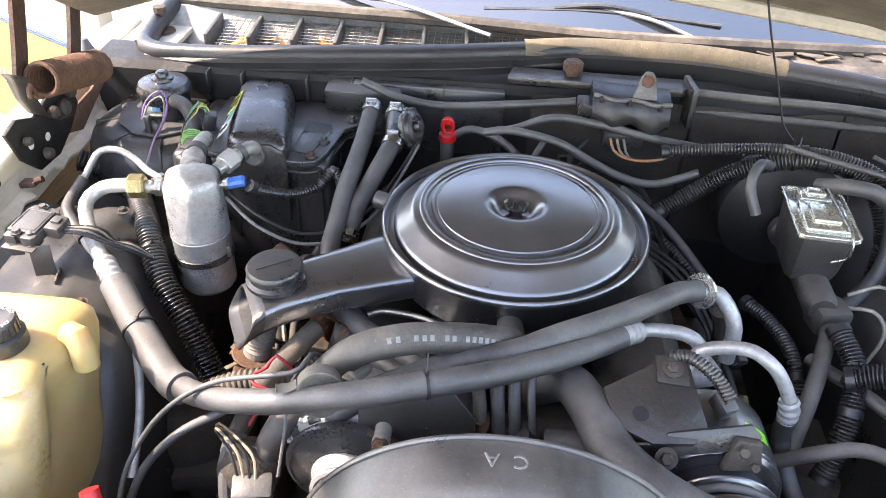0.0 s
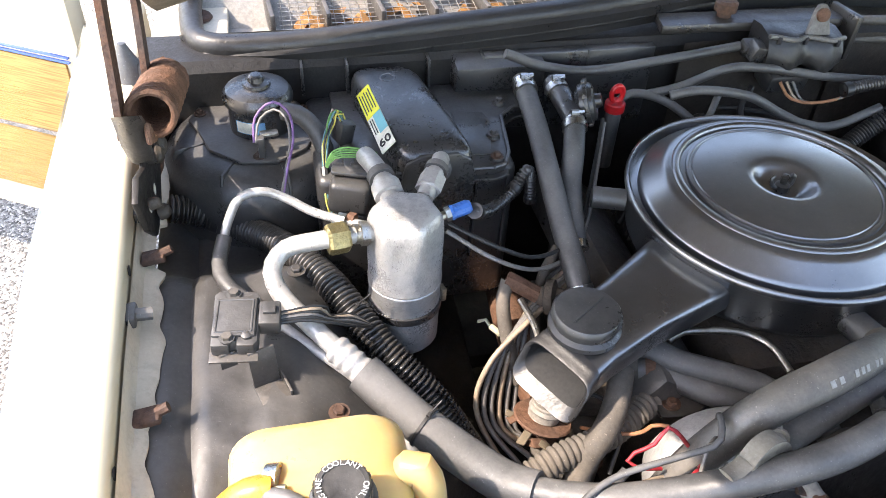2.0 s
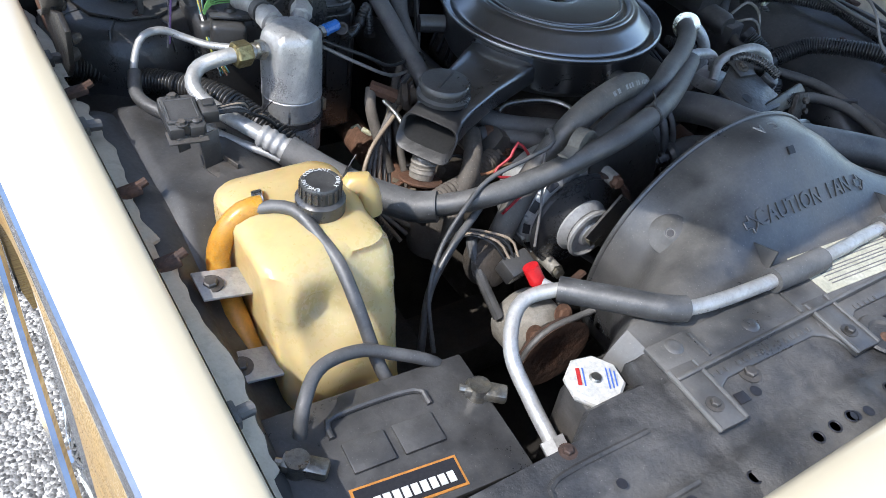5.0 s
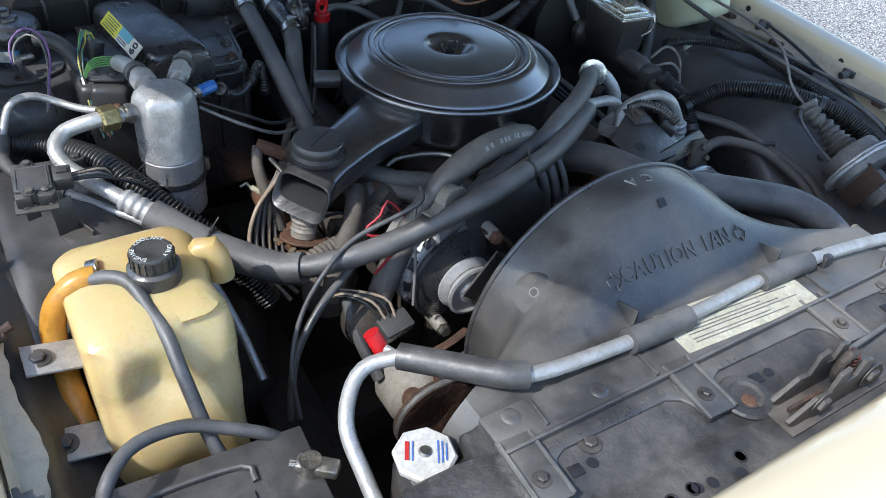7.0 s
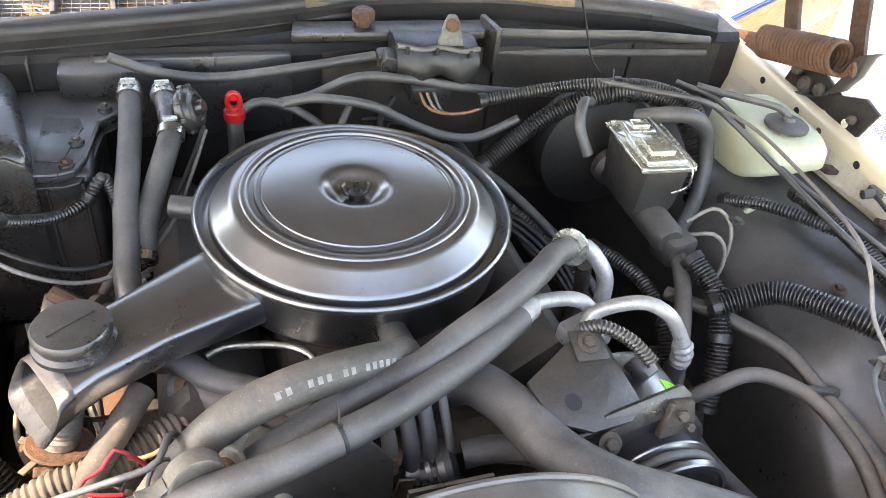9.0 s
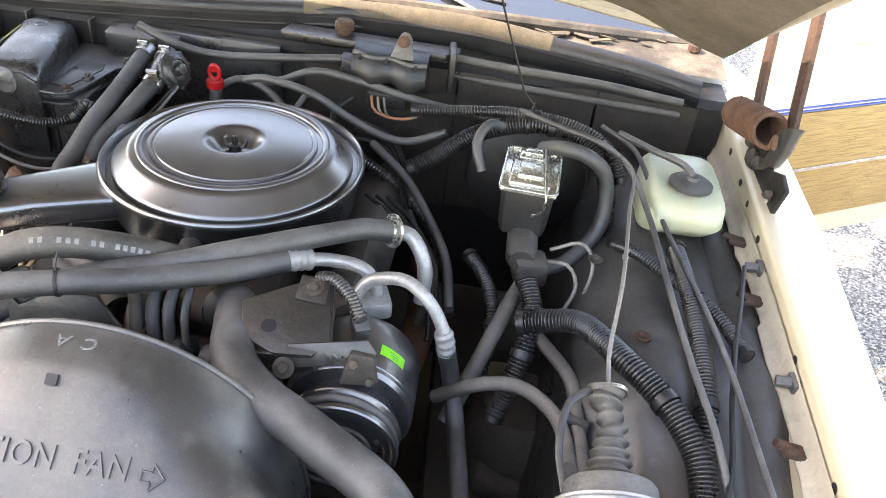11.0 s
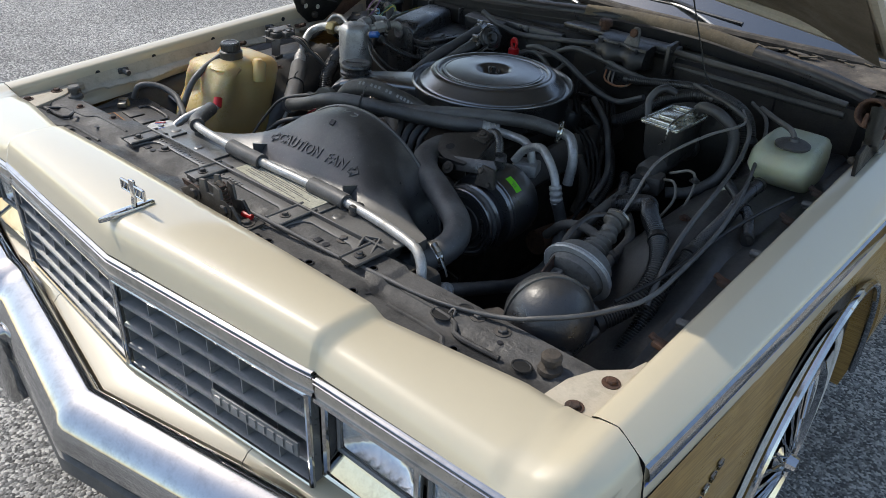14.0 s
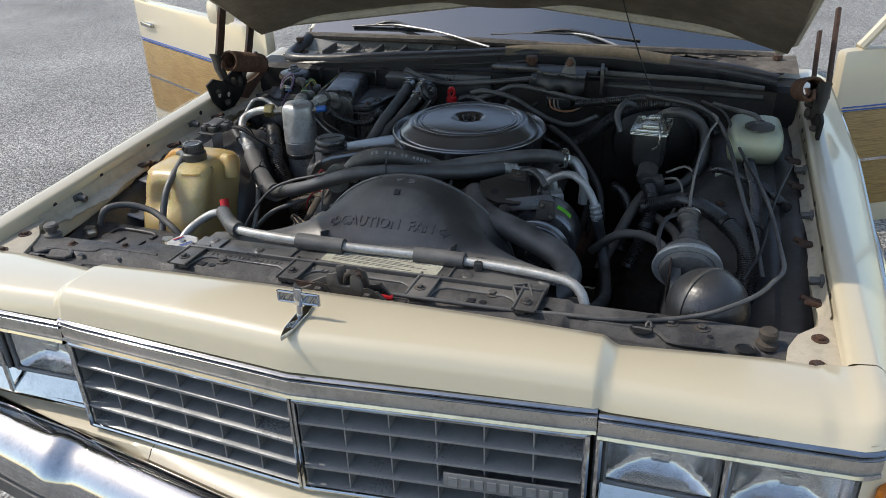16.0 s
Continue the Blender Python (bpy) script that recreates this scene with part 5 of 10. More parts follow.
# air cleaner
def air_cleaner():
    t = thing("air_cleaner", "round satin-black air cleaner housing with a snorkel, on the carburettor", "air filter", at=(0, 0, 0.79))
    lid = [(0.0005, 0.889), (0.020, 0.889), (0.025, 0.8895), (0.036, 0.900), (0.041, 0.9062), (0.0455, 0.9085), (0.052, 0.9090), (0.075, 0.9082), (0.100, 0.9068), (0.118, 0.9052), (0.1225, 0.9046), (0.1238, 0.9030),
           (0.1255, 0.9030), (0.1268, 0.9046), (0.1290, 0.9050), (0.1312, 0.9044), (0.1325, 0.9010), (0.1385, 0.9008), (0.1400, 0.9050), (0.1425, 0.9070), (0.1475, 0.9072), (0.1500, 0.9060), (0.1512, 0.9040), (0.1550, 0.9036),
           (0.1590, 0.9030), (0.1625, 0.9012), (0.1650, 0.8985), (0.1850, 0.8815), (0.1885, 0.8785), (0.1900, 0.8755), (0.1905, 0.866)]
    part("lid", Mesh().lathe(lid, 128), ENAMEL, t, "satin-black lid with rolled rings", 38)
    pan = [(0.191, 0.868), (0.199, 0.866), (0.203, 0.879), (0.206, 0.882), (0.2095, 0.880), (0.2105, 0.875), (0.207, 0.869), (0.203, 0.866), (0.196, 0.81), (0.188, 0.797), (0.15, 0.79), (0.0005, 0.785)]
    part("base_pan", Mesh().lathe(pan, 96), ENAMEL, t, "", 50)
    nut = Mesh().lathe([(0.0005, 0.889), (0.010, 0.889), (0.010, 0.898), (0.005, 0.900), (0.005, 0.913), (0.0005, 0.914)], 14)
    for s in (-1, 1):
        nut.tube([(s * 0.006, 0, 0.894), (s * 0.014, 0.002, 0.896), (s * 0.017, 0.004, 0.906), (s * 0.013, 0.005, 0.909)], 0.0032, 8, 0.004)
    part("wing_nut", nut, LOOM, t, "black wing nut")
    # snorkel
    d = Vector((-0.889, -0.459, 0)).normalized()
    side = Vector((-d.y, d.x, 0))

    def ring(c, w, h, tilt=0.0, n=32):
        out = []
        for k in range(n):
            a = 2 * math.pi * k / n
            ca, sa = math.cos(a), math.sin(a)
            px = math.copysign(abs(ca) ** 0.35, ca) * w
            pz = math.copysign(abs(sa) ** 0.55, sa) * h
            out.append(Vector(c) + side * px + Vector((0, 0, pz)) + d * (tilt * -pz))
        return out
    up = lambda far, z: d * far + Vector((0, 0, z))
    rows = [ring(up(0.17, 0.836), 0.066, 0.026), ring(up(0.22, 0.836), 0.061, 0.025), ring(up(0.30, 0.833), 0.050, 0.024), ring(up(0.38, 0.826), 0.0455, 0.0235), ring(up(0.410, 0.818), 0.0455, 0.0235, 0.25)]
    part("snorkel", Mesh().grid(rows, True), ENAMEL, t, "tapered black intake snorkel", 40)
    rows = [ring(up(0.409, 0.818), 0.0457, 0.0237, 0.25), ring(up(0.424, 0.811), 0.0475, 0.0250, 0.45), ring(up(0.4325, 0.806), 0.0500, 0.0270, 0.55), ring(up(0.4355, 0.8045), 0.0508, 0.0275, 0.55), ring(up(0.4370, 0.8045), 0.0495, 0.0260, 0.55), ring(up(0.4335, 0.806), 0.0460, 0.0225, 0.50), ring(up(0.427, 0.810), 0.0440, 0.0205, 0.40)]
    part("snorkel_lip", Mesh().grid(rows, True), SEAL, t, "flared dusty snorkel mouth", 40)
    rows = [ring(up(0.4275, 0.810), 0.0442, 0.0207, 0.40), ring(up(0.415, 0.816), 0.0430, 0.0200, 0.20), ring(up(0.38, 0.826), 0.043, 0.020), ring(up(0.21, 0.836), 0.050, 0.021)]
    back = ring(up(0.21, 0.836), 0.001, 0.001)
    # black duct, coloured darker than the housing for the shade inside
    part("snorkel_bore", Mesh().grid(rows + [back], True), BORE_SHADE, t, "black inside of the intake", 40)
    c = (-0.340, -0.165, 0.850)
    k = Mesh().lathe([(0.043, 0.0), (0.043, 0.006), (0.038, 0.010), (0.038, 0.016), (0.041, 0.018), (0.041, 0.024), (0.038, 0.028), (0.030, 0.0285), (0.0005, 0.0285)], 40, Matrix.Translation(c))
    cap = part("vacuum_motor", k, PLASTIC, t, "round black vacuum motor", 40)
    part("ridge", Mesh().box((0.055, 0.003, 0.002), pose(c[0], c[1], c[2] + 0.0295, 0, 0, 35)), PLASTIC, cap)
    part("heat_duct", Mesh().tube([(-0.358, -0.174, 0.790), (-0.368, -0.178, 0.755), (-0.378, -0.186, 0.718)], lambda q: 0.0210 + 0.0005 * math.sin(q * 900) + 0.0006 * math.sin(q * 410), 24, 0.0025), ALLOY_DULL, t, "silver foil heat duct", 20)
    part("duct_flange", Mesh().lathe([(0.020, 0.0), (0.036, 0.0), (0.038, 0.002), (0.036, 0.005), (0.022, 0.006)], 20, axis((-0.378, -0.186, 0.716), (-0.384, -0.192, 0.69))), RUST, t, "rusty duct flange")
    scrap = random.Random(5)
    for i in range(6):
        a = scrap.uniform(2.2, 5.6)
        part("gasket_scrap", Mesh().box((scrap.uniform(0.012, 0.024), scrap.uniform(0.008, 0.014), 0.003), pose(-0.380 + 0.036 * math.cos(a), -0.188 + 0.036 * math.sin(a), 0.709 + scrap.uniform(-0.004, 0.004), scrap.uniform(-25, 25), scrap.uniform(-25, 25), scrap.uniform(0, 180)), 0.001), SUEDE if i % 2 else RUST, t, "crumbled gasket scrap")
    part("heat_stove", Mesh().tube([(-0.380, -0.190, 0.712), (-0.372, -0.178, 0.67), (-0.35, -0.14, 0.62)], 0.022, 16), RUST, t, "rusty heat pipe")
    # breather elbow at the front of the pan
    el = [(0.0, -0.190, 0.832), (0.004, -0.225, 0.836), (0.004, -0.248, 0.840), (-0.020, -0.262, 0.852)]
    part("breather_spout", Mesh().tube(el, 0.019, 16), PLASTIC, t, "black breather elbow")
    part("side_spout", Mesh().tube([(-0.19, 0.07, 0.84), (-0.235, 0.085, 0.84)], 0.016, 14), PLASTIC, t)


air_cleaner()


# accumulator
def accumulator():
    at = (-0.521, 0.004, 0.0)
    m = Matrix.Translation(at)
    t = thing("accumulator", "silver aluminium air-conditioning accumulator can with a black strap", "accumulator", at=(-0.521, 0.004, 0.69))
    # round below, six flats worked into the shoulder
    rows = []
    for z, r, flat in ((0.690, 0.030, 1), (0.694, 0.042, 1), (0.702, 0.047, 1), (0.798, 0.0478, 1), (0.801, 0.0488, 1), (0.8035, 0.0488, 1), (0.805, 0.0478, 1), (0.807, 0.0490, 1), (0.8095, 0.0490, 1), (0.812, 0.048, 1),
                       (0.838, 0.0485, 1.0), (0.848, 0.0485, 0.955), (0.862, 0.0485, 0.925), (0.882, 0.0485, 0.905), (0.897, 0.0478, 0.895), (0.905, 0.0455, 0.90), (0.911, 0.042, 0.91), (0.916, 0.034, 0.94), (0.9185, 0.022, 1), (0.919, 0.0005, 1)):
        ring = []
        for i in range(72):
            a = 2 * math.pi * i / 72
            d = (a + 0.25) % (math.pi / 3) - math.pi / 6
            ring.append(m @ Vector((min(r, r * flat / math.cos(d)) * math.cos(a), min(r, r * flat / math.cos(d)) * math.sin(a), z)))
        rows.append(ring)
    part("can", Mesh().grid(rows, True, True), ALU_CAN, t, "", 28)
    part("strap", Mesh().lathe([(0.048, 0.756), (0.0500, 0.757), (0.0506, 0.7625), (0.0500, 0.768), (0.048, 0.769)], 48, m), PLASTIC_CLEAN, t, "black rubber strap")
    x, y = at[:2]
    for pts, r, turn in (([(x - 0.012, y + 0.030, 0.902), (x - 0.016, y + 0.062, 0.908), (x - 0.022, y + 0.10, 0.908), (x - 0.03, y + 0.15, 0.895)], 0.0135, 1), ([(x + 0.030, y + 0.034, 0.902), (x + 0.050, y + 0.072, 0.909), (x + 0.063, y + 0.095, 0.912), (x + 0.068, y + 0.112, 0.905), (x + 0.066, y + 0.135, 0.885)], 0.0115, 2)):
        pipe = part("inlet", Mesh().tube(pts, r, 16), ALU_PIPE, t, "bent aluminium inlet pipe")
        a, b = Vector(pts[0]), Vector(pts[1])
        part("collar_nut", Mesh().tube([a.lerp(b, 0.35), a.lerp(b, 0.95)], r + 0.006, 6 if turn == 2 else 20, 0.05), ALU, pipe, "bright collar nut")
        c, e = Vector(pts[2]), Vector(pts[1])
        part("seal_ring", Mesh().tube([e.lerp(c, 0.25), e.lerp(c, 0.6)], r + 0.0045, 20, 0.05), RUBBER, pipe, "black sealing ring")
    part("outlet", Mesh().tube([(x - 0.040, y - 0.004, 0.886), (x - 0.080, y - 0.010, 0.889)], 0.0105, 14), ALU, t)
    for d0, d1, r, n in ((0.048, 0.058, 0.0155, 6), (0.060, 0.066, 0.0125, 20)):
        part("fitting_nut", Mesh().tube([(x - d0, y - 0.005, 0.887), (x - d1, y - 0.0065, 0.888)], r, n, 0.05), ZINC, t, "zinc hexagon fitting", 25)
    part("switch_port", Mesh().tube([(x + 0.044, y + 0.004, 0.893), (x + 0.062, y + 0.008, 0.897)], 0.006, 10), ZINC, t)
    part("port_nut", Mesh().tube([(x + 0.052, y + 0.006, 0.8945), (x + 0.060, y + 0.0075, 0.8965)], 0.0095, 6, 0.05), ZINC, t, smooth=25)
    part("port_cap", Mesh().lathe([(0.0005, 0.0), (0.0100, 0.0), (0.0105, 0.003), (0.0095, 0.005), (0.0095, 0.024), (0.0075, 0.028), (0.0005, 0.028)], 10, axis((x + 0.058, y + 0.007, 0.896), (x + 0.158, y + 0.025, 0.914))), BLUE, t, "blue service-port cap", 25)
    part("hex_nut", Mesh().lathe([(0.0005, -0.0135), (0.0175, -0.0135), (0.0198, -0.010), (0.0198, 0.010), (0.0175, 0.0135), (0.0005, 0.0135)], 6, axis((x - 0.086, y - 0.013, 0.890), (x - 0.2, y - 0.035, 0.893))), BRASS, t, "dull brass hexagon nut", smooth=25)
    for d0, d1, r in ((0.070, 0.080, 0.010), (0.058, 0.066, 0.0095)):
        part("line_nut", Mesh().tube([(x - d0, y + 0.045, 0.868), (x - d1, y + 0.050, 0.868)], r, 6, 0.05), ZINC if r > 0.0096 else RUST, t, "small line fitting", 25)
    part("strap_tab", Mesh().box((0.008, 0.014, 0.022), pose(x + 0.049, y - 0.012, 0.776, 0, 0, 15), 0.002), ZINC, t, "small strap clip")


accumulator()


# hoses, pipes and wiring, each by its own run
def hose(name, pts, r, mat, label, rib=0.0, category="hose", n=14, group="", pitch=0.0065, step=0.012):
    return solo(name, Mesh().tube(pts, r, max(n, 12), step, True, rib, pitch), mat, label, category, group)


def banded(name, pts, r, mat, label, rib, category, n, group, bands, band_mat, band_name, pitch=0.0056):
    """A hose or conduit with clamps or tape at the given shares of its length."""
    t = thing(name, label, category, group, at=pts[0])
    part("tube", Mesh().tube(pts, r, n, 0.012, True, rib * 1.35, pitch), mat, t, smooth=75 if rib else 35)
    path = spline(pts, 0.003)
    for s in bands:
        i = min(len(path) - 5, int(s * len(path)))
        part(band_name, Mesh().tube(path[i:i + 5], r + 0.0016, 18, 0.004), band_mat, t)
    return t


def crimp(parent, pts, r=0.0165):
    """A crimped metal ferrule along a short run."""
    k = Mesh().tube(pts, lambda s: r - 0.002 * (0.5 + 0.5 * math.cos(2 * math.pi * s / 0.012)), 16, 0.0015)
    return part("ferrule", k, ALU, parent, "crimped aluminium ferrule")


suction = thing("suction_line", "air-conditioning suction line, aluminium pipe crimped to black hose", "hose", at=(-0.59, -0.15, 0.80))
part("pipe", Mesh().tube([(-0.600, -0.010, 0.892), (-0.633, -0.010, 0.890), (-0.669, -0.004, 0.878), (-0.688, -0.024, 0.866), (-0.682, -0.050, 0.850), (-0.660, -0.081, 0.838), (-0.637, -0.110, 0.828), (-0.613, -0.136, 0.816)], 0.0115, 16), ALU_PIPE, suction, "dull aluminium pipe")
crimp(suction, [(-0.626, -0.122, 0.822), (-0.613, -0.136, 0.816), (-0.597, -0.152, 0.807)], 0.0175)
part("sleeve", Mesh().tube([(-0.597, -0.152, 0.806), (-0.540, -0.215, 0.778), (-0.470, -0.289, 0.765), (-0.435, -0.318, 0.772)], 0.0235, 18), RUBBER, suction, "thick rubber sleeve")
part("hose", Mesh().tube([(-0.465, -0.292, 0.767), (-0.430, -0.322, 0.776), (-0.372, -0.355, 0.800), (-0.302, -0.375, 0.826), (-0.222, -0.390, 0.860), (-0.163, -0.391, 0.878), (-0.097, -0.373, 0.882), (-0.041, -0.348, 0.876), (0.018, -0.315, 0.868), (0.090, -0.270, 0.860), (0.151, -0.230, 0.858)], 0.0165, 16), RUBBER, suction, "black hose")
crimp(suction, [(0.145, -0.233, 0.858), (0.165, -0.212, 0.850), (0.176, -0.203, 0.846)])
part("pipe", Mesh().tube([(0.170, -0.208, 0.848), (0.200, -0.190, 0.840), (0.245, -0.192, 0.838), (0.270, -0.198, 0.818), (0.277, -0.200, 0.764)], 0.010, 16), ALU_PIPE, suction, "dull aluminium pipe")

discharge = thing("discharge_line", "air-conditioning discharge line, bent aluminium pipe crimped to black hose", "hose", at=(0.37, -0.25, 0.80))
part("pipe", Mesh().tube([(0.244, -0.227, 0.800), (0.264, -0.215, 0.832), (0.313, -0.232, 0.857), (0.345, -0.247, 0.848), (0.368, -0.252, 0.820), (0.384, -0.260, 0.789)], 0.0095, 16), ALU_PIPE, discharge, "dull aluminium pipe")
crimp(discharge, [(0.379, -0.258, 0.797), (0.384, -0.260, 0.782), (0.387, -0.258, 0.760)], 0.0145)
part("hose", Mesh().tube([(0.387, -0.258, 0.765), (0.398, -0.245, 0.705), (0.413, -0.277, 0.657), (0.425, -0.342, 0.641), (0.435, -0.45, 0.66), (0.430, -0.56, 0.70), (0.415, -0.66, 0.735)], 0.0135, 16), RUBBER, discharge, "black hose")
crimp(discharge, [(0.417, -0.652, 0.732), (0.414, -0.668, 0.737), (0.410, -0.688, 0.744)], 0.0165)

liquid = thing("liquid_line", "thin aluminium refrigerant line, partly in black rubber", "pipe", at=(-0.73, 0.02, 0.81))
part("pipe", Mesh().tube([(-0.565, 0.035, 0.868), (-0.626, 0.074, 0.866), (-0.662, 0.100, 0.874), (-0.691, 0.102, 0.888), (-0.722, 0.098, 0.884), (-0.741, 0.083, 0.856), (-0.751, 0.061, 0.834)], 0.006, 12), ALU_PIPE, liquid)
part("sleeve", Mesh().tube([(-0.746, 0.070, 0.845), (-0.755, 0.040, 0.828), (-0.748, 0.005, 0.824), (-0.720, -0.030, 0.818), (-0.690, -0.060, 0.812)], 0.010, 12), RUBBER, liquid)
part("pipe", Mesh().tube([(-0.690, -0.060, 0.812), (-0.650, -0.10, 0.80), (-0.600, -0.15, 0.785), (-0.555, -0.21, 0.745), (-0.530, -0.28, 0.68), (-0.52, -0.36, 0.62)], 0.0065, 12), ALU_PIPE, liquid)

breather = thing("breather_hose", "thick black moulded hose with faded white print", "hose", at=(-0.15, -0.31, 0.86))
run = [(0.004, -0.245, 0.842), (-0.010, -0.262, 0.858), (-0.046, -0.280, 0.876), (-0.097, -0.303, 0.893), (-0.141, -0.318, 0.897), (-0.189, -0.324, 0.880), (-0.229, -0.323, 0.838), (-0.270, -0.325, 0.778), (-0.305, -0.335, 0.720), (-0.33, -0.34, 0.66)]
part("hose", Mesh().tube(run, 0.0205, 18), RUBBER_DUSTY, breather)
line_pts = spline(run, 0.0092)
for i in range(3, 21):
    p, d = line_pts[i], (line_pts[i + 1] - line_pts[i - 1]).normalized()
    n = Vector((-0.25, -0.75, 0.62))
    n = (n - d * n.dot(d)).normalized()
    if i not in (11, 14, 18):
        part("print_mark", Mesh().box((0.0055, 0.0075, 0.0007), frame_of(p + n * 0.0204, d, n.cross(d))), WHITE_INK, breather, "faded white print mark")

air_pipe = thing("air_hose", "black hose on a flanged air-injection pipe", "hose", at=(0.27, -0.11, 0.84))
part("hose", Mesh().tube([(0.272, -0.105, 0.848), (0.236, -0.132, 0.862), (0.198, -0.170, 0.872), (0.128, -0.221, 0.876), (0.064, -0.256, 0.872), (0.009, -0.288, 0.868), (-0.052, -0.305, 0.862), (-0.11, -0.32, 0.845), (-0.17, -0.335, 0.82), (-0.215, -0.345, 0.78), (-0.235, -0.35, 0.72)], 0.0165, 16), RUBBER, air_pipe)
part("flange", Mesh().lathe([(0.0005, 0.0), (0.027, 0.0), (0.027, 0.004), (0.014, 0.005), (0.013, 0.012), (0.0005, 0.012)], 24, axis((0.280, -0.100, 0.846), (0.24, -0.13, 0.858))), LID_ZINC, air_pipe, "rusty plated flange")
part("pipe", Mesh().tube([(0.283, -0.098, 0.845), (0.31, -0.10, 0.838), (0.335, -0.12, 0.80), (0.335, -0.13, 0.74)], 0.012, 14), ALU_PIPE, air_pipe, "stained steel pipe")

rad = thing("radiator_hose", "thick black upper radiator hose with a worm clamp", "hose", at=(0.2, -0.45, 0.82))
part("hose", Mesh().tube([(0.045, -0.235, 0.755), (0.085, -0.262, 0.795), (0.108, -0.330, 0.822), (0.130, -0.400, 0.828), (0.175, -0.450, 0.826), (0.230, -0.480, 0.820), (0.293, -0.515, 0.812), (0.345, -0.548, 0.803), (0.372, -0.590, 0.792), (0.368, -0.640, 0.780), (0.350, -0.675, 0.772)], 0.0275, 20), RUBBER, rad)
worm = axis((0.3690, -0.634, 0.7815), (0.3630, -0.652, 0.7775))
part("clamp", Mesh().lathe([(0.0268, -0.0005), (0.0296, 0.0), (0.0300, 0.001), (0.0300, 0.012), (0.0296, 0.013), (0.0268, 0.0135)], 36, worm), STEEL, rad, "steel worm-drive clamp")
# dark bars painted as the shade in the band's slots
for i in range(9):
    part("clamp_slot", Mesh().box((0.0016, 0.0012, 0.009), worm @ Matrix.Rotation(radians(38 + 9 * i), 4, "Z") @ pose(0, 0.0300, 0.0065, 0, 0, 0)), INK_AND_SHADE, rad, "dark bar painted as a worm slot's shade")
part("clamp_screw", Mesh().tube([worm @ Vector((0.026, 0.022, 0.0065)), worm @ Vector((0.010, 0.034, 0.0065))], 0.0065, 12, 0.05), ZINC, rad)
part("clamp_head", Mesh().tube([worm @ Vector((0.030, 0.018, 0.0065)), worm @ Vector((0.0255, 0.0225, 0.0065))], 0.0050, 6, 0.05), ZINC, rad)
part("clamp_tail", Mesh().tube([worm @ Vector((0.029, 0.012, 0.0065)), worm @ Vector((0.040, -0.004, 0.0065)), worm @ Vector((0.046, -0.020, 0.008))], 0.0035, 6, 0.01, flat=0.3), ZINC, rad, "loose band end")
part("spout", Mesh().tube([(0.354, -0.668, 0.774), (0.330, -0.705, 0.765)], 0.025, 18), PLASTIC, rad)

high = thing("condenser_line", "aluminium refrigerant line along the radiator support with black foam sleeves", "pipe", at=(0, -0.69, 0.84))
line = [(-0.512, -0.700, 0.735), (-0.512, -0.655, 0.755), (-0.508, -0.600, 0.785), (-0.470, -0.560, 0.812), (-0.420, -0.575, 0.828), (-0.383, -0.610, 0.838), (-0.347, -0.660, 0.845), (-0.297, -0.683, 0.846), (-0.158, -0.692, 0.844), (-0.034, -0.690, 0.842), (0.053, -0.685, 0.840), (0.158, -0.685, 0.840), (0.272, -0.696, 0.842), (0.375, -0.714, 0.842), (0.412, -0.728, 0.832), (0.427, -0.740, 0.800), (0.428, -0.745, 0.77)]
part("pipe", Mesh().tube(line, 0.0095, 16), ALU_PIPE, high, "bright aluminium pipe")
for a, b, c in (((-0.425, -0.572, 0.828), (-0.347, -0.660, 0.845), (-0.318, -0.678, 0.846)), ((-0.172, -0.691, 0.844), (-0.12, -0.692, 0.843), (-0.068, -0.691, 0.842)), ((0.082, -0.685, 0.840), (0.13, -0.685, 0.840), (0.185, -0.687, 0.840))):
    part("foam_sleeve", Mesh().tube([a, b, c], 0.0165, 16), RUBBER, high, "black foam sleeve")
part("hex_fitting", Mesh().tube([(-0.512, -0.700, 0.737), (-0.512, -0.720, 0.728)], 0.016, 6), ALU, high)
part("red_cap", Mesh().tube([(-0.436, -0.546, 0.822), (-0.444, -0.535, 0.842)], 0.0105, 14), RED, high, "red service cap")
part("port", Mesh().tube([(-0.425, -0.566, 0.822), (-0.437, -0.544, 0.825)], 0.0065, 10), ALU, high)
part("clip", Mesh().box((0.018, 0.028, 0.022), pose(0.215, -0.690, 0.838), 0.004), PLASTIC, high)

banded("heater_hose", [(-0.279, 0.315, 0.905), (-0.281, 0.228, 0.883), (-0.286, 0.155, 0.864), (-0.291, 0.093, 0.848), (-0.293, 0.034, 0.827), (-0.294, -0.024, 0.809), (-0.29, -0.06, 0.78)], 0.0165, RUBBER, "black heater hose with a worm clamp", 0, "hose", 14, "heater hoses", (0.02, 0.94), STEEL, "clamp")
banded("heater_hose", [(-0.222, 0.215, 0.888), (-0.239, 0.163, 0.866), (-0.256, 0.118, 0.842), (-0.269, 0.067, 0.826), (-0.275, 0.02, 0.80)], 0.0165, RUBBER, "black heater hose with a worm clamp", 0, "hose", 14, "heater hoses", (0.02, 0.94), STEEL, "clamp")
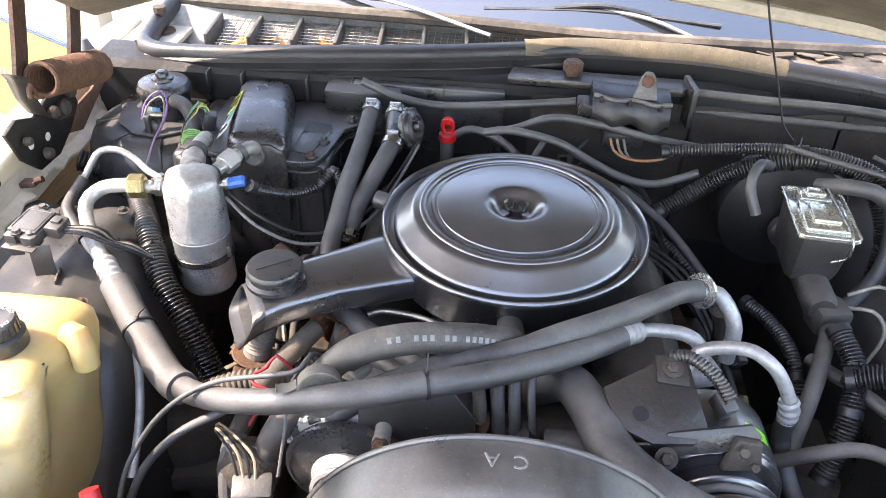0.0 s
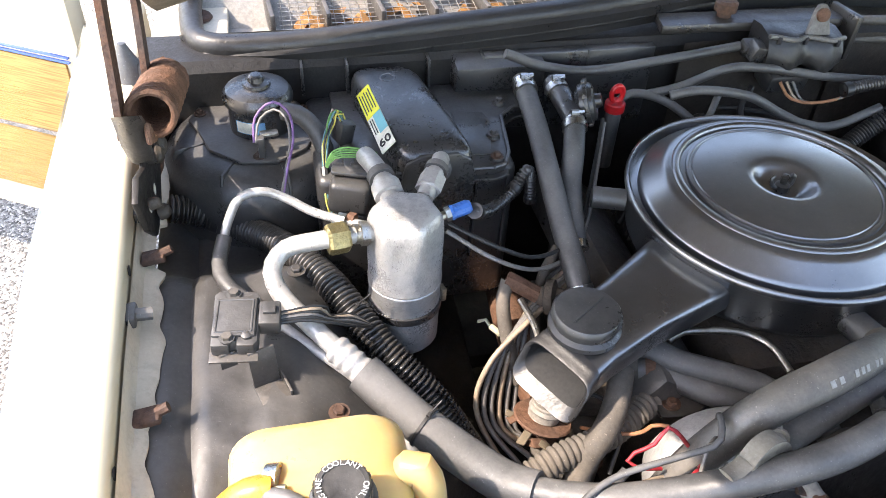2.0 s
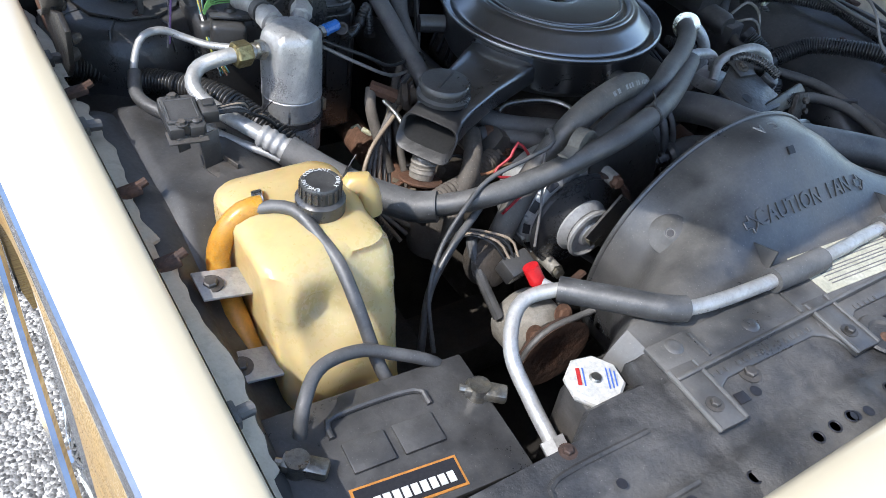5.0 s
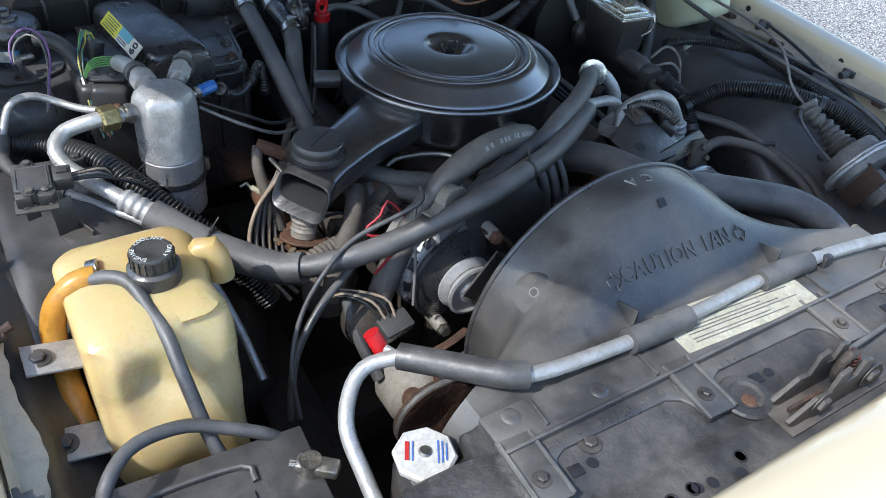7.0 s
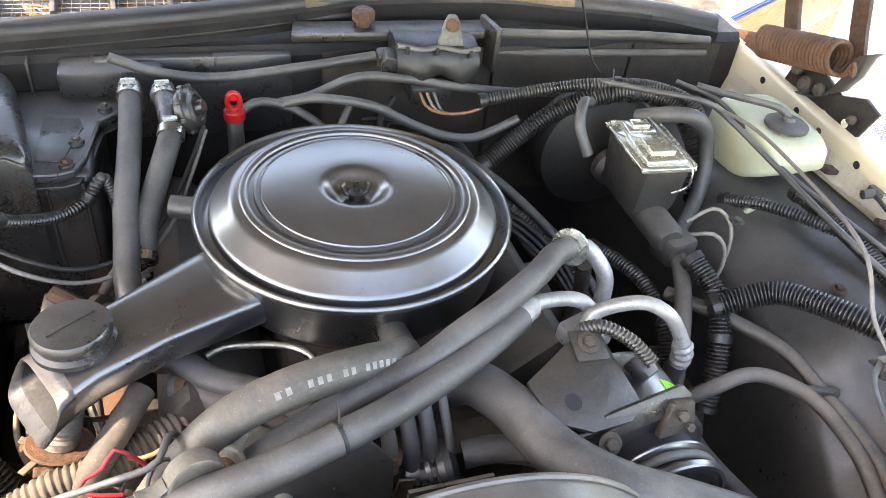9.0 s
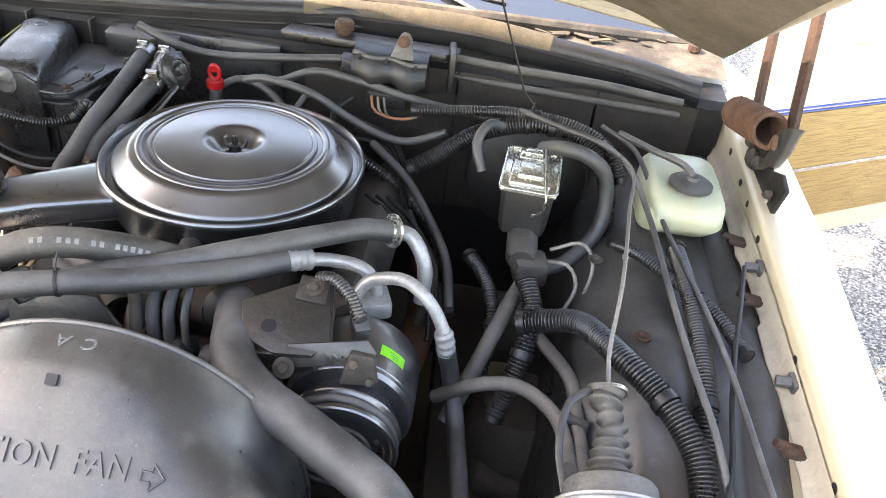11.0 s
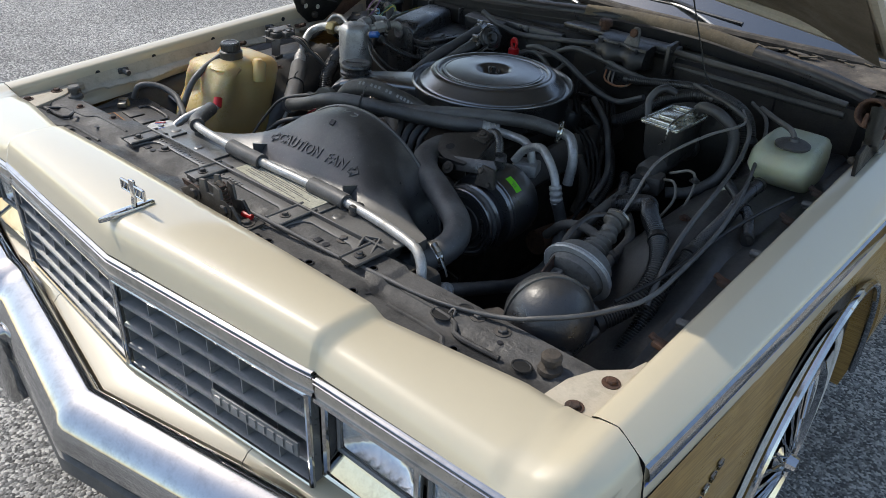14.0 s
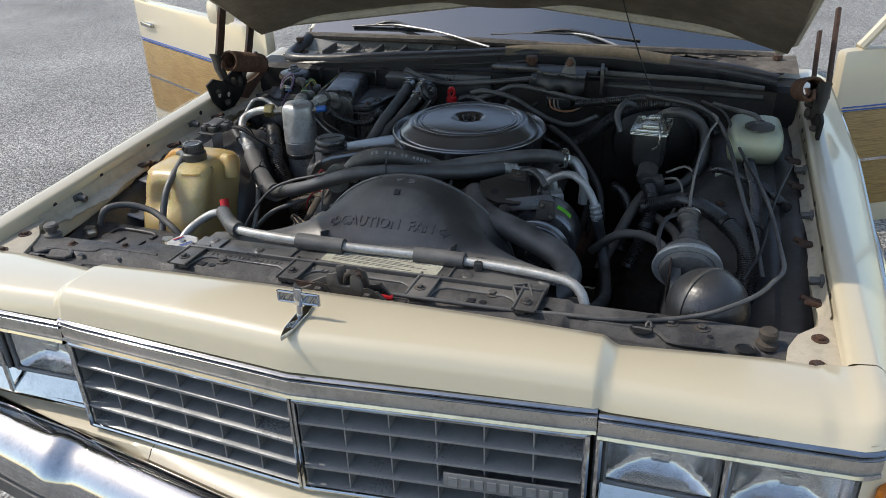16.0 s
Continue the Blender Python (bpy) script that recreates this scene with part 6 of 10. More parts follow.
banded("wiring_conduit", [(-0.83, 0.20, 0.80), (-0.792, 0.204, 0.786), (-0.740, 0.185, 0.770), (-0.690, 0.130, 0.782), (-0.645, 0.060, 0.795), (-0.615, 0.008, 0.793), (-0.592, -0.033, 0.780), (-0.568, -0.073, 0.764), (-0.537, -0.106, 0.740), (-0.507, -0.130, 0.710), (-0.477, -0.155, 0.664), (-0.44, -0.19, 0.60)], 0.0215, LOOM, "thick corrugated black wiring conduit", 0.0034, "wiring", 18, "", (0.10,), SEAL, "tape", 0.0068)
banded("wiring_conduit", [(0.262, 0.20, 0.785), (0.319, 0.215, 0.822), (0.385, 0.21, 0.877), (0.471, 0.195, 0.915), (0.548, 0.185, 0.915), (0.600, 0.165, 0.89), (0.625, 0.12, 0.83), (0.62, 0.08, 0.76)], 0.0165, LOOM, "corrugated black wiring conduit", 0.0025, "wiring", 16, "", (0.0, 0.52, 0.97), SEAL, "tape")
banded("wiring_conduit", [(0.255, 0.235, 0.892), (0.314, 0.235, 0.900), (0.395, 0.225, 0.915), (0.45, 0.205, 0.928), (0.54, 0.19, 0.928), (0.61, 0.16, 0.91), (0.645, 0.13, 0.86)], 0.011, LOOM, "corrugated black wiring conduit", 0.0018, "wiring", 12, "", (0.0, 0.52, 0.97), SEAL, "tape")
banded("wiring_conduit", [(0.492, -0.097, 0.796), (0.507, -0.153, 0.773), (0.503, -0.192, 0.740), (0.491, -0.225, 0.700), (0.47, -0.26, 0.64)], 0.0165, LOOM, "corrugated black wiring conduit", 0.0025, "wiring", 16, "", (0.0, 0.52, 0.97), SEAL, "tape")
banded("wiring_conduit", [(0.49, -0.175, 0.765), (0.53, -0.185, 0.785), (0.575, -0.21, 0.808), (0.622, -0.300, 0.832), (0.671, -0.360, 0.825), (0.705, -0.421, 0.808), (0.712, -0.476, 0.785), (0.700, -0.515, 0.762), (0.676, -0.575, 0.748)], 0.0180, LOOM, "corrugated black wiring conduit", 0.0030, "wiring", 18, "", (0.0, 0.52, 0.97), SEAL, "tape")
banded("wiring_conduit", [(0.724, -0.02, 0.84), (0.728, -0.115, 0.842), (0.733, -0.214, 0.832), (0.730, -0.330, 0.815), (0.725, -0.42, 0.775), (0.722, -0.50, 0.72), (0.715, -0.58, 0.66)], 0.0145, LOOM, "corrugated black wiring conduit", 0.0026, "wiring", 16, "", (0.0, 0.52, 0.97), SEAL, "tape")
hose("hood_release_cable", [(0.070, -0.828, 0.832), (0.192, -0.819, 0.826), (0.289, -0.809, 0.820), (0.385, -0.801, 0.820), (0.468, -0.796, 0.820), (0.531, -0.785, 0.821), (0.580, -0.770, 0.823), (0.635, -0.757, 0.834), (0.669, -0.745, 0.846), (0.697, -0.720, 0.849), (0.723, -0.685, 0.850), (0.744, -0.640, 0.849), (0.763, -0.595, 0.850), (0.765, -0.50, 0.845), (0.75, -0.25, 0.85), (0.70, 0.0, 0.87), (0.66, 0.14, 0.915), (0.60, 0.20, 0.93)], 0.0042, RUBBER, "thin black hood release cable", 0, "cable", 8)
hose("overflow_hose", [(-0.712, -0.322, 0.858), (-0.690, -0.335, 0.866), (-0.671, -0.355, 0.866), (-0.661, -0.396, 0.855), (-0.654, -0.436, 0.842), (-0.651, -0.480, 0.81), (-0.640, -0.53, 0.74), (-0.62, -0.57, 0.70)], 0.0085, RUBBER, "thin black overflow hose", 0, "hose", 12)
hose("battery_cable", [(-0.772, -0.585, 0.765), (-0.760, -0.570, 0.800), (-0.725, -0.535, 0.800), (-0.671, -0.522, 0.786), (-0.629, -0.532, 0.770), (-0.585, -0.549, 0.752), (-0.56, -0.55, 0.72)], 0.008, RUBBER, "black battery cable bent over the battery", 0, "cable", 12)
hose("engine_wiring", [(-0.304, 0.335, 0.942), (-0.239, 0.33, 0.918), (-0.152, 0.33, 0.905), (-0.023, 0.33, 0.917), (0.102, 0.33, 0.933)], 0.008, RUBBER, "taped black wiring along the firewall", 0, "wiring", 10)
hose("engine_wiring", [(-0.06, 0.30, 0.872), (-0.009, 0.29, 0.888), (0.061, 0.28, 0.921), (0.145, 0.28, 0.914), (0.242, 0.275, 0.897), (0.349, 0.27, 0.885), (0.47, 0.25, 0.89)], 0.0075, RUBBER, "taped black wiring along the firewall", 0, "wiring", 10)


# coolant tank
def coolant_tank():
    t = thing("coolant_tank", "yellowed translucent plastic coolant tank with a black cap", "coolant tank", at=(-0.66, -0.38, 0.60))
    sections = []
    spec = ((0.590, (-0.750, -0.592, -0.525, -0.30), 0.022), (0.61, (-0.756, -0.586, -0.535, -0.29), 0.028), (0.66, (-0.760, -0.583, -0.534, -0.275), 0.028), (0.70, (-0.762, -0.582, -0.530, -0.266), 0.028), (0.742, (-0.764, -0.577, -0.520, -0.255), 0.028), (0.79, (-0.764, -0.571, -0.494, -0.243), 0.030),
                                   (0.818, (-0.760, -0.569, -0.466, -0.236), 0.030), (0.836, (-0.752, -0.570, -0.445, -0.235), 0.032), (0.849, (-0.740, -0.578, -0.428, -0.242), 0.034), (0.857, (-0.722, -0.590, -0.412, -0.256), 0.036), (0.861, (-0.690, -0.605, -0.395, -0.285), 0.034))
    levels = [spec[0]]
    for (za, ba, ra), (zb, bb, rb) in zip(spec, spec[1:]):
        steps = max(1, round((zb - za) / 0.008))
        levels += [(za + (zb - za) * i / steps, [p + (q - p) * i / steps for p, q in zip(ba, bb)], ra + (rb - ra) * i / steps) for i in range(1, steps + 1)]
    for z, (x0, x1, y0, y1), r in levels:
        x0, y0 = max(x0, -0.744), y0 + 0.034 * max(0.0, min(1.0, (0.84 - z) / 0.06))
        ring, corners = [], ((x1 - r, y1 - r, 0), (x0 + r, y1 - r, 90), (x0 + r, y0 + r, 180), (x1 - r, y0 + r, 270))
        for q, (cx, cy, a0) in enumerate(corners):
            for k in range(7):
                a = radians(a0 + 15 * k)
                ring.append([cx + r * math.cos(a), cy + r * math.sin(a), z])
            nx = corners[(q + 1) % 4]
            e0 = ring[-1]
            e1 = [nx[0] + r * math.cos(radians(a0 + 90)), nx[1] + r * math.sin(radians(a0 + 90)), z]
            for k in range(1, 20):
                ring.append([e0[i] + (e1[i] - e0[i]) * k / 20 for i in range(3)])
        for p in ring:
            # moulded hollow in the front face, a channel beside the side pipe, a fold towards the spout and a waist
            if p[1] < y0 + 0.06:
                p[1] += 0.030 * math.exp(-((p[0] + 0.682) / 0.032) ** 2 - ((z - 0.790) / 0.030) ** 2)
                p[1] -= 0.010 * math.exp(-((p[0] + 0.682) / 0.045) ** 2 - ((z - 0.725) / 0.035) ** 2)
                p[1] += 0.010 * math.exp(-((p[0] + 0.733) / 0.009) ** 2) * (z < 0.84)
                p[1] += 0.014 / (1 + math.exp(-(p[0] + 0.622 - 0.35 * (0.80 - z)) / 0.006)) * (0.62 < z < 0.845)
                p[1] -= 0.004 * math.exp(-((z - 0.655) / 0.006) ** 2)
            if p[0] > -0.60:
                p[0] -= 0.014 * math.exp(-((p[1] + 0.37) / 0.03) ** 2 - ((z - 0.80) / 0.05) ** 2)
        sections.append([tuple(p) for p in ring])
    part("body", Mesh().grid(sections, True, True), COOLANT, t, "", 60)
    part("side_pipe", Mesh().tube([(-0.702, -0.318, 0.857), (-0.722, -0.316, 0.855), (-0.740, -0.316, 0.842), (-0.755, -0.318, 0.822), (-0.763, -0.322, 0.790), (-0.763, -0.345, 0.762), (-0.762, -0.385, 0.740), (-0.758, -0.425, 0.705), (-0.756, -0.450, 0.655), (-0.754, -0.46, 0.60)], 0.0150, 16), COOLANT_STAIN, t, "orange stained moulded side pipe")
    part("hose_clamp", Mesh().tube([(-0.706, -0.305, 0.853), (-0.694, -0.308, 0.856)], 0.0165, 16), STEEL, t, "steel worm-drive clamp")
    part("clamp_screw", Mesh().tube([(-0.704, -0.322, 0.862), (-0.690, -0.324, 0.864)], 0.005, 8), ZINC, t)
    part("spout", Mesh().tube([(-0.590, -0.315, 0.82), (-0.574, -0.313, 0.850), (-0.562, -0.318, 0.852), (-0.556, -0.325, 0.832), (-0.554, -0.328, 0.81)], 0.017, 14), COOLANT, t)
    part("fill_line", Mesh().box((0.15, 0.003, 0.003), pose(-0.668, -0.5295, 0.70, 0, 0, 0), 0.001), COOLANT, t, "raised level line")
    m = Matrix.Translation((-0.640, -0.352, 0))
    cap = part("cap", Mesh().lathe([(0.0005, 0.855), (0.031, 0.855), (0.031, 0.879), (0.028, 0.882), (0.025, 0.883), (0.025, 0.901), (0.0235, 0.9035), (0.0195, 0.904), (0.019, 0.9025), (0.0005, 0.9025)], 40, m), PLASTIC, t, "black screw cap with white lettering")
    for i in range(20):
        a = 2 * math.pi * i / 20
        part("grip", Mesh().box((0.0025, 0.004, 0.016), m @ pose(0.0252 * math.cos(a), 0.0252 * math.sin(a), 0.892, 0, 0, math.degrees(a))), PLASTIC, cap)
    for word, a0, way in (("ENGINE", 200, 1), ("COOLANT", 85, 1), ("ONLY", 325, 1)):
        k = Mesh()
        for i, ch in enumerate(word):
            a = radians(a0 + (len(word) - 1) * 7.5 - i * 15)
            w = lettering(ch, 0.0075, m @ Matrix.Translation((0.0205 * math.cos(a), 0.0205 * math.sin(a), 0.9043)) @ Matrix.Rotation(a - math.pi / 2, 4, "Z"), 0.0003)
            k.add(w.v, w.f)
        part("lettering", k, WHITE_PRINT, cap, "white word on the cap")
    for y, z in ((-0.362, 0.797), (-0.45, 0.74)):
        lug = part("bracket", Mesh().box((0.062, 0.05, 0.004), pose(-0.772, y, z - 0.004, 0, 12, 0), 0.001), ALU, t, "small metal bracket")
        bolt((-0.786, y, z), (0, 0, 1), 0.009, BLACK_STEEL, t)
    part("band", Mesh().tube([(-0.76, -0.50, 0.665), (-0.70, -0.522, 0.665), (-0.62, -0.522, 0.665), (-0.57, -0.50, 0.665)], 0.003, 8), COOLANT, t)


coolant_tank()


# battery
def battery():
    t = thing("battery", "black car battery with cable clamps and a label", "battery", at=(-0.68, -0.63, 0.56))
    m = Matrix.Translation((-0.680, -0.628, 0)) @ Matrix.Rotation(radians(-4), 4, "Z")
    part("case", Mesh().box((0.265, 0.175, 0.17), m @ pose(0, 0, 0.655), 0.006), PLASTIC, t)
    part("lid", Mesh().box((0.262, 0.172, 0.012), m @ pose(0, 0, 0.742), 0.004), PLASTIC, t)
    part("handle", Mesh().tube([m @ Vector(p) for p in ((-0.06, 0.03, 0.75), (-0.05, 0.055, 0.751), (0.05, 0.055, 0.751), (0.06, 0.03, 0.75))], 0.004, 8), PLASTIC, t)
    for x, y in ((-0.03, -0.01), (0.03, -0.01)):
        part("vent_cap", Mesh().box((0.05, 0.04, 0.005), m @ pose(x, y + 0.01, 0.750), 0.002), PLASTIC, t)
    lab = part("label", Mesh().box((0.122, 0.038, 0.0012), m @ pose(-0.008, -0.056, 0.7488, 0, 0, -3)), ORANGE_INK, t, "black label with an orange border")
    part("label_field", Mesh().box((0.116, 0.032, 0.0012), m @ pose(-0.008, -0.056, 0.7496, 0, 0, -3)), INK_AND_SHADE, lab)
    for i in range(10):
        part("label_bar", Mesh().box((0.0080, 0.013, 0.0012), m @ pose(-0.0555 + 0.0104 * i, -0.0580 - 0.00055 * i, 0.7503, 0, 0, -3)), WHITE_PRINT, lab, "plain white bar")
    for p in ((-0.106, 0.012), (0.120, 0.022)):
        c = m @ Vector((*p, 0.748))
        k = part("terminal", Mesh().lathe([(0.0005, 0.0), (0.015, 0.0), (0.013, 0.018), (0.0005, 0.018)], 16, Matrix.Translation(c)), ZINC, t, "lead terminal clamp")
        part("clamp", Mesh().box((0.05, 0.022, 0.014), Matrix.Translation(c) @ pose(0.006, -0.006, 0.009, 0, 0, -40), 0.004), ZINC, k)
        part("clamp_bolt", Mesh().tube([c + Vector((-0.02, 0.012, 0.01)), c + Vector((0.022, -0.02, 0.01))], 0.005, 8), ZINC, k)


battery()


# radiator filler
def radiator():
    t = thing("radiator", "black radiator with an octagonal metal pressure cap", "radiator", at=(-0.05, -0.72, 0.40))
    part("core", Mesh().box((0.86, 0.06, 0.42), pose(0.0, -0.735, 0.585), 0.01), BLACK_STEEL, t)
    part("side_tank", Mesh().box((0.07, 0.075, 0.44), pose(-0.455, -0.70, 0.575), 0.02), BLACK_STEEL, t)
    part("side_tank", Mesh().box((0.06, 0.075, 0.44), pose(0.40, -0.715, 0.575), 0.02), BLACK_STEEL, t)
    part("filler_neck", Mesh().tube([(-0.458, -0.690, 0.765), (-0.458, -0.690, 0.792)], 0.021, 20), ZINC, t)
    cap = part("pressure_cap", Mesh().lathe([(0.0005, 0.792), (0.033, 0.792), (0.036, 0.798), (0.036, 0.803), (0.033, 0.806), (0.0005, 0.807)], 8, Matrix.Translation((-0.458, -0.690, 0)) @ Matrix.Rotation(0.2, 4, "Z")), CAP_WHITE, t, "octagonal pressure cap with red and blue print", smooth=20)
    part("rivet", Mesh().lathe([(0.0005, 0.807), (0.008, 0.807), (0.006, 0.810), (0.0005, 0.810)], 16, Matrix.Translation((-0.458, -0.690, 0))), ZINC, cap)
    m = pose(-0.458, -0.690, 0.8076, 0, 0, 60)
    part("red_bar", Mesh().box((0.024, 0.0045, 0.0006), m @ pose(0, 0.020, 0)), RED_INK, cap, "plain red bar")
    for y, w in ((-0.014, 0.030), (-0.0185, 0.028), (-0.023, 0.022), (0.014, 0.026)):
        part("blue_bar", Mesh().box((w, 0.0016, 0.0006), m @ pose(0, y, 0)), BLUE_INK, cap, "plain blue bar")


radiator()


# brake master cylinder
def master_cylinder():
    t = thing("brake_master_cylinder", "black brake master cylinder with a zinc lid and wire bail", "brake part", at=(0.48, 0.06, 0.79))
    m = Matrix.Translation((0.482, 0.062, 0)) @ Matrix.Rotation(radians(-4), 4, "Z")
    part("reservoir", Mesh().grid([[m @ Vector((x * w, y * h, z)) for x, y in ((-1, -0.8), (-0.8, -1), (0.8, -1), (1, -0.8), (1, 0.8), (0.8, 1), (-0.8, 1), (-1, 0.8))] for w, h, z in ((0.036, 0.052, 0.800), (0.040, 0.060, 0.82), (0.043, 0.068, 0.885), (0.043, 0.068, 0.890))], True, True), BLACK_STEEL, t)
    lid = part("lid", Mesh().box((0.092, 0.144, 0.007), m @ pose(0, 0, 0.8925), 0.003), LID_ZINC, t, "zinc-plated pressed lid")
    for y, w, l in ((0.047, 0.050, 0.036), (-0.018, 0.068, 0.084)):
        part("raised_panel", Mesh().box((w, l, 0.010), m @ pose(0, y, 0.899), 0.0045, 3), LID_ZINC, lid)
        part("inner_panel", Mesh().box((w * 0.62, l * 0.60, 0.008), m @ pose(0, y, 0.9065), 0.0035, 3), LID_ZINC, lid)
    corner = [(sx * 0.034 + 0.012 * math.cos(a), sy * 0.060 + 0.012 * math.sin(a)) for sx, sy, a0 in ((1, 1, 0), (-1, 1, 90), (-1, -1, 180), (1, -1, 270)) for a in span(radians(a0), radians(a0 + 90), 5)]
    part("lid_bead", Mesh().tube([m @ Vector((x, y, 0.8965)) for x, y in corner + corner[:1]], 0.0026, 12, 0.006), LID_ZINC, lid, "rolled bead")
    part("bail", Mesh().tube([m @ Vector(p) for p in ((0.012, 0.086, 0.85), (0.014, 0.084, 0.893), (0.016, 0.070, 0.911), (0.020, 0.02, 0.9125), (0.024, -0.04, 0.9115), (0.028, -0.074, 0.906), (0.030, -0.084, 0.893), (0.028, -0.085, 0.872), (0.012, -0.076, 0.856))], 0.0021, 12, 0.006), STEEL, t, "steel wire bail")
    part("bore", Mesh().lathe([(0.0005, 0.0), (0.020, 0.0), (0.026, 0.012), (0.026, 0.19), (0.034, 0.20), (0.034, 0.215), (0.0005, 0.215)], 24, axis((0.484, -0.055, 0.792), (0.484, 0.2, 0.80))), BLACK_STEEL, t)
    part("valve", Mesh().box((0.055, 0.05, 0.045), pose(0.50, -0.045, 0.775, 0, 0, 10), 0.008), BLACK_STEEL, t, "combination valve")
    part("booster", Mesh().lathe([(0.0005, 0.0), (0.05, 0.005), (0.11, 0.03), (0.118, 0.05), (0.118, 0.075), (0.10, 0.10), (0.0005, 0.11)], 40, axis((0.484, 0.17, 0.80), (0.484, 0.5, 0.80))), BOOSTER, t, "round black brake booster")
    for i, run in enumerate((((0.527, -0.04, 0.79), (0.56, -0.06, 0.80), (0.575, -0.08, 0.77), (0.55, -0.10, 0.71)), ((0.53, -0.02, 0.80), (0.58, -0.02, 0.82), (0.60, -0.05, 0.79), (0.58, -0.08, 0.70)))):
        part("brake_pipe", Mesh().tube(run, 0.0032, 12), ALLOY_DULL, t, "thin steel brake pipe")


master_cylinder()


# washer bottle
def washer_bottle():
    t = thing("washer_bottle", "milky green plastic washer bottle with a black cap", "washer bottle", at=(0.735, 0.08, 0.77))
    rows = []
    for z, k in ((0.790, 0.82), (0.80, 0.92), (0.815, 0.97), (0.85, 1.0), (0.872, 0.97), (0.882, 0.88), (0.886, 0.72)):
        ring = []
        for i in range(32):
            a = 2 * math.pi * i / 32
            ca, sa = math.cos(a), math.sin(a)
            ring.append((0.738 + math.copysign(abs(ca) ** 0.4, ca) * 0.066 * k, 0.098 + 0.036 * max(0.0, (0.845 - z) / 0.055) + math.copysign(abs(sa) ** 0.4, sa) * (0.098 - 0.036 * max(0.0, (0.845 - z) / 0.055)) * k, z + 0.012 + 0.10 * (z - 0.77) * (1 if sa > 0 else sa + 1)))
        rows.append(ring)
    part("bottle", Mesh().grid(rows, True, True), MILKY, t, "", 60)
    part("cap", Mesh().lathe([(0.0005, 0.884), (0.036, 0.884), (0.036, 0.889), (0.030, 0.893), (0.012, 0.896), (0.010, 0.902), (0.0005, 0.902)], 28, Matrix.Translation((0.744, 0.072, 0.022))), PLASTIC, t, "black push-on cap")
    part("tube", Mesh().tube([(0.744, 0.072, 0.922), (0.728, 0.09, 0.932), (0.68, 0.13, 0.932), (0.63, 0.18, 0.93)], 0.006, 10), RUBBER, t, "thin black washer tube")
    part("tab", Mesh().box((0.03, 0.012, 0.02), pose(0.665, -0.01, 0.80), 0.003), MILKY, t)


washer_bottle()


# vacuum canister
def vacuum_ball():
    t = thing("vacuum_canister", "black plastic vacuum ball with a seam", "vacuum canister", at=(0.636, -0.66, 0.70))
    c = Vector((0.638, -0.662, 0.790))
    m = axis(c, c + Vector((0.35, 0.2, 0.9)))
    prof = [(0.0005, -0.074)] + [(0.074 * math.cos(a), 0.074 * math.sin(a)) for a in span(-1.4, 1.4, 16)] + [(0.0005, 0.074)]
    part("ball", Mesh().lathe(prof, 48, m), SATIN_BALL, t, "", 60)
    part("seam", Mesh().lathe([(0.073, -0.004), (0.0765, -0.003), (0.0765, 0.003), (0.073, 0.004)], 40, axis(c, c + Vector((0.75, -0.65, 0.1)))), PLASTIC, t)
    part("bracket", Mesh().prism([(0.50, -0.76), (0.70, -0.80), (0.71, -0.70), (0.55, -0.68)], 0.770, 0.776, None, 0.001), BLACK_STEEL, t)
    servo = thing("cruise_servo", "grey and black cruise-control servo with a ribbed rubber boot", "servo", at=(0.60, -0.52, 0.74))
    c = Vector((0.598, -0.515, 0.790))
    ax = Vector((-0.03, 0.93, 0.36)).normalized()
    m = axis(c, c + ax)
    part("drum", Mesh().lathe([(0.0005, -0.020), (0.046, -0.020), (0.052, -0.016), (0.054, -0.004), (0.060, -0.002), (0.060, 0.006), (0.056, 0.010), (0.054, 0.030), (0.050, 0.035), (0.030, 0.038), (0.0005, 0.038)], 48, m), GREY_CAST, servo, "round grey servo drum", 35)
    part("ring", Mesh().lathe([(0.060, -0.0035), (0.0675, -0.003), (0.0690, 0.0), (0.0680, 0.0025), (0.064, 0.0035), (0.0665, 0.005), (0.0665, 0.008), (0.060, 0.010)], 48, m), SERVO_RIM, servo, "pale crimped rim")
    rows = []
    for i in range(90):
        u = i / 89
        z = 0.036 + 0.118 * u
        wide = 0.0275 - 0.014 * min(1.0, u / 0.62) + 0.010 * max(0.0, (u - 0.70) / 0.30)
        wave = 0.0035 * math.cos(2 * math.pi * u * (11 - 3.0 * u)) * (1.0 if u < 0.9 else 0.2)
        rows.append([m @ Vector(((wide + wave) * math.cos(a) + 0.004 * math.sin(u * 9) * (u > 0.4), (wide + wave * (1 + 0.3 * math.sin(a * 2 + 3 * u))) * math.sin(a), z + 0.004 * math.sin(a + 9 * u) * (u > 0.45))) for a in (2 * math.pi * k / 28 for k in range(28))])
    part("boot", Mesh().grid(rows, True, True), RUBBER_DUSTY, servo, "wrinkled ribbed rubber boot", 50)
    part("boot_clip", Mesh().lathe([(0.0215, 0.146), (0.0235, 0.147), (0.0235, 0.152), (0.0215, 0.153)], 20, m), ZINC, servo)
    for x, y, w, d, h0 in ((-0.026, -0.012, 0.030, 0.040, 0.062), (0.004, -0.020, 0.018, 0.030, 0.056), (0.022, 0.006, 0.020, 0.034, 0.060)):
        part("valve_block", Mesh().box((w, d, h0), m @ pose(x, y, -0.020 - h0 / 2), 0.003), GREY_CAST, servo, "grey moulded valve block")
    for x in (-0.010, 0.012):
        part("block_fin", Mesh().box((0.003, 0.046, 0.058), m @ pose(x, -0.014, -0.048), 0.001), GREY_CAST, servo)
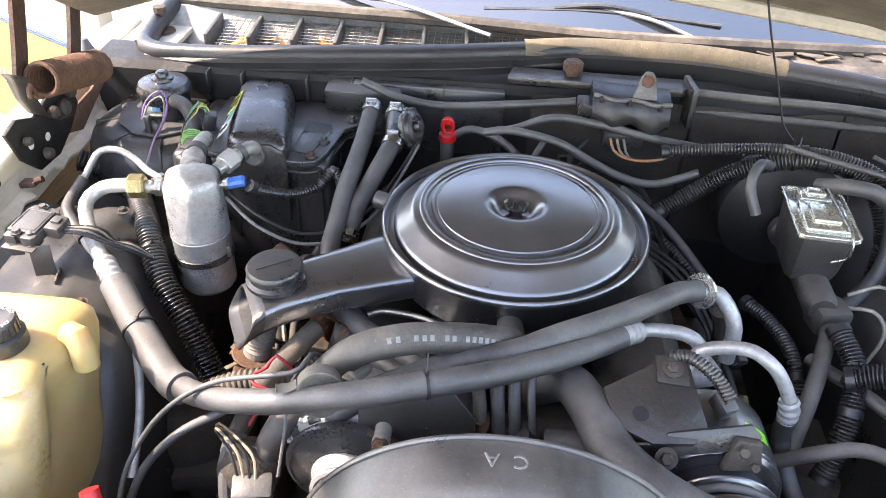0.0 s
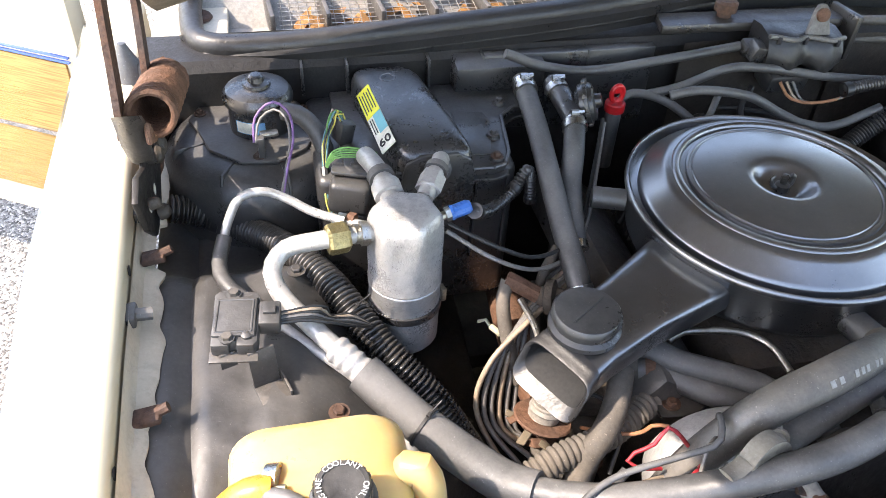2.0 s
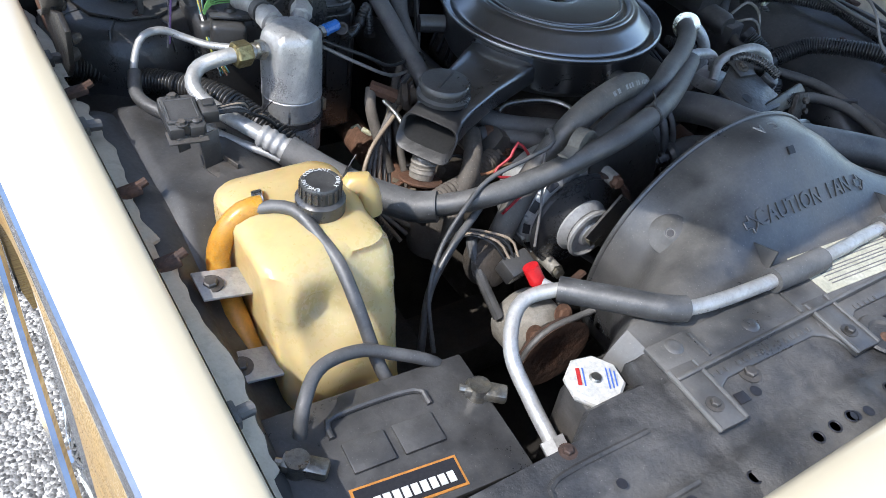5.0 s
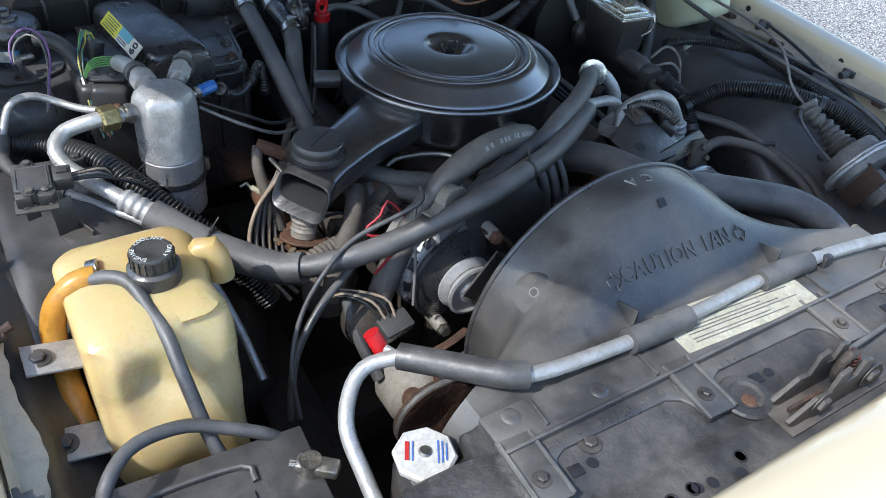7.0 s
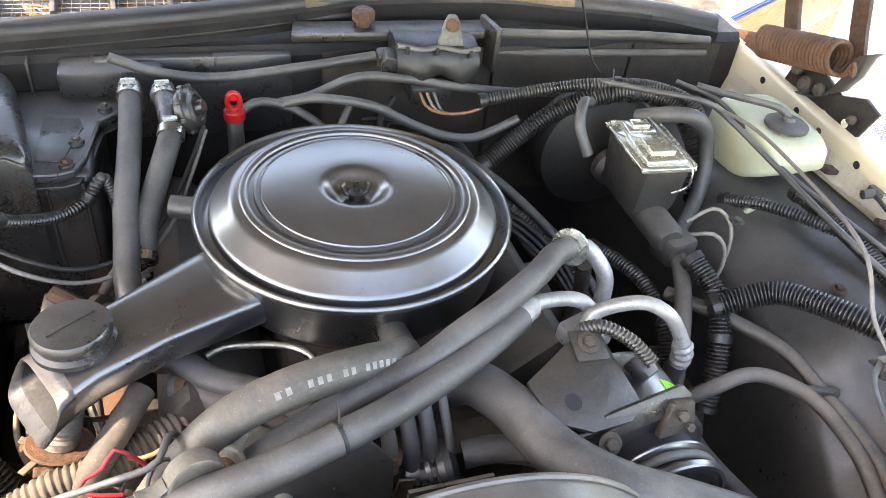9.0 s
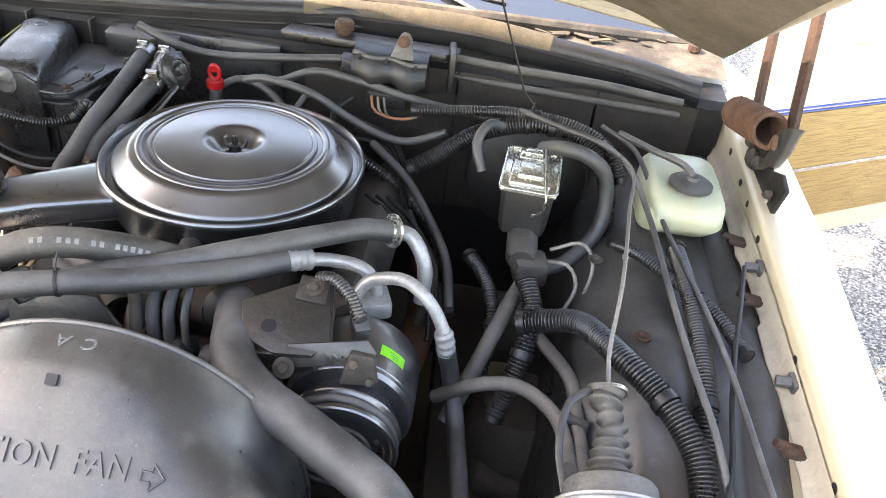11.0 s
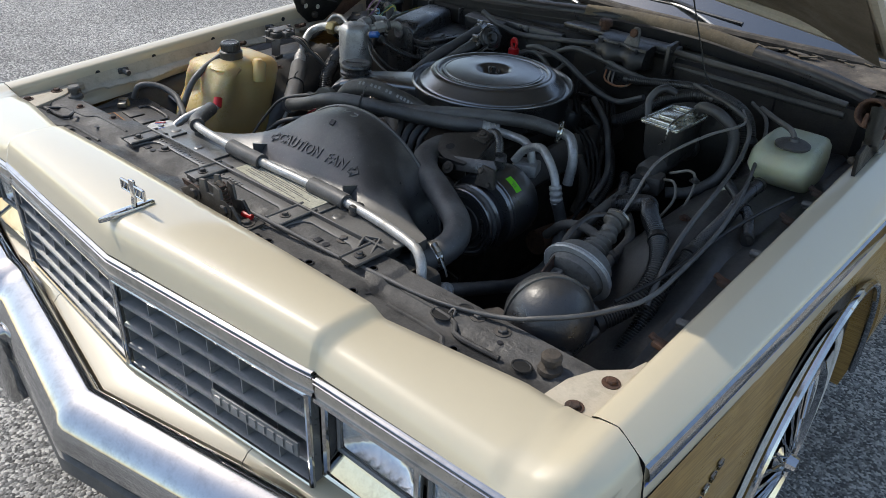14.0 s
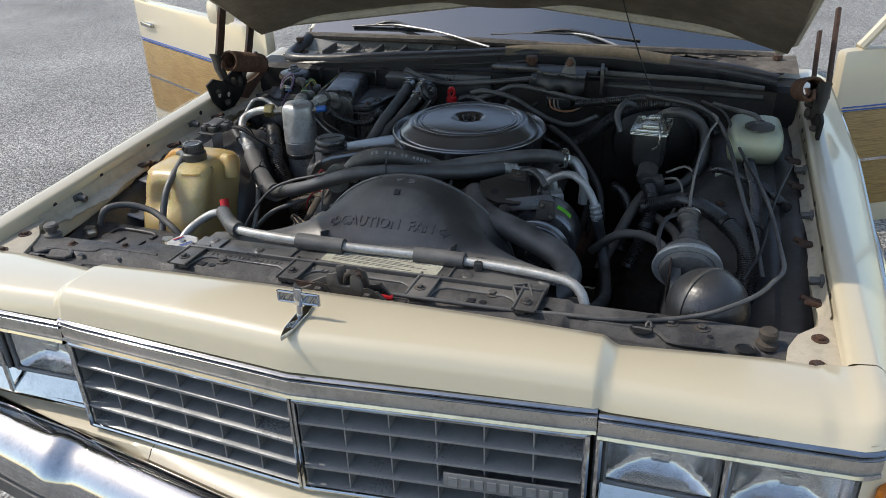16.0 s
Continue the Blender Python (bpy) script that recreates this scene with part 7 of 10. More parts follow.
    part("rusty_stud", Mesh().tube([m @ Vector((-0.004, -0.040, -0.022)), m @ Vector((-0.006, -0.044, -0.040))], 0.006, 8, 0.05), RUST, servo, "rusty stud")
    for s in (-0.045, -0.030):
        part("port", Mesh().tube([m @ Vector((s, -0.020, -0.040)), m @ Vector((s - 0.022, -0.026, -0.046)), m @ Vector((s - 0.040, -0.022, -0.075)), m @ Vector((s - 0.036, -0.010, -0.12))], 0.0095, 12), RUBBER, servo, "bent rubber vacuum hose")
    part("mount_plate", Mesh().box((0.004, 0.085, 0.045), m @ pose(0.034, 0, -0.035), 0.001), RUST_DARK, servo, "rusty mounting plate")
    part("bracket", Mesh().tube([m @ Vector((0.052, 0.0, 0.02)), m @ Vector((0.060, 0.004, 0.07)), m @ Vector((0.050, 0.006, 0.125)), m @ Vector((0.020, 0.004, 0.150))], 0.005, 8, flat=0.35), BLACK_STEEL, servo, "flat bent bracket")
    part("bracket_bolt", Mesh().lathe([(0.0005, 0.0), (0.010, 0.0), (0.010, 0.004), (0.006, 0.005), (0.006, 0.010), (0.0005, 0.010)], 12, m @ pose(0.044, -0.012, 0.05, 90, 0, 0)), BLACK_STEEL, servo)
    part("chain", Mesh().tube([c + ax * 0.155, c + ax * 0.20 + Vector((0, 0, 0.008)), (0.60, -0.26, 0.93), (0.62, -0.10, 0.94), (0.64, 0.05, 0.93), (0.60, 0.15, 0.925)], 0.003, 8), WIRE["grey"], servo, "thin control cable")


vacuum_ball()


# evaporator case, blower and heater valve on the firewall
def evaporator():
    t = thing("evaporator_case", "black moulded evaporator case with a rounded top and sticker", "evaporator case", at=(-0.45, 0.24, 0.60))
    part("lower_case", Mesh().box((0.29, 0.235, 0.26), pose(-0.475, 0.262, 0.735), 0.014, 3), PLASTIC, t)
    edge = [(-0.580, 0.372), (-0.580, 0.150), (-0.510, 0.136), (-0.372, 0.128), (-0.352, 0.136), (-0.340, 0.165), (-0.325, 0.262), (-0.300, 0.285), (-0.262, 0.295), (-0.255, 0.372)]
    part("shelf", Mesh().prism(edge, 0.862, 0.874, None, 0.003), PLASTIC, t, "flat moulded flange", 40)
    lip = [Vector((x, y, 0.8745)) for x, y in edge[2:-1]]
    k = Mesh()
    for a, b in zip(lip, lip[1:]):
        k.tube([a, b], 0.0032, 8, 0.05)
    part("shelf_lip", k, PLASTIC, t, "raised flange edge")
    part("lower_lip", Mesh().prism([(x * 1.0 + 0.004, y - 0.003) for x, y in edge[2:-1]] + [(-0.26, 0.33), (-0.50, 0.33)], 0.852, 0.858, None, 0.002), PLASTIC, t, "lower flange edge", 40)
    part("cover_plate", Mesh().prism([(-0.402, 0.165), (-0.368, 0.160), (-0.345, 0.250), (-0.352, 0.275), (-0.40, 0.285)], 0.8735, 0.8760, None, 0.001), PLASTIC, t, "thin inset cover")
    for x, z0, z1 in ((-0.345, 0.70, 0.852), (-0.505, 0.70, 0.86), (-0.392, 0.70, 0.86)):
        part("case_rib", Mesh().box((0.005, 0.010, z1 - z0), pose(x, 0.143, (z0 + z1) / 2), 0.002), PLASTIC, t, "upright moulded rib")
    rows = []
    for y, cx, w, h in ((0.126, -0.452, 0.036, 0.024), (0.129, -0.453, 0.047, 0.034), (0.138, -0.455, 0.0535, 0.041), (0.155, -0.458, 0.0555, 0.0445), (0.25, -0.476, 0.0565, 0.048), (0.335, -0.492, 0.055, 0.050), (0.358, -0.496, 0.050, 0.046), (0.370, -0.498, 0.040, 0.036), (0.374, -0.498, 0.024, 0.02)):
        row = []
        for k in range(25):
            a = math.pi * k / 24
            ca, sa = math.cos(a), math.sin(a)
            row.append((cx + math.copysign(abs(ca) ** 0.42, ca) * w, y, 0.870 + (abs(sa) ** 0.5) * h * 1.06))
        rows.append([(row[0][0], y, 0.80 if y < 0.14 else 0.865)] + row + [(row[-1][0], y, 0.80 if y < 0.14 else 0.865)])
    part("upper_case", Mesh().grid(rows, False, True), PLASTIC_CLEAN, t, "rounded black upper case", 50)
    part("front_cover", Mesh().prism([(-0.052, -0.12), (0.050, -0.12), (0.052, 0.0), (0.046, 0.022), (0.026, 0.034), (-0.026, 0.034), (-0.046, 0.022), (-0.052, 0.0)], -0.004, 0.003, frame_of((-0.452, 0.127, 0.872), (1, 0, 0), (0, 0, 1)), 0.002), PLASTIC, t, "arched front cover", 40)
    part("pipe_grommet", Mesh().lathe([(0.011, -0.003), (0.019, -0.002), (0.019, 0.004), (0.015, 0.006), (0.011, 0.004)], 24, axis((-0.455, 0.123, 0.884), (-0.455, 0.0, 0.92))), RUBBER, t, "black rubber grommet")
    lab = frame_of((-0.5265, 0.225, 0.9105), (-0.10, 1, 0.02), (-0.70, -0.07, -0.71))
    part("sticker", Mesh().box((0.155, 0.026, 0.0016), lab), PAPER, t, "yellow and teal sticker with the number 60")
    part("sticker_yellow", Mesh().box((0.070, 0.026, 0.002), lab @ pose(0.042, 0, 0.0004)), YELLOW, t)
    part("sticker_teal", Mesh().box((0.045, 0.015, 0.002), lab @ pose(-0.016, -0.0055, 0.0004)), TEAL, t)
    part("sticker_number", lettering("60", 0.022, lab @ pose(-0.060, 0, 0.0014, 0, 0, -90), 0.0004, 0.0004), INK_AND_SHADE, t, "dark number 60")
    for i in range(5):
        part("sticker_bar", Mesh().box((0.052 - 0.008 * (i % 2), 0.0015, 0.0006), lab @ pose(0.042, 0.009 - 0.0045 * i, 0.0018)), INK_AND_SHADE, t, "unreadable line of print")
    for i in range(2):
        part("sticker_bar", Mesh().box((0.036, 0.0014, 0.0006), lab @ pose(-0.017, 0.009 - 0.004 * i, 0.0016)), INK_AND_SHADE, t, "unreadable line of print")
    for x, y in ((-0.352, 0.208), (-0.362, 0.150), (-0.56, 0.165), (-0.318, 0.30)):
        part("screw_boss", Mesh().lathe([(0.011, 0.0), (0.010, 0.005), (0.0005, 0.005)], 18, pose(x, y, 0.8735)), PLASTIC, t)
        bolt((x, y, 0.8785), (0, 0, 1), 0.0055, RUST_DARK if y < 0.16 else BLACK_STEEL, t)
    part("moulded_mark", Mesh().lathe([(0.013, 0.0), (0.012, 0.001), (0.0095, 0.001), (0.009, 0.0)], 24, pose(-0.494, 0.318, 0.9225, 3, 0, 0)), PLASTIC_CLEAN, t)
    b = thing("blower_motor", "round black blower motor on its moulded housing", "blower motor", at=(-0.69, 0.31, 0.80))
    m = Matrix.Translation((-0.689, 0.315, 0))
    rows = []
    for r, z in ((0.100, 0.66), (0.138, 0.665), (0.146, 0.70), (0.146, 0.785), (0.142, 0.812), (0.134, 0.832), (0.120, 0.846), (0.104, 0.851), (0.0005, 0.853)):
        ring = []
        for i in range(64):
            a = 2 * math.pi * i / 64
            f = 1 + 0.10 * math.cos(a - 3.9) * (r > 0.09) - 0.05 * max(0.0, math.cos(a + 0.2)) * (r > 0.09)
            ring.append(m @ Vector((r * f * math.cos(a), r * f * math.sin(a), z)))
        rows.append(ring)
    part("housing", Mesh().grid(rows, True, True), PLASTIC, b, "moulded blower housing", 45)
    part("motor", Mesh().lathe([(0.0005, 0.855), (0.046, 0.855), (0.046, 0.900), (0.0465, 0.903), (0.0515, 0.9045), (0.0520, 0.909), (0.0505, 0.915), (0.046, 0.9215), (0.038, 0.925), (0.021, 0.9265), (0.020, 0.931), (0.0150, 0.932), (0.0125, 0.9335), (0.011, 0.940), (0.0075, 0.943), (0.0005, 0.9435)], 48, m), PLASTIC_CLEAN, b, "round black motor can", 30)
    flange = [(0.092 * f * math.cos(a), 0.092 * f * math.sin(a)) for a, f in ((0.2, 0.92), (0.9, 0.95), (1.6, 0.98), (2.2, 1.0), (2.55, 1.24), (2.9, 1.22), (3.2, 1.02), (3.8, 1.05), (4.4, 1.12), (4.9, 1.14), (5.4, 1.05), (5.8, 0.95))]
    part("mount_plate", Mesh().prism(flange, 0.8525, 0.8585, m, 0.002), PLASTIC, b, "flat mounting plate with ears", 30)
    for a, far in ((2.72, 0.100), (4.65, 0.088), (0.5, 0.074), (1.7, 0.078)):
        bolt(m @ Vector((far * math.cos(a), far * math.sin(a), 0.8585)), (0, 0, 1), 0.0055, RUST_DARK, b)
    for a in (3.5, 4.25, 4.95, 5.5):
        d = Vector((math.cos(a), math.sin(a), 0))
        part("gusset", Mesh().prism([(0.085, 0.853), (0.135, 0.853), (0.150, 0.812), (0.118, 0.80)], -0.002, 0.002, frame_of((-0.689, 0.315, 0), d, (0, 0, 1)), 0.0008), PLASTIC, b, "upright moulded gusset")
    part("blue_label", Mesh().grid([[m @ Vector((0.0466 * math.cos(a), 0.0466 * math.sin(a), z)) for z in (0.868, 0.888)] for a in span(radians(222), radians(278), 8)]), PALE_BLUE, b, "small pale blue label")
    part("label_edge", Mesh().grid([[m @ Vector((0.0468 * math.cos(a), 0.0468 * math.sin(a), z)) for z in (0.869, 0.887)] for a in span(radians(224), radians(258), 6)]), PAPER, b)
    part("terminal", Mesh().box((0.010, 0.012, 0.040), pose(-0.690, 0.226, 0.872), 0.002), PLASTIC, b, "black terminal post")
    part("terminal_clip", Mesh().box((0.026, 0.014, 0.006), pose(-0.678, 0.240, 0.888, 0, 0, 8), 0.002), ZINC, b)
    part("relay_box", Mesh().box((0.058, 0.046, 0.048), pose(-0.575, 0.142, 0.842, -8, 6, -12), 0.009, 3), PLASTIC, b, "black square cover")
    part("cover_lid", Mesh().box((0.052, 0.030, 0.006), pose(-0.572, 0.158, 0.870, -8, 6, -12), 0.002), PLASTIC, b)
    part("cooling_tube", Mesh().tube([(-0.655, 0.275, 0.902), (-0.63, 0.262, 0.900), (-0.608, 0.240, 0.88), (-0.598, 0.215, 0.845), (-0.598, 0.20, 0.80)], 0.0135, 14), RUBBER, b, "rubber cooling tube")
    h = thing("heater_valve", "black vacuum heater valve between two hoses", "valve", at=(-0.2, 0.23, 0.88))
    disc = axis((-0.196, 0.238, 0.902), (-0.11, 0.208, 0.937))
    part("diaphragm", Mesh().lathe([(0.0005, -0.018), (0.020, -0.017), (0.030, -0.010), (0.031, -0.003), (0.0355, -0.002), (0.0355, 0.003), (0.031, 0.004), (0.028, 0.010), (0.020, 0.013), (0.018, 0.010), (0.012, 0.010), (0.010, 0.022), (0.0005, 0.023)], 32, disc), PLASTIC, h, "", 30)
    for i in range(8):
        part("rim_tab", Mesh().box((0.006, 0.008, 0.007), disc @ Matrix.Rotation(math.pi * i / 4, 4, "Z") @ pose(0.035, 0, 0.0005), 0.001), BLACK_STEEL, h)
    part("body", Mesh().tube([(-0.232, 0.30, 0.905), (-0.228, 0.255, 0.898), (-0.224, 0.215, 0.889)], 0.017, 14), PLASTIC, h)
    for a, c, r in (((-0.232, 0.285, 0.903), (-0.231, 0.272, 0.901), 0.0195), ((-0.225, 0.209, 0.886), (-0.227, 0.197, 0.881), 0.0195), ((-0.279, 0.298, 0.902), (-0.2795, 0.286, 0.899), 0.0190)):
        part("clamp", Mesh().tube([a, c], r, 18), STEEL, h, "steel hose clamp")
        part("clamp_screw", Mesh().tube([Vector(a) + Vector((-0.010, -0.004, r + 0.002)), Vector(a) + Vector((0.010, -0.004, r + 0.002))], 0.0045, 8, 0.05), STEEL, h)


evaporator()


# wiper motor on the firewall
def wiper_motor():
    t = thing("wiper_motor", "grey and black wiper motor with a rusty mounting ear", "wiper motor", at=(0.21, 0.32, 0.87))
    rows, rim = [], []
    for u in span(0, 1, 28):
        x = 0.128 + 0.142 * u
        hump = 0.5 + 0.5 * math.cos((u * 2 - 0.55) * 2 * math.pi)
        zt, yf = 0.966 - 0.010 * u, 0.296 - 0.012 * hump
        zb = 0.916 - 0.014 * hump - 0.006 * u
        rows.append([(x, 0.350, zt + 0.004), (x, yf + 0.030, zt + 0.006), (x, yf + 0.006, zt), (x, yf, zt - 0.004), (x, yf - 0.010, (zt + zb) / 2), (x, yf - 0.012, zb + 0.008), (x, yf - 0.006, zb), (x, 0.350, zb - 0.012)])
        rim.append((x, yf - 0.001, zt - 0.001))
    part("cover", Mesh().grid(rows, True, True), SEAL, t, "satin black two-lobed cover", 45)
    part("gasket_rim", Mesh().tube(rim, 0.0042, 12, 0.006), GREY_CAST, t, "pale gasket rim")
    for i in (3, 13, 24):
        p = rim[i]
        part("clip", Mesh().box((0.006, 0.006, 0.012), pose(p[0], p[1] - 0.004, p[2] - 0.004), 0.001), INK_AND_SHADE, t)
    part("ear", Mesh().prism([(-0.024, -0.012), (0.022, -0.012), (0.013, 0.030), (0.006, 0.040), (-0.006, 0.040), (-0.012, 0.030)], -0.005, 0.005, frame_of((0.222, 0.306, 0.968), (1, 0, -0.05), (0, 0.35, 1)), 0.003), GREY_CAST, t, "pale cast mounting ear")
    part("grommet", Mesh().lathe([(0.0005, 0.0), (0.011, 0.0), (0.011, 0.006), (0.006, 0.009), (0.0005, 0.009)], 20, axis((0.222, 0.309, 0.991), (0.222, 0.25, 1.011))), RUST, t, "rusty rubber grommet")
    part("socket", Mesh().box((0.075, 0.05, 0.035), pose(0.195, 0.318, 0.878, 12, 0, 0), 0.006), PLASTIC, t)
    part("side_plug", Mesh().box((0.026, 0.03, 0.03), pose(0.120, 0.305, 0.935, 10, 15, 0), 0.004), PLASTIC, t, "black side connector")
    cup = thing("cowl_bracket", "black pressed-steel cowl bracket with a rubber-capped bolt", "bracket", at=(0.15, 0.37, 0.92))
    part("rail", Mesh().prism([(-0.03, 0.360), (0.30, 0.350), (0.325, 0.375), (0.325, 0.40), (-0.02, 0.41)], 0.945, 0.962, None, 0.004), BRACKET, cup)
    part("end_plate", Mesh().box((0.012, 0.07, 0.08), pose(0.312, 0.36, 0.935, 0, 0, 6), 0.004), BRACKET, cup)
    part("stop", Mesh().lathe([(0.0005, 0.0), (0.012, 0.0), (0.012, 0.010), (0.019, 0.012), (0.019, 0.026), (0.015, 0.030), (0.0005, 0.030)], 20, Matrix.Translation((0.093, 0.385, 0.960))), RUST_DARK, cup, "rubber-capped stop")


wiper_motor()
d = thing("dipstick", "red-handled dipstick in a dark tube", "dipstick", at=(-0.132, 0.27, 0.80))
part("tube", Mesh().tube([(-0.132, 0.268, 0.76), (-0.132, 0.270, 0.862)], 0.013, 12), RUBBER, d)
part("handle", Mesh().lathe([(0.0005, 0.862), (0.0125, 0.862), (0.0165, 0.865), (0.0165, 0.878), (0.0150, 0.880), (0.006, 0.881), (0.0005, 0.881)], 24, Matrix.Translation((-0.132, 0.270, 0))), RED, d, "red plastic cap")
part("finger_loop", Mesh().tube([(-0.132 + 0.0095 * math.cos(a), 0.270, 0.894 + 0.0145 * math.sin(a)) for a in span(0, 2 * math.pi, 20)], 0.0042, 12, 0.003), RED, d, "red plastic finger loop")
part("loop_web", Mesh().box((0.014, 0.004, 0.014), pose(-0.132, 0.270, 0.902), 0.0015), RED, d)


# relay on the inner fender
def relay():
    t = thing("relay_sensor", "black sensor box on a bent bracket", "sensor", at=(-0.71, -0.14, 0.81))
    m = frame_of((-0.731, -0.108, 0.876), (0.995, -0.10, -0.02), (0.10, 0.99, 0.05))
    part("box", Mesh().prism([(-0.023, -0.040), (-0.004, -0.040), (-0.004, -0.035), (0.004, -0.035), (0.004, -0.040), (0.022, -0.040), (0.026, -0.034), (0.026, 0.030), (0.020, 0.038), (0.004, 0.038), (0.004, 0.033), (-0.006, 0.033), (-0.006, 0.040), (-0.020, 0.040), (-0.025, 0.034)], -0.016, 0.0, m, 0.0015), PLASTIC, t, "", 30)
    lid = part("lid", Mesh().box((0.046, 0.056, 0.005), m @ pose(0, -0.001, 0.0015), 0.002), PLASTIC, t, "flat sensor lid with a raised rim")
    c = [(-0.019, -0.024), (0.019, -0.024), (0.019, 0.022), (-0.019, 0.022)]
    k = Mesh()
    for (ax, ay), (bx, by) in zip(c, c[1:] + c[:1]):
        k.tube([m @ Vector((ax, ay, 0.004)), m @ Vector((bx, by, 0.004))], 0.0012, 6, 0.05)
    part("rim", k, PLASTIC, lid)
    for x, y in ((-0.006, -0.031), (-0.004, 0.033)):
        part("washer", Mesh().lathe([(0.0005, 0.0), (0.0085, 0.0), (0.0085, 0.002), (0.0005, 0.002)], 18, m @ pose(x, y, 0.001)), PLASTIC, t)
        part("screw", Mesh().lathe([(0.0005, 0.0), (0.0062, 0.0), (0.0055, 0.005), (0.0005, 0.005)], 6, m @ pose(x, y, 0.002)), BLACK_STEEL, t, smooth=20)
    part("nipple", Mesh().lathe([(0.0005, 0.0), (0.006, 0.0), (0.006, 0.003), (0.003, 0.005), (0.0005, 0.005)], 16, m @ pose(0.014, -0.027, 0.0)), PLASTIC, t)
    part("connector", Mesh().box((0.024, 0.034, 0.020), m @ pose(0.037, 0.004, -0.007), 0.003), PLASTIC, t, "plugged connector block")
    part("connector_latch", Mesh().box((0.014, 0.012, 0.004), m @ pose(0.037, 0.006, 0.005), 0.001), PLASTIC, t)
    part("bracket", Mesh().box((0.052, 0.030, 0.003), m @ pose(0.0, -0.034, -0.018), 0.001), BLACK_STEEL, t)
    part("bracket_leg", Mesh().box((0.030, 0.003, 0.052), pose(-0.706, -0.148, 0.834, -8, 0, 18), 0.001), BLACK_STEEL, t)
    part("bracket_tab", Mesh().box((0.018, 0.003, 0.020), pose(-0.742, -0.146, 0.850, -8, 0, 18), 0.001), BLACK_STEEL, t)
    part("bracket_foot", Mesh().box((0.034, 0.036, 0.003), pose(-0.700, -0.160, 0.8085, 0, 0, 18), 0.001), BLACK_STEEL, t)
    part("foot_edge", Mesh().box((0.003, 0.036, 0.010), pose(-0.684, -0.156, 0.812, 0, 0, 18), 0.0008), BLACK_STEEL, t)
    for i in range(6):
        part("wire", Mesh().tube([m @ Vector((0.047, -0.004 + 0.003 * i, -0.008)), (-0.655 + 0.004 * i, -0.112 + 0.004 * i, 0.862), (-0.625, -0.106 + 0.006 * i, 0.846 - 0.004 * i), (-0.60, -0.09 + 0.004 * i, 0.82), (-0.57, -0.06, 0.78)], 0.0020, 6), WIRE[("black", "black", "grey", "black", "tan", "black")[i]], t)


relay()


# engine block, alternator, compressor and brackets
def engine():
    t = thing("engine", "greasy iron V8 engine under hoses and brackets", "engine", at=(0, -0.05, 0.40))
    part("block", Mesh().box((0.40, 0.55, 0.26), pose(0, 0.03, 0.53), 0.03), GREASE, t)
    part("intake", Mesh().box((0.24, 0.42, 0.10), pose(0, 0.02, 0.70), 0.03), GREASE, t, "dirty intake manifold")
    for s in (-1, 1):
        part("valve_cover", Mesh().box((0.13, 0.48, 0.075), pose(s * 0.205, 0.03, 0.715, 0, -s * 38, 0), 0.02), BLACK_STEEL, t, "painted valve cover")
        part("exhaust", Mesh().tube([(s * 0.31, -0.20, 0.60), (s * 0.33, 0.0, 0.59), (s * 0.31, 0.22, 0.57)], 0.03, 14), RUST, t, "rusty exhaust manifold")
    part("water_outlet", Mesh().tube([(0.0, -0.20, 0.70), (0.01, -0.215, 0.745), (0.048, -0.237, 0.757)], 0.03, 16), GREASE, t)
    part("front_cover", Mesh().box((0.34, 0.06, 0.30), pose(0, -0.27, 0.56), 0.02), GREASE, t)
    part("timing_hub", Mesh().lathe([(0.0005, 0), (0.09, 0), (0.095, 0.03), (0.05, 0.05), (0.0005, 0.05)], 30, axis((0, -0.30, 0.62), (0, -1, 0.62))), GREASE, t)
    fan = thing("engine_fan", "dark engine cooling fan at rest", "fan", at=(0, -0.40, 0.60))
    part("hub", Mesh().lathe([(0.0005, 0), (0.07, 0), (0.07, 0.04), (0.03, 0.06), (0.0005, 0.06)], 30, axis((0, -0.36, 0.60), (0, -1, 0.60))), GREASE, fan)
    for i in range(7):
        part("blade", Mesh().box((0.085, 0.20, 0.004), Matrix.Translation((0, -0.43, 0.60)) @ Matrix.Rotation(2 * math.pi * i / 7, 4, "Y") @ pose(0, 0, 0.16, 60, 0, 0) @ pose(0, 0, 0, 30, 0, 0)), BLACK_STEEL, fan)


engine()


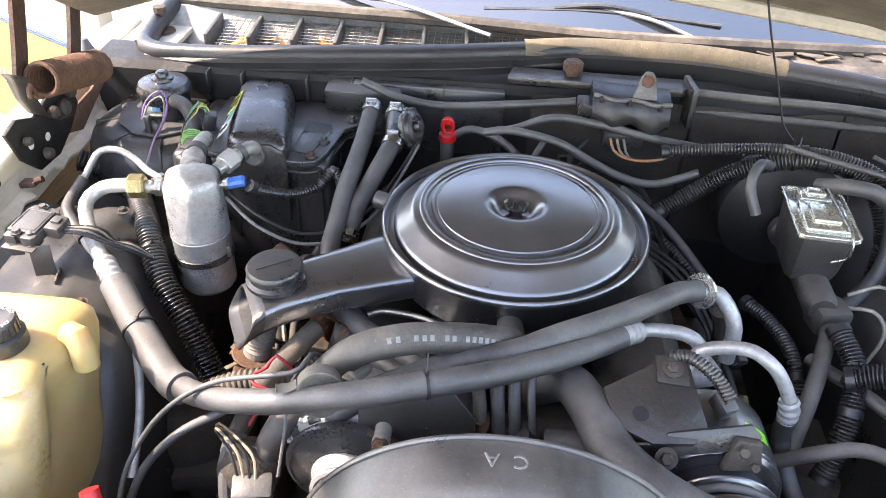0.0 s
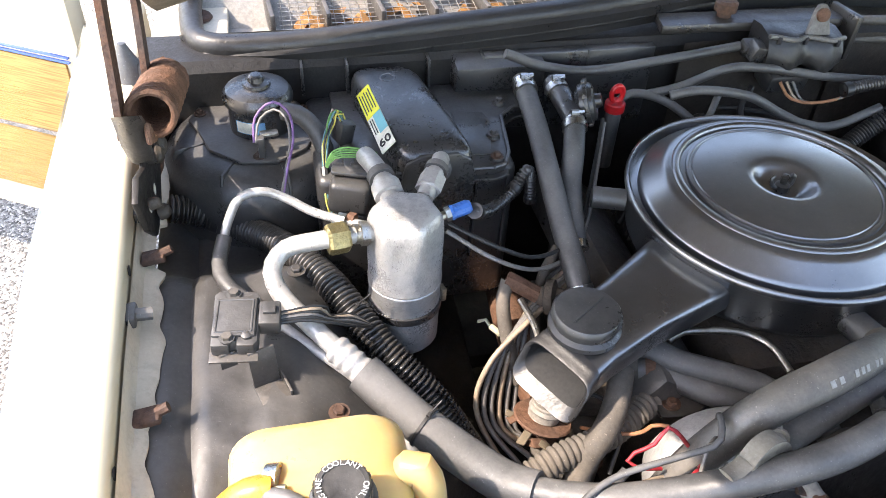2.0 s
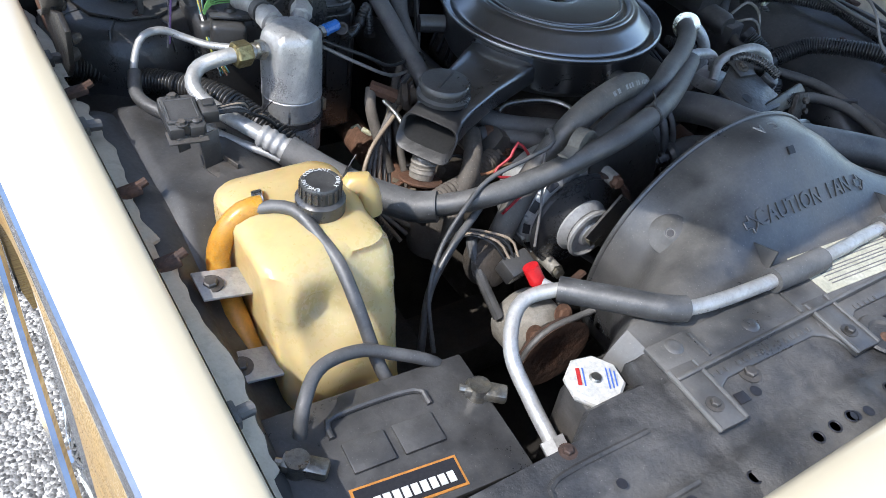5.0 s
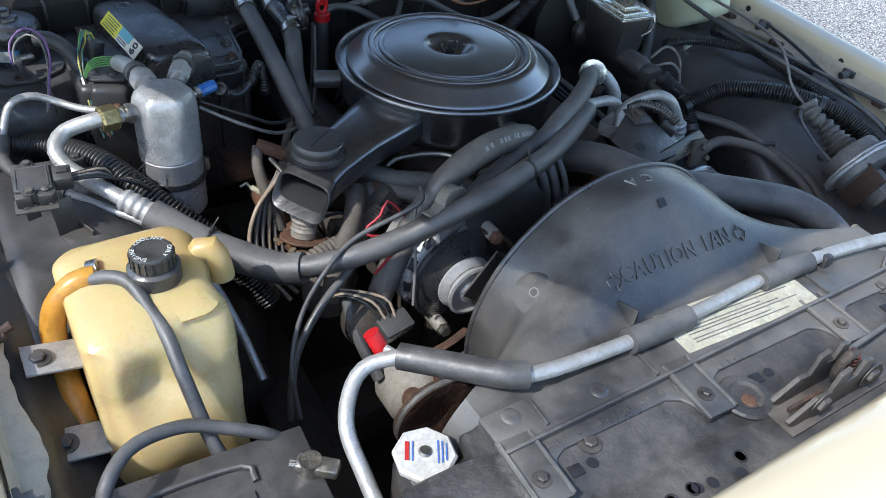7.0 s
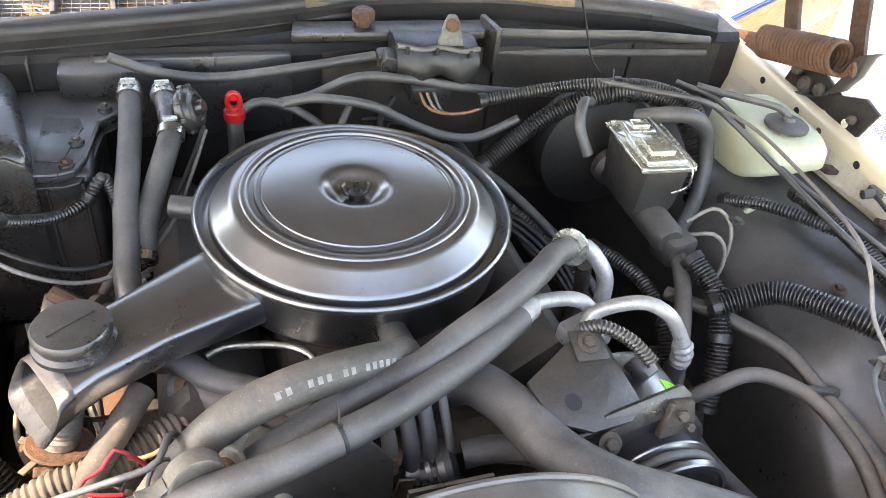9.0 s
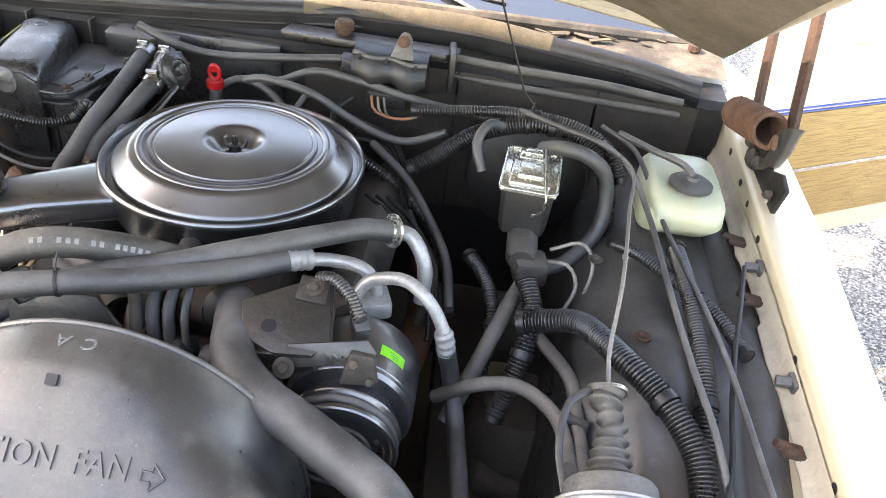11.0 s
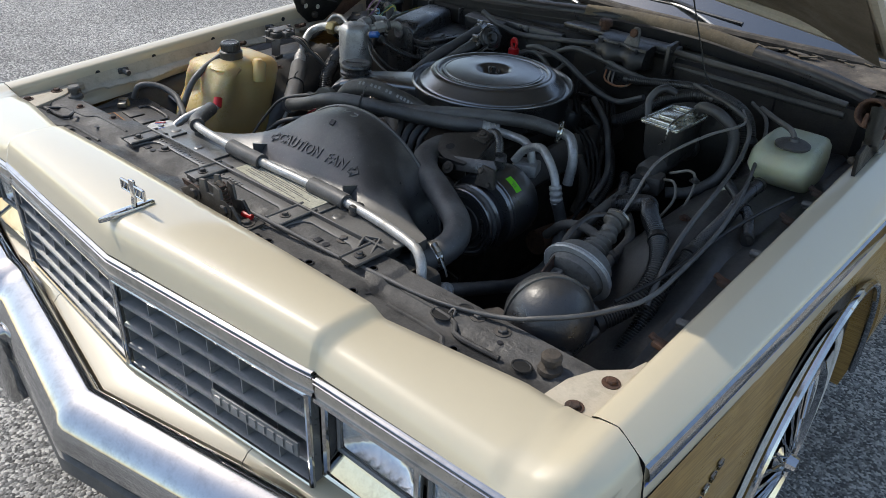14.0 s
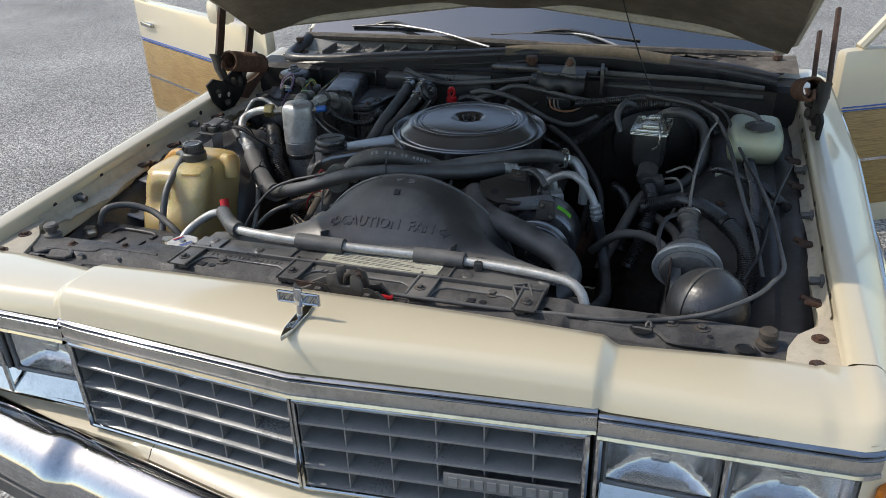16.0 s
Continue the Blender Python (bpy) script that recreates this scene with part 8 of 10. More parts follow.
def alternator():
    t = thing("alternator", "cast aluminium alternator with a grooved pulley", "alternator", at=(-0.20, -0.36, 0.64))
    m = axis((-0.198, -0.247, 0.710), (-0.194, -1, 0.710)) @ Matrix.Scale(1.15, 4)
    part("rear_housing", Mesh().lathe([(0.0005, 0.0), (0.05, 0.0), (0.064, 0.008), (0.070, 0.020), (0.073, 0.028), (0.073, 0.040), (0.069, 0.042)], 44, m), ALU, t, "cast aluminium rear housing", 30)
    part("stator", Mesh().lathe([(0.069, 0.040), (0.0715, 0.0415), (0.0715, 0.0595), (0.069, 0.061)], 44, m), BRACKET, t, "dark laminated stator band")
    part("housing", Mesh().lathe([(0.069, 0.058), (0.078, 0.060), (0.080, 0.063), (0.080, 0.072), (0.076, 0.075), (0.075, 0.084), (0.071, 0.092), (0.060, 0.099), (0.0005, 0.100)], 44, m), ALU, t, "cast aluminium front housing", 30)
    for i in range(12):
        turn = m @ Matrix.Rotation(2 * math.pi * i / 12 + 0.1, 4, "Z")
        # dark box coloured as the shade in a cooling slot
        part("vent", Mesh().box((0.010, 0.017, 0.004), turn @ pose(0.0705, 0, 0.0905, 0, 48, 0), 0.001), INK_AND_SHADE, t, "dark box painted as a cooling slot's shade")
        part("rib", Mesh().box((0.006, 0.004, 0.026), turn @ Matrix.Rotation(0.26, 4, "Z") @ pose(0.075, 0, 0.078), 0.001), ALU, t)
    part("fan", Mesh().lathe([(0.0005, 0.100), (0.070, 0.100), (0.0735, 0.104), (0.0745, 0.108), (0.0735, 0.112), (0.070, 0.113), (0.068, 0.1115), (0.050, 0.117), (0.043, 0.121), (0.0005, 0.122)], 56, m), PLASTIC_CLEAN, t, "smooth black fan disc", 30)
    part("pulley", Mesh().lathe([(0.0005, 0.119), (0.036, 0.119), (0.0415, 0.122), (0.0415, 0.1245), (0.031, 0.133), (0.0385, 0.1415), (0.0385, 0.1445), (0.0345, 0.146), (0.031, 0.143), (0.020, 0.1425), (0.017, 0.146), (0.0005, 0.147)], 44, m), ALU, t, "bright grooved pulley", 25)
    part("shaft_nut", Mesh().lathe([(0.0005, 0.146), (0.0125, 0.146), (0.0125, 0.155), (0.008, 0.156), (0.008, 0.161), (0.0005, 0.161)], 6, m), ZINC, t)
    for q, way in (((-0.235, -0.400, 0.634), (-0.036, 0.0, -0.076)), ((-0.151, -0.390, 0.786), (0.046, 0.0, 0.076))):
        q, w = Vector(q), Vector(way).normalized()
        root = Vector((-0.197, -0.352, 0.710)) + w * 0.070
        part("ear", Mesh().tube([root, (root + q + Vector((0, 0.035, 0))) / 2, q + Vector((0, 0.03, 0))], 0.013, 10, 0.01, flat=0.6), ALU, t, "cast mounting ear")
        part("through_bolt", Mesh().tube([q + Vector((0, 0.040, 0)), q], 0.0115, 12, 0.05), ALLOY_DULL, t)
        part("bolt_head", Mesh().lathe([(0.0005, 0.0), (0.0125, 0.0), (0.0125, 0.002), (0.0095, 0.0025), (0.0095, 0.010), (0.008, 0.011), (0.0005, 0.0105)], 6, axis(q, q + Vector((-0.1, -1, 0.1)))), RUST if way[0] > 0 else ZINC, t)
    part("label", Mesh().grid([[m @ Vector((0.0722 * math.cos(a), 0.0722 * math.sin(a), z)) for z in (0.043, 0.058)] for a in span(radians(100), radians(140), 8)]), PAPER, t, "white label with a bar code")
    for i in range(7):
        a = radians(104 + 3.1 * i)
        part("label_bar", Mesh().grid([[m @ Vector((0.0725 * math.cos(a + e), 0.0725 * math.sin(a + e), z)) for z in (0.046, 0.056)] for e in (0.0, 0.012 + 0.008 * (i % 3))]), INK_AND_SHADE, t, "printed bar")
    face = frame_of((-0.11, -0.362, 0.79), (1, 0, 0), (0, 0.25, 1))
    br = part("bracket", Mesh().prism([(-0.075, 0.045), (-0.06, 0.030), (-0.01, 0.058), (0.045, 0.058), (0.075, 0.02), (0.072, -0.07), (0.0, -0.075), (-0.03, -0.06), (-0.074, 0.0)], -0.003, 0.003, face, 0.0015), BRACKET, t, "black stamped bracket with two holes")
    # dark discs on the plate, coloured as the shade in two holes
    for x, y, r in ((-0.004, 0.012, 0.009), (0.028, -0.008, 0.015)):
        part("hole", Mesh().lathe([(0.0005, 0.0), (r, 0.0), (r + 0.001, 0.0008)], 20, face @ pose(x, y, -0.0034, 180, 0, 0)), INK_AND_SHADE, br, "dark disc painted as a hole's shade")
    part("slotted_strap", Mesh().tube([(-0.168, -0.372, 0.790), (-0.145, -0.378, 0.782), (-0.118, -0.385, 0.760), (-0.098, -0.390, 0.725)], 0.011, 8, flat=0.35), RUST_DARK, t, "rusty slotted adjusting strap")
    b = axis((-0.194, -0.342, 0.846), (-0.232, -0.412, 0.854))
    part("stud_bolt", Mesh().lathe([(0.0005, -0.030), (0.0085, -0.030), (0.0085, 0.0), (0.0145, 0.001), (0.0145, 0.004), (0.011, 0.005), (0.011, 0.011), (0.008, 0.0125), (0.0005, 0.011)], 12, b), ALLOY_DULL, t, "large flanged bolt", 20)
    part("bolt_face", Mesh().lathe([(0.009, 0.0122), (0.008, 0.0132), (0.0005, 0.0130)], 12, b), RUST, t, "rusty bolt face")


alternator()


def compressor():
    t = thing("compressor", "black air-conditioning compressor with a grooved clutch pulley and green sticker", "compressor", at=(0.30, -0.33, 0.62))
    m = axis((0.268, -0.265, 0.734), (0.2832, -1, 0.734))
    part("body", Mesh().lathe([(0.0005, 0.0), (0.070, 0.0), (0.082, 0.006), (0.086, 0.016), (0.0868, 0.04), (0.0868, 0.098), (0.0855, 0.0995), (0.0855, 0.1025), (0.0868, 0.104), (0.0868, 0.107), (0.082, 0.112), (0.064, 0.116), (0.0005, 0.118)], 64, m), ENAMEL, t, "glossy black compressor drum", 30)
    part("coil", Mesh().lathe([(0.060, 0.114), (0.066, 0.116), (0.066, 0.137), (0.060, 0.139)], 48, m), INK_AND_SHADE, t, "dark clutch coil")
    part("clutch", Mesh().lathe([(0.030, 0.137), (0.070, 0.137), (0.0755, 0.1385), (0.0765, 0.1405), (0.0755, 0.1425), (0.066, 0.149), (0.066, 0.157), (0.0745, 0.1645), (0.0765, 0.1665), (0.0765, 0.1720), (0.0745, 0.1740), (0.0700, 0.1745), (0.0665, 0.172), (0.0600, 0.1725), (0.0570, 0.170), (0.044, 0.1705), (0.030, 0.168)], 64, m), ENAMEL, t, "double-rimmed black clutch pulley", 25)
    part("clutch_face", Mesh().lathe([(0.0005, 0.168), (0.034, 0.168), (0.0430, 0.1715), (0.040, 0.174), (0.024, 0.1735), (0.020, 0.179), (0.013, 0.180), (0.012, 0.176), (0.0005, 0.176)], 40, m), BLACK_STEEL, t, "clutch plate and hub", 25)
    for i in range(3):
        part("rivet", Mesh().lathe([(0.0045, 0.0), (0.004, 0.002), (0.0005, 0.0025)], 10, m @ Matrix.Rotation(2.1 * i + 0.4, 4, "Z") @ pose(0.0515, 0, 0.1700)), GREASE, t)
    part("sticker", Mesh().grid([[m @ Vector((0.0873 * math.cos(a), 0.0873 * math.sin(a), z)) for z in (0.0565, 0.0755)] for a in span(radians(41), radians(67), 8)]), GREEN_LABEL, t, "bright green sticker")
    for i in range(3):
        part("sticker_print", Mesh().grid([[m @ Vector((0.0875 * math.cos(a), 0.0875 * math.sin(a), z)) for z in (0.062 + 0.004 * i, 0.0635 + 0.004 * i)] for a in span(radians(49), radians(59 - 2 * i), 4)]), WIRE["green"], t, "faint printed bar")
    part("coil_plug", Mesh().box((0.022, 0.030, 0.026), pose(0.272, -0.318, 0.838, 20, 0, 25), 0.004), PLASTIC, t, "black coil connector")
    part("mount_ear", Mesh().prism([(-0.025, -0.02), (0.025, -0.02), (0.018, 0.022), (-0.012, 0.026)], -0.006, 0.006, frame_of((0.285, -0.385, 0.825), (1, 0.1, 0), (0, 0.2, 1)), 0.003), GREASE, t)
    bolt((0.280, -0.395, 0.842), (-0.1, -0.8, 0.6), 0.007, GREASE, t, washer=False)
    bolt((0.300, -0.392, 0.815), (-0.1, -0.9, 0.4), 0.006, GREASE, t, washer=False)
    part("manifold_block", Mesh().box((0.06, 0.05, 0.03), pose(0.265, -0.205, 0.785, 0, 0, 20), 0.006), ALU, t)
    b = thing("compressor_bracket", "black stamped-steel compressor bracket with a round hole", "bracket", at=(0.19, -0.35, 0.80))
    top = frame_of((0.190, -0.340, 0.852), (0.10, -1, -0.33), (1, 0.1, 0))
    part("plate", Mesh().prism([(-0.060, 0.01), (-0.055, 0.042), (0.033, 0.050), (0.052, 0.03), (0.052, -0.02), (0.03, -0.06), (-0.02, -0.07)], -0.003, 0.003, top, 0.0015), BRACKET, b)
    part("skirt", Mesh().box((0.095, 0.004, 0.06), top @ pose(-0.008, 0.047, -0.032, 0, 0, 5), 0.001), BRACKET, b)
    part("skirt", Mesh().box((0.004, 0.07, 0.05), top @ pose(0.050, -0.005, -0.027), 0.001), BRACKET, b)
    # dark disc painted as the shade in the plate's hole
    part("hole", Mesh().lathe([(0.0005, 0.0), (0.009, 0.0), (0.010, 0.001)], 20, top @ pose(0.015, -0.029, 0.0032)), INK_AND_SHADE, b, "dark disc painted as a hole's shade")
    ear = top @ pose(-0.045, 0.019, 0.003)
    part("washer_plate", Mesh().prism([(-0.02, -0.018), (0.018, -0.022), (0.024, 0.018), (-0.014, 0.022)], 0, 0.004, ear, 0.001), BRACKET, b)
    bolt(ear @ Vector((0, 0, 0.004)), top.to_3x3() @ Vector((0, 0, 1)), 0.008, GREASE, b)
    bolt((0.193, -0.400, 0.824), (0, -0.8, 0.6), 0.008, GREASE, b)
    part("coil_wiring", Mesh().tube([(0.205, -0.275, 0.872), (0.228, -0.283, 0.880), (0.255, -0.305, 0.874), (0.275, -0.330, 0.858)], 0.009, 14, 0.01, True, 0.0014, 0.005), LOOM, b, "small corrugated conduit")
    arm = Mesh().prism([(-0.055, -0.014), (0.045, -0.015), (0.055, 0.0), (0.045, 0.016), (-0.055, 0.016)], -0.003, 0.003, frame_of((0.250, -0.378, 0.838), (0.95, 0.10, 0.16), (0, 0.5, 1)), 0.001)
    part("slotted_arm", arm, BRACKET, b)


compressor()


# unseen underbody, added so that the ground below lies in shade
under = thing("subframe", "dark greasy front frame rails and crossmember", "car part", at=(0, -0.3, 0.2))
for s in (-1, 1):
    part("rail", Mesh().box((0.11, 1.5, 0.13), pose(s * 0.43, -0.20, 0.33, 0, 0, s * 3), 0.02), GREASE, under)
    part("control_arm", Mesh().box((0.30, 0.16, 0.05), pose(s * 0.60, -0.16, 0.42, 0, s * 12, 0), 0.02), GREASE, under)
    part("spring_tower", Mesh().lathe([(0.0005, 0.30), (0.10, 0.30), (0.10, 0.50), (0.07, 0.55), (0.0005, 0.55)], 24, Matrix.Translation((s * 0.53, -0.12, 0))), GREASE, under)
part("crossmember", Mesh().box((0.9, 0.14, 0.10), pose(0, -0.20, 0.26), 0.02), GREASE, under)
part("crossmember", Mesh().box((1.3, 0.10, 0.12), pose(0, -0.80, 0.30), 0.02), BLACK_STEEL, under)
# unseen panel added to stop light from below the bumper
part("air_dam", Mesh().box((1.6, 0.02, 0.26), pose(0, -0.98, 0.36), 0.005), PLASTIC, under)
# made-up dark sheet that keeps lit ground out of the engine's gaps
part("splash_tray", Mesh().box((1.30, 1.30, 0.02), pose(0, -0.28, 0.20), 0.005), BOOSTER, under, "added dark sheet that hides the lit ground")
part("oil_pan", Mesh().box((0.30, 0.60, 0.18), pose(0, 0.0, 0.30), 0.04), GREASE, under)
part("steering_box", Mesh().lathe([(0.0005, 0.0), (0.045, 0.0), (0.055, 0.02), (0.055, 0.13), (0.035, 0.15), (0.0005, 0.16)], 24, axis((0.44, -0.50, 0.46), (0.44, -0.30, 0.50))), BOOSTER, under)
part("condenser", Mesh().box((0.80, 0.02, 0.40), pose(0, -0.83, 0.58), 0.004), BLACK_STEEL, under)


# hood latch on the radiator support
def latch():
    t = thing("hood_latch", "black rusty hood latch bolted to the radiator support", "latch", at=(0.016, -0.85, 0.82))
    side = lambda y: frame_of((0.016, y, 0.0), (1, 0, 0), (0, 0, 1))
    out = [(-0.085, 0.822), (0.085, 0.822), (0.080, 0.838), (0.060, 0.858), (0.035, 0.852), (0.030, 0.880), (0.012, 0.884), (0.008, 0.862), (-0.012, 0.862), (-0.016, 0.886), (-0.034, 0.882), (-0.038, 0.854), (-0.062, 0.858), (-0.105, 0.838)]
    part("front_cheek", Mesh().prism(out, -0.003, 0.003, side(-0.868), 0.001), BLACK_STEEL, t)
    part("rear_cheek", Mesh().prism([(x * 0.9, z) for x, z in out], -0.003, 0.003, side(-0.838), 0.001), BLACK_STEEL, t)
    part("base", Mesh().box((0.20, 0.055, 0.004), pose(0.016, -0.853, 0.822), 0.001), BLACK_STEEL, t)
    part("hook", Mesh().tube([(0.03, -0.853, 0.835), (0.01, -0.853, 0.855), (0.016, -0.853, 0.880), (0.034, -0.853, 0.876)], 0.006, 10), GREASE, t)
    for x in (-0.036, 0.060):
        bolt((x, -0.872, 0.846), (0, -1, 0), 0.011, BLACK_STEEL, t)
    bolt((0.095, -0.853, 0.824), (0, 0, 1), 0.009, BLACK_STEEL, t)
    coil = [(0.05 + 0.006 * math.cos(a) - 0.003 * a / 6, -0.853 + 0.006 * math.sin(a), 0.835 + 0.0012 * a) for a in span(0, 40, 100)]
    part("spring", Mesh().tube(coil, 0.0014, 5, 0.003), RUST_DARK, t)
    part("lever", Mesh().prism([(-0.10, 0.846), (-0.04, 0.842), (-0.04, 0.854), (-0.105, 0.856)], -0.002, 0.002, side(-0.862)), RUST_DARK, t)
    part("cable_end", Mesh().tube([(0.070, -0.842, 0.832), (0.092, -0.838, 0.830)], 0.006, 10), RED, t, "red plastic cable end")


latch()


# pressed frames on the shroud's upper panel
def panel_ribs():
    t = thing("support_bracket", "black pressed bracket holding the radiator top", "bracket", "", at=(0.30, -0.74, 0.82))
    way = frame_of((0.332, -0.796, 0.824), (0.91, 0.41, 0), (-0.41, 0.91, 0))
    part("foot", Mesh().prism([(-0.014, -0.004), (-0.010, -0.012), (0.0, -0.015), (0.010, -0.012), (0.014, -0.004), (0.014, 0.062), (-0.014, 0.062)], 0, 0.003, way, 0.001), SHROUD, t)
    for d in (-0.0145, 0.0145):
        side = way @ frame_of((d, 0, 0), (0, 1, 0), (0, 0, 1))
        part("cheek", Mesh().prism([(-0.006, 0.0), (0.064, 0.0), (0.064, 0.012), (0.048, 0.011), (0.012, 0.005)], -0.0018, 0.0018, side, 0.0008), SHROUD, t, "sloping side cheek")
    part("back_wall", Mesh().box((0.032, 0.004, 0.012), way @ pose(0, 0.064, 0.006), 0.001), SHROUD, t)
    bolt(way @ Vector((0, 0, 0.003)), (0, 0, 1), 0.0068, BLACK_STEEL, t)

panel_ribs()


# cowl details
for p, s in (((-0.778, 0.545, 0.930), -1), ((0.805, 0.545, 0.930), 1)):
    post = thing("hood_bolt", "rusty hood hinge bolt on a cream flange", "bolt", "hood bolts", at=p)
    part("flange", Mesh().lathe([(0.0005, 0.0), (0.026, 0.0), (0.024, 0.004), (0.0005, 0.005)], 20, Matrix.Translation(p)), RUST_DARK, post)
    part("shank", Mesh().lathe([(0.0005, 0.0), (0.008, 0.0), (0.008, 0.040), (0.014, 0.042), (0.014, 0.054), (0.0005, 0.055)], 8, Matrix.Translation(p)), RUST_DARK, post, smooth=20)
    part("shelf", Mesh().box((0.12, 0.16, 0.012), pose(p[0] + s * 0.01, p[1], p[2] - 0.008), 0.004), CREAM_DIRTY, post, "cream painted cowl shelf")
solo("rubber_stop", Mesh().lathe([(0.0005, 0.0), (0.030, 0.0), (0.027, 0.010), (0.017, 0.030), (0.010, 0.045), (0.006, 0.055), (0.0005, 0.056)], 20, Matrix.Translation((-0.878, 0.40, 0.906))), RUBBER, "black cone-shaped rubber stop on the fender", "rubber stop")
k = Mesh()
rng = random.Random(4)
for i in range(60):
    c = Vector((rng.uniform(-0.62, 0.02), rng.uniform(0.475, 0.60), 0.905 + 0.02 * rng.random()))
    m = Matrix.Translation(c) @ Euler([rng.uniform(-0.6, 0.6), rng.uniform(-0.6, 0.6), rng.uniform(0, 6)]).to_matrix().to_4x4()
    w, h = rng.uniform(0.008, 0.016), rng.uniform(0.02, 0.045)
    k.add([m @ Vector(q) for q in ((0, -h, 0), (w, -0.3 * h, 0.004), (w * 0.8, 0.4 * h, 0.002), (0, h, 0.006), (-w * 0.8, 0.4 * h, 0.003), (-w, -0.3 * h, 0.001))], [(0, 1, 2, 3, 4, 5)])
solo("dry_leaves", k, LEAVES, "brown dry leaves lying in the cowl plenum", "leaves", kind="stuff")
mesh_k = Mesh()
for i in range(44):
    x = -0.64 + 0.0145 * i
    mesh_k.tube([(x, 0.475, 0.932), (x, 0.60, 0.948)], 0.0007, 4, 0.06)
for j in range(10):
    y = 0.478 + 0.0135 * j
    mesh_k.tube([(-0.645, y, 0.932 + 0.0017 * j), (0.0, y, 0.932 + 0.0017 * j)], 0.0007, 4, 0.2)
solo("leaf_screen", mesh_k, ZINC, "fine wire leaf screen over the air intake", "screen")

pad = thing("firewall_pad", "brown stained firewall insulation beside the brake booster", "insulation", at=(0.45, 0.365, 0.7))
for a, b in ((0.02, 0.325), (0.33, 0.60), (0.605, 0.80)):
    part("pad_panel", Mesh().grid([[(x, 0.362 + 0.004 * noise.noise((x * 14, z * 14, 5)) - 0.004 * (a > 0.3), z + 0.01 * noise.noise((x * 9, 0, z * 3))) for z in span(0.62, 0.925, 14)] for x in span(a, b, 18)]), FIRE_PAD, pad)
for z0, z1, r in ((0.951, 0.930, 0.0085), (0.916, 0.905, 0.0075)):
    hose("cowl_tube", [(0.32, 0.366, z0), (0.45, 0.358, z0 - 0.003), (0.60, 0.354, z0 - 0.006), (0.765, 0.354, z1)], r, RUBBER_DUSTY, "dusty black tube along the cowl", 0, "tube", 10, "cowl tubes")
box = thing("heater_plenum", "black moulded heater box on the firewall", "heater box", at=(-0.3, 0.36, 0.86))
part("box", Mesh().box((0.15, 0.05, 0.055), pose(-0.305, 0.365, 0.893, 8, 0, 0), 0.006), PLASTIC, box)
part("flange", Mesh().box((0.30, 0.02, 0.14), pose(-0.18, 0.372, 0.855), 0.004), PLASTIC, box)
for x in (-0.62, -0.55, -0.42, -0.33, -0.15):
    part("web", Mesh().box((0.004, 0.03, 0.05), pose(x, 0.375, 0.90), 0.001), PLASTIC, box, "thin moulded web")

# wires at the blower motor
for pts, col in (([(-0.700, 0.223, 0.885), (-0.695, 0.245, 0.912), (-0.670, 0.255, 0.930), (-0.648, 0.232, 0.925), (-0.645, 0.205, 0.900), (-0.656, 0.175, 0.875), (-0.668, 0.155, 0.835)], "purple"),
                 ([(-0.697, 0.222, 0.885), (-0.690, 0.243, 0.908), (-0.668, 0.248, 0.922), (-0.652, 0.228, 0.918), (-0.650, 0.203, 0.893), (-0.660, 0.172, 0.868), (-0.672, 0.152, 0.83)], "grey")):
    hose("blower_wire", pts, 0.0019, WIRE[col], col + " insulated wire looping from the blower motor", 0, "wire", 8, "blower wires")
plug = thing("wire_plug", "black connector with green, yellow and teal wires", "connector", at=(-0.575, 0.225, 0.87))
part("plug", Mesh().box((0.022, 0.028, 0.034), pose(-0.572, 0.232, 0.888, 0, 15, 20), 0.003), PLASTIC, plug)
loose = random.Random(23)
for i, col in enumerate(("yellow", "teal", "green", "tan", "teal", "yellow", "green", "orange", "black", "tan", "teal")):
    q = lambda k: loose.uniform(-k, k)
    part("wire", Mesh().tube([(-0.573 + q(0.004), 0.230, 0.905 + q(0.004)), (-0.580 + q(0.006), 0.228 + q(0.004), 0.922 + q(0.006)), (-0.592 + q(0.006), 0.215 + q(0.006), 0.918 + q(0.006)), (-0.603 + q(0.005), 0.190 + q(0.005), 0.895 + q(0.005)), (-0.606 + q(0.003), 0.163, 0.862), (-0.604 + q(0.005), 0.14 + q(0.004), 0.83), (-0.598 + q(0.012), 0.115 + q(0.01), 0.79)], 0.0013, 6), WIRE[col], plug, col + " wire")
for i in range(5):
    part("wire", Mesh().tube([(-0.604, 0.168, 0.868 + 0.002 * i), (-0.594, 0.166, 0.886 + 0.003 * i), (-0.572, 0.160, 0.891 + 0.004 * i), (-0.535, 0.150, 0.893 + 0.002 * i)], 0.0014, 6), WIRE["green"], plug, "green wire")
part("wire_tie", Mesh().tube([(-0.606, 0.172, 0.868), (-0.606, 0.160, 0.858)], 0.0065, 10, 0.05), LOOM, plug, "black tape wrap")

# thin cables across the bay
hose("vacuum_line", [(-0.465, 0.009, 0.880), (-0.404, -0.022, 0.858), (-0.347, -0.012, 0.825), (-0.285, 0.018, 0.820), (-0.243, 0.082, 0.826), (-0.208, 0.149, 0.856), (-0.180, 0.208, 0.890)], 0.003, WIRE["black"], "thin black vacuum line", 0, "wire", 8, "vacuum lines")
hose("vacuum_line", [(-0.468, 0.005, 0.872), (-0.410, -0.030, 0.846), (-0.347, -0.022, 0.812), (-0.287, 0.008, 0.806), (-0.238, 0.075, 0.815), (-0.203, 0.149, 0.85), (-0.178, 0.205, 0.885)], 0.003, WIRE["grey"], "thin black vacuum line", 0, "wire", 8, "vacuum lines")
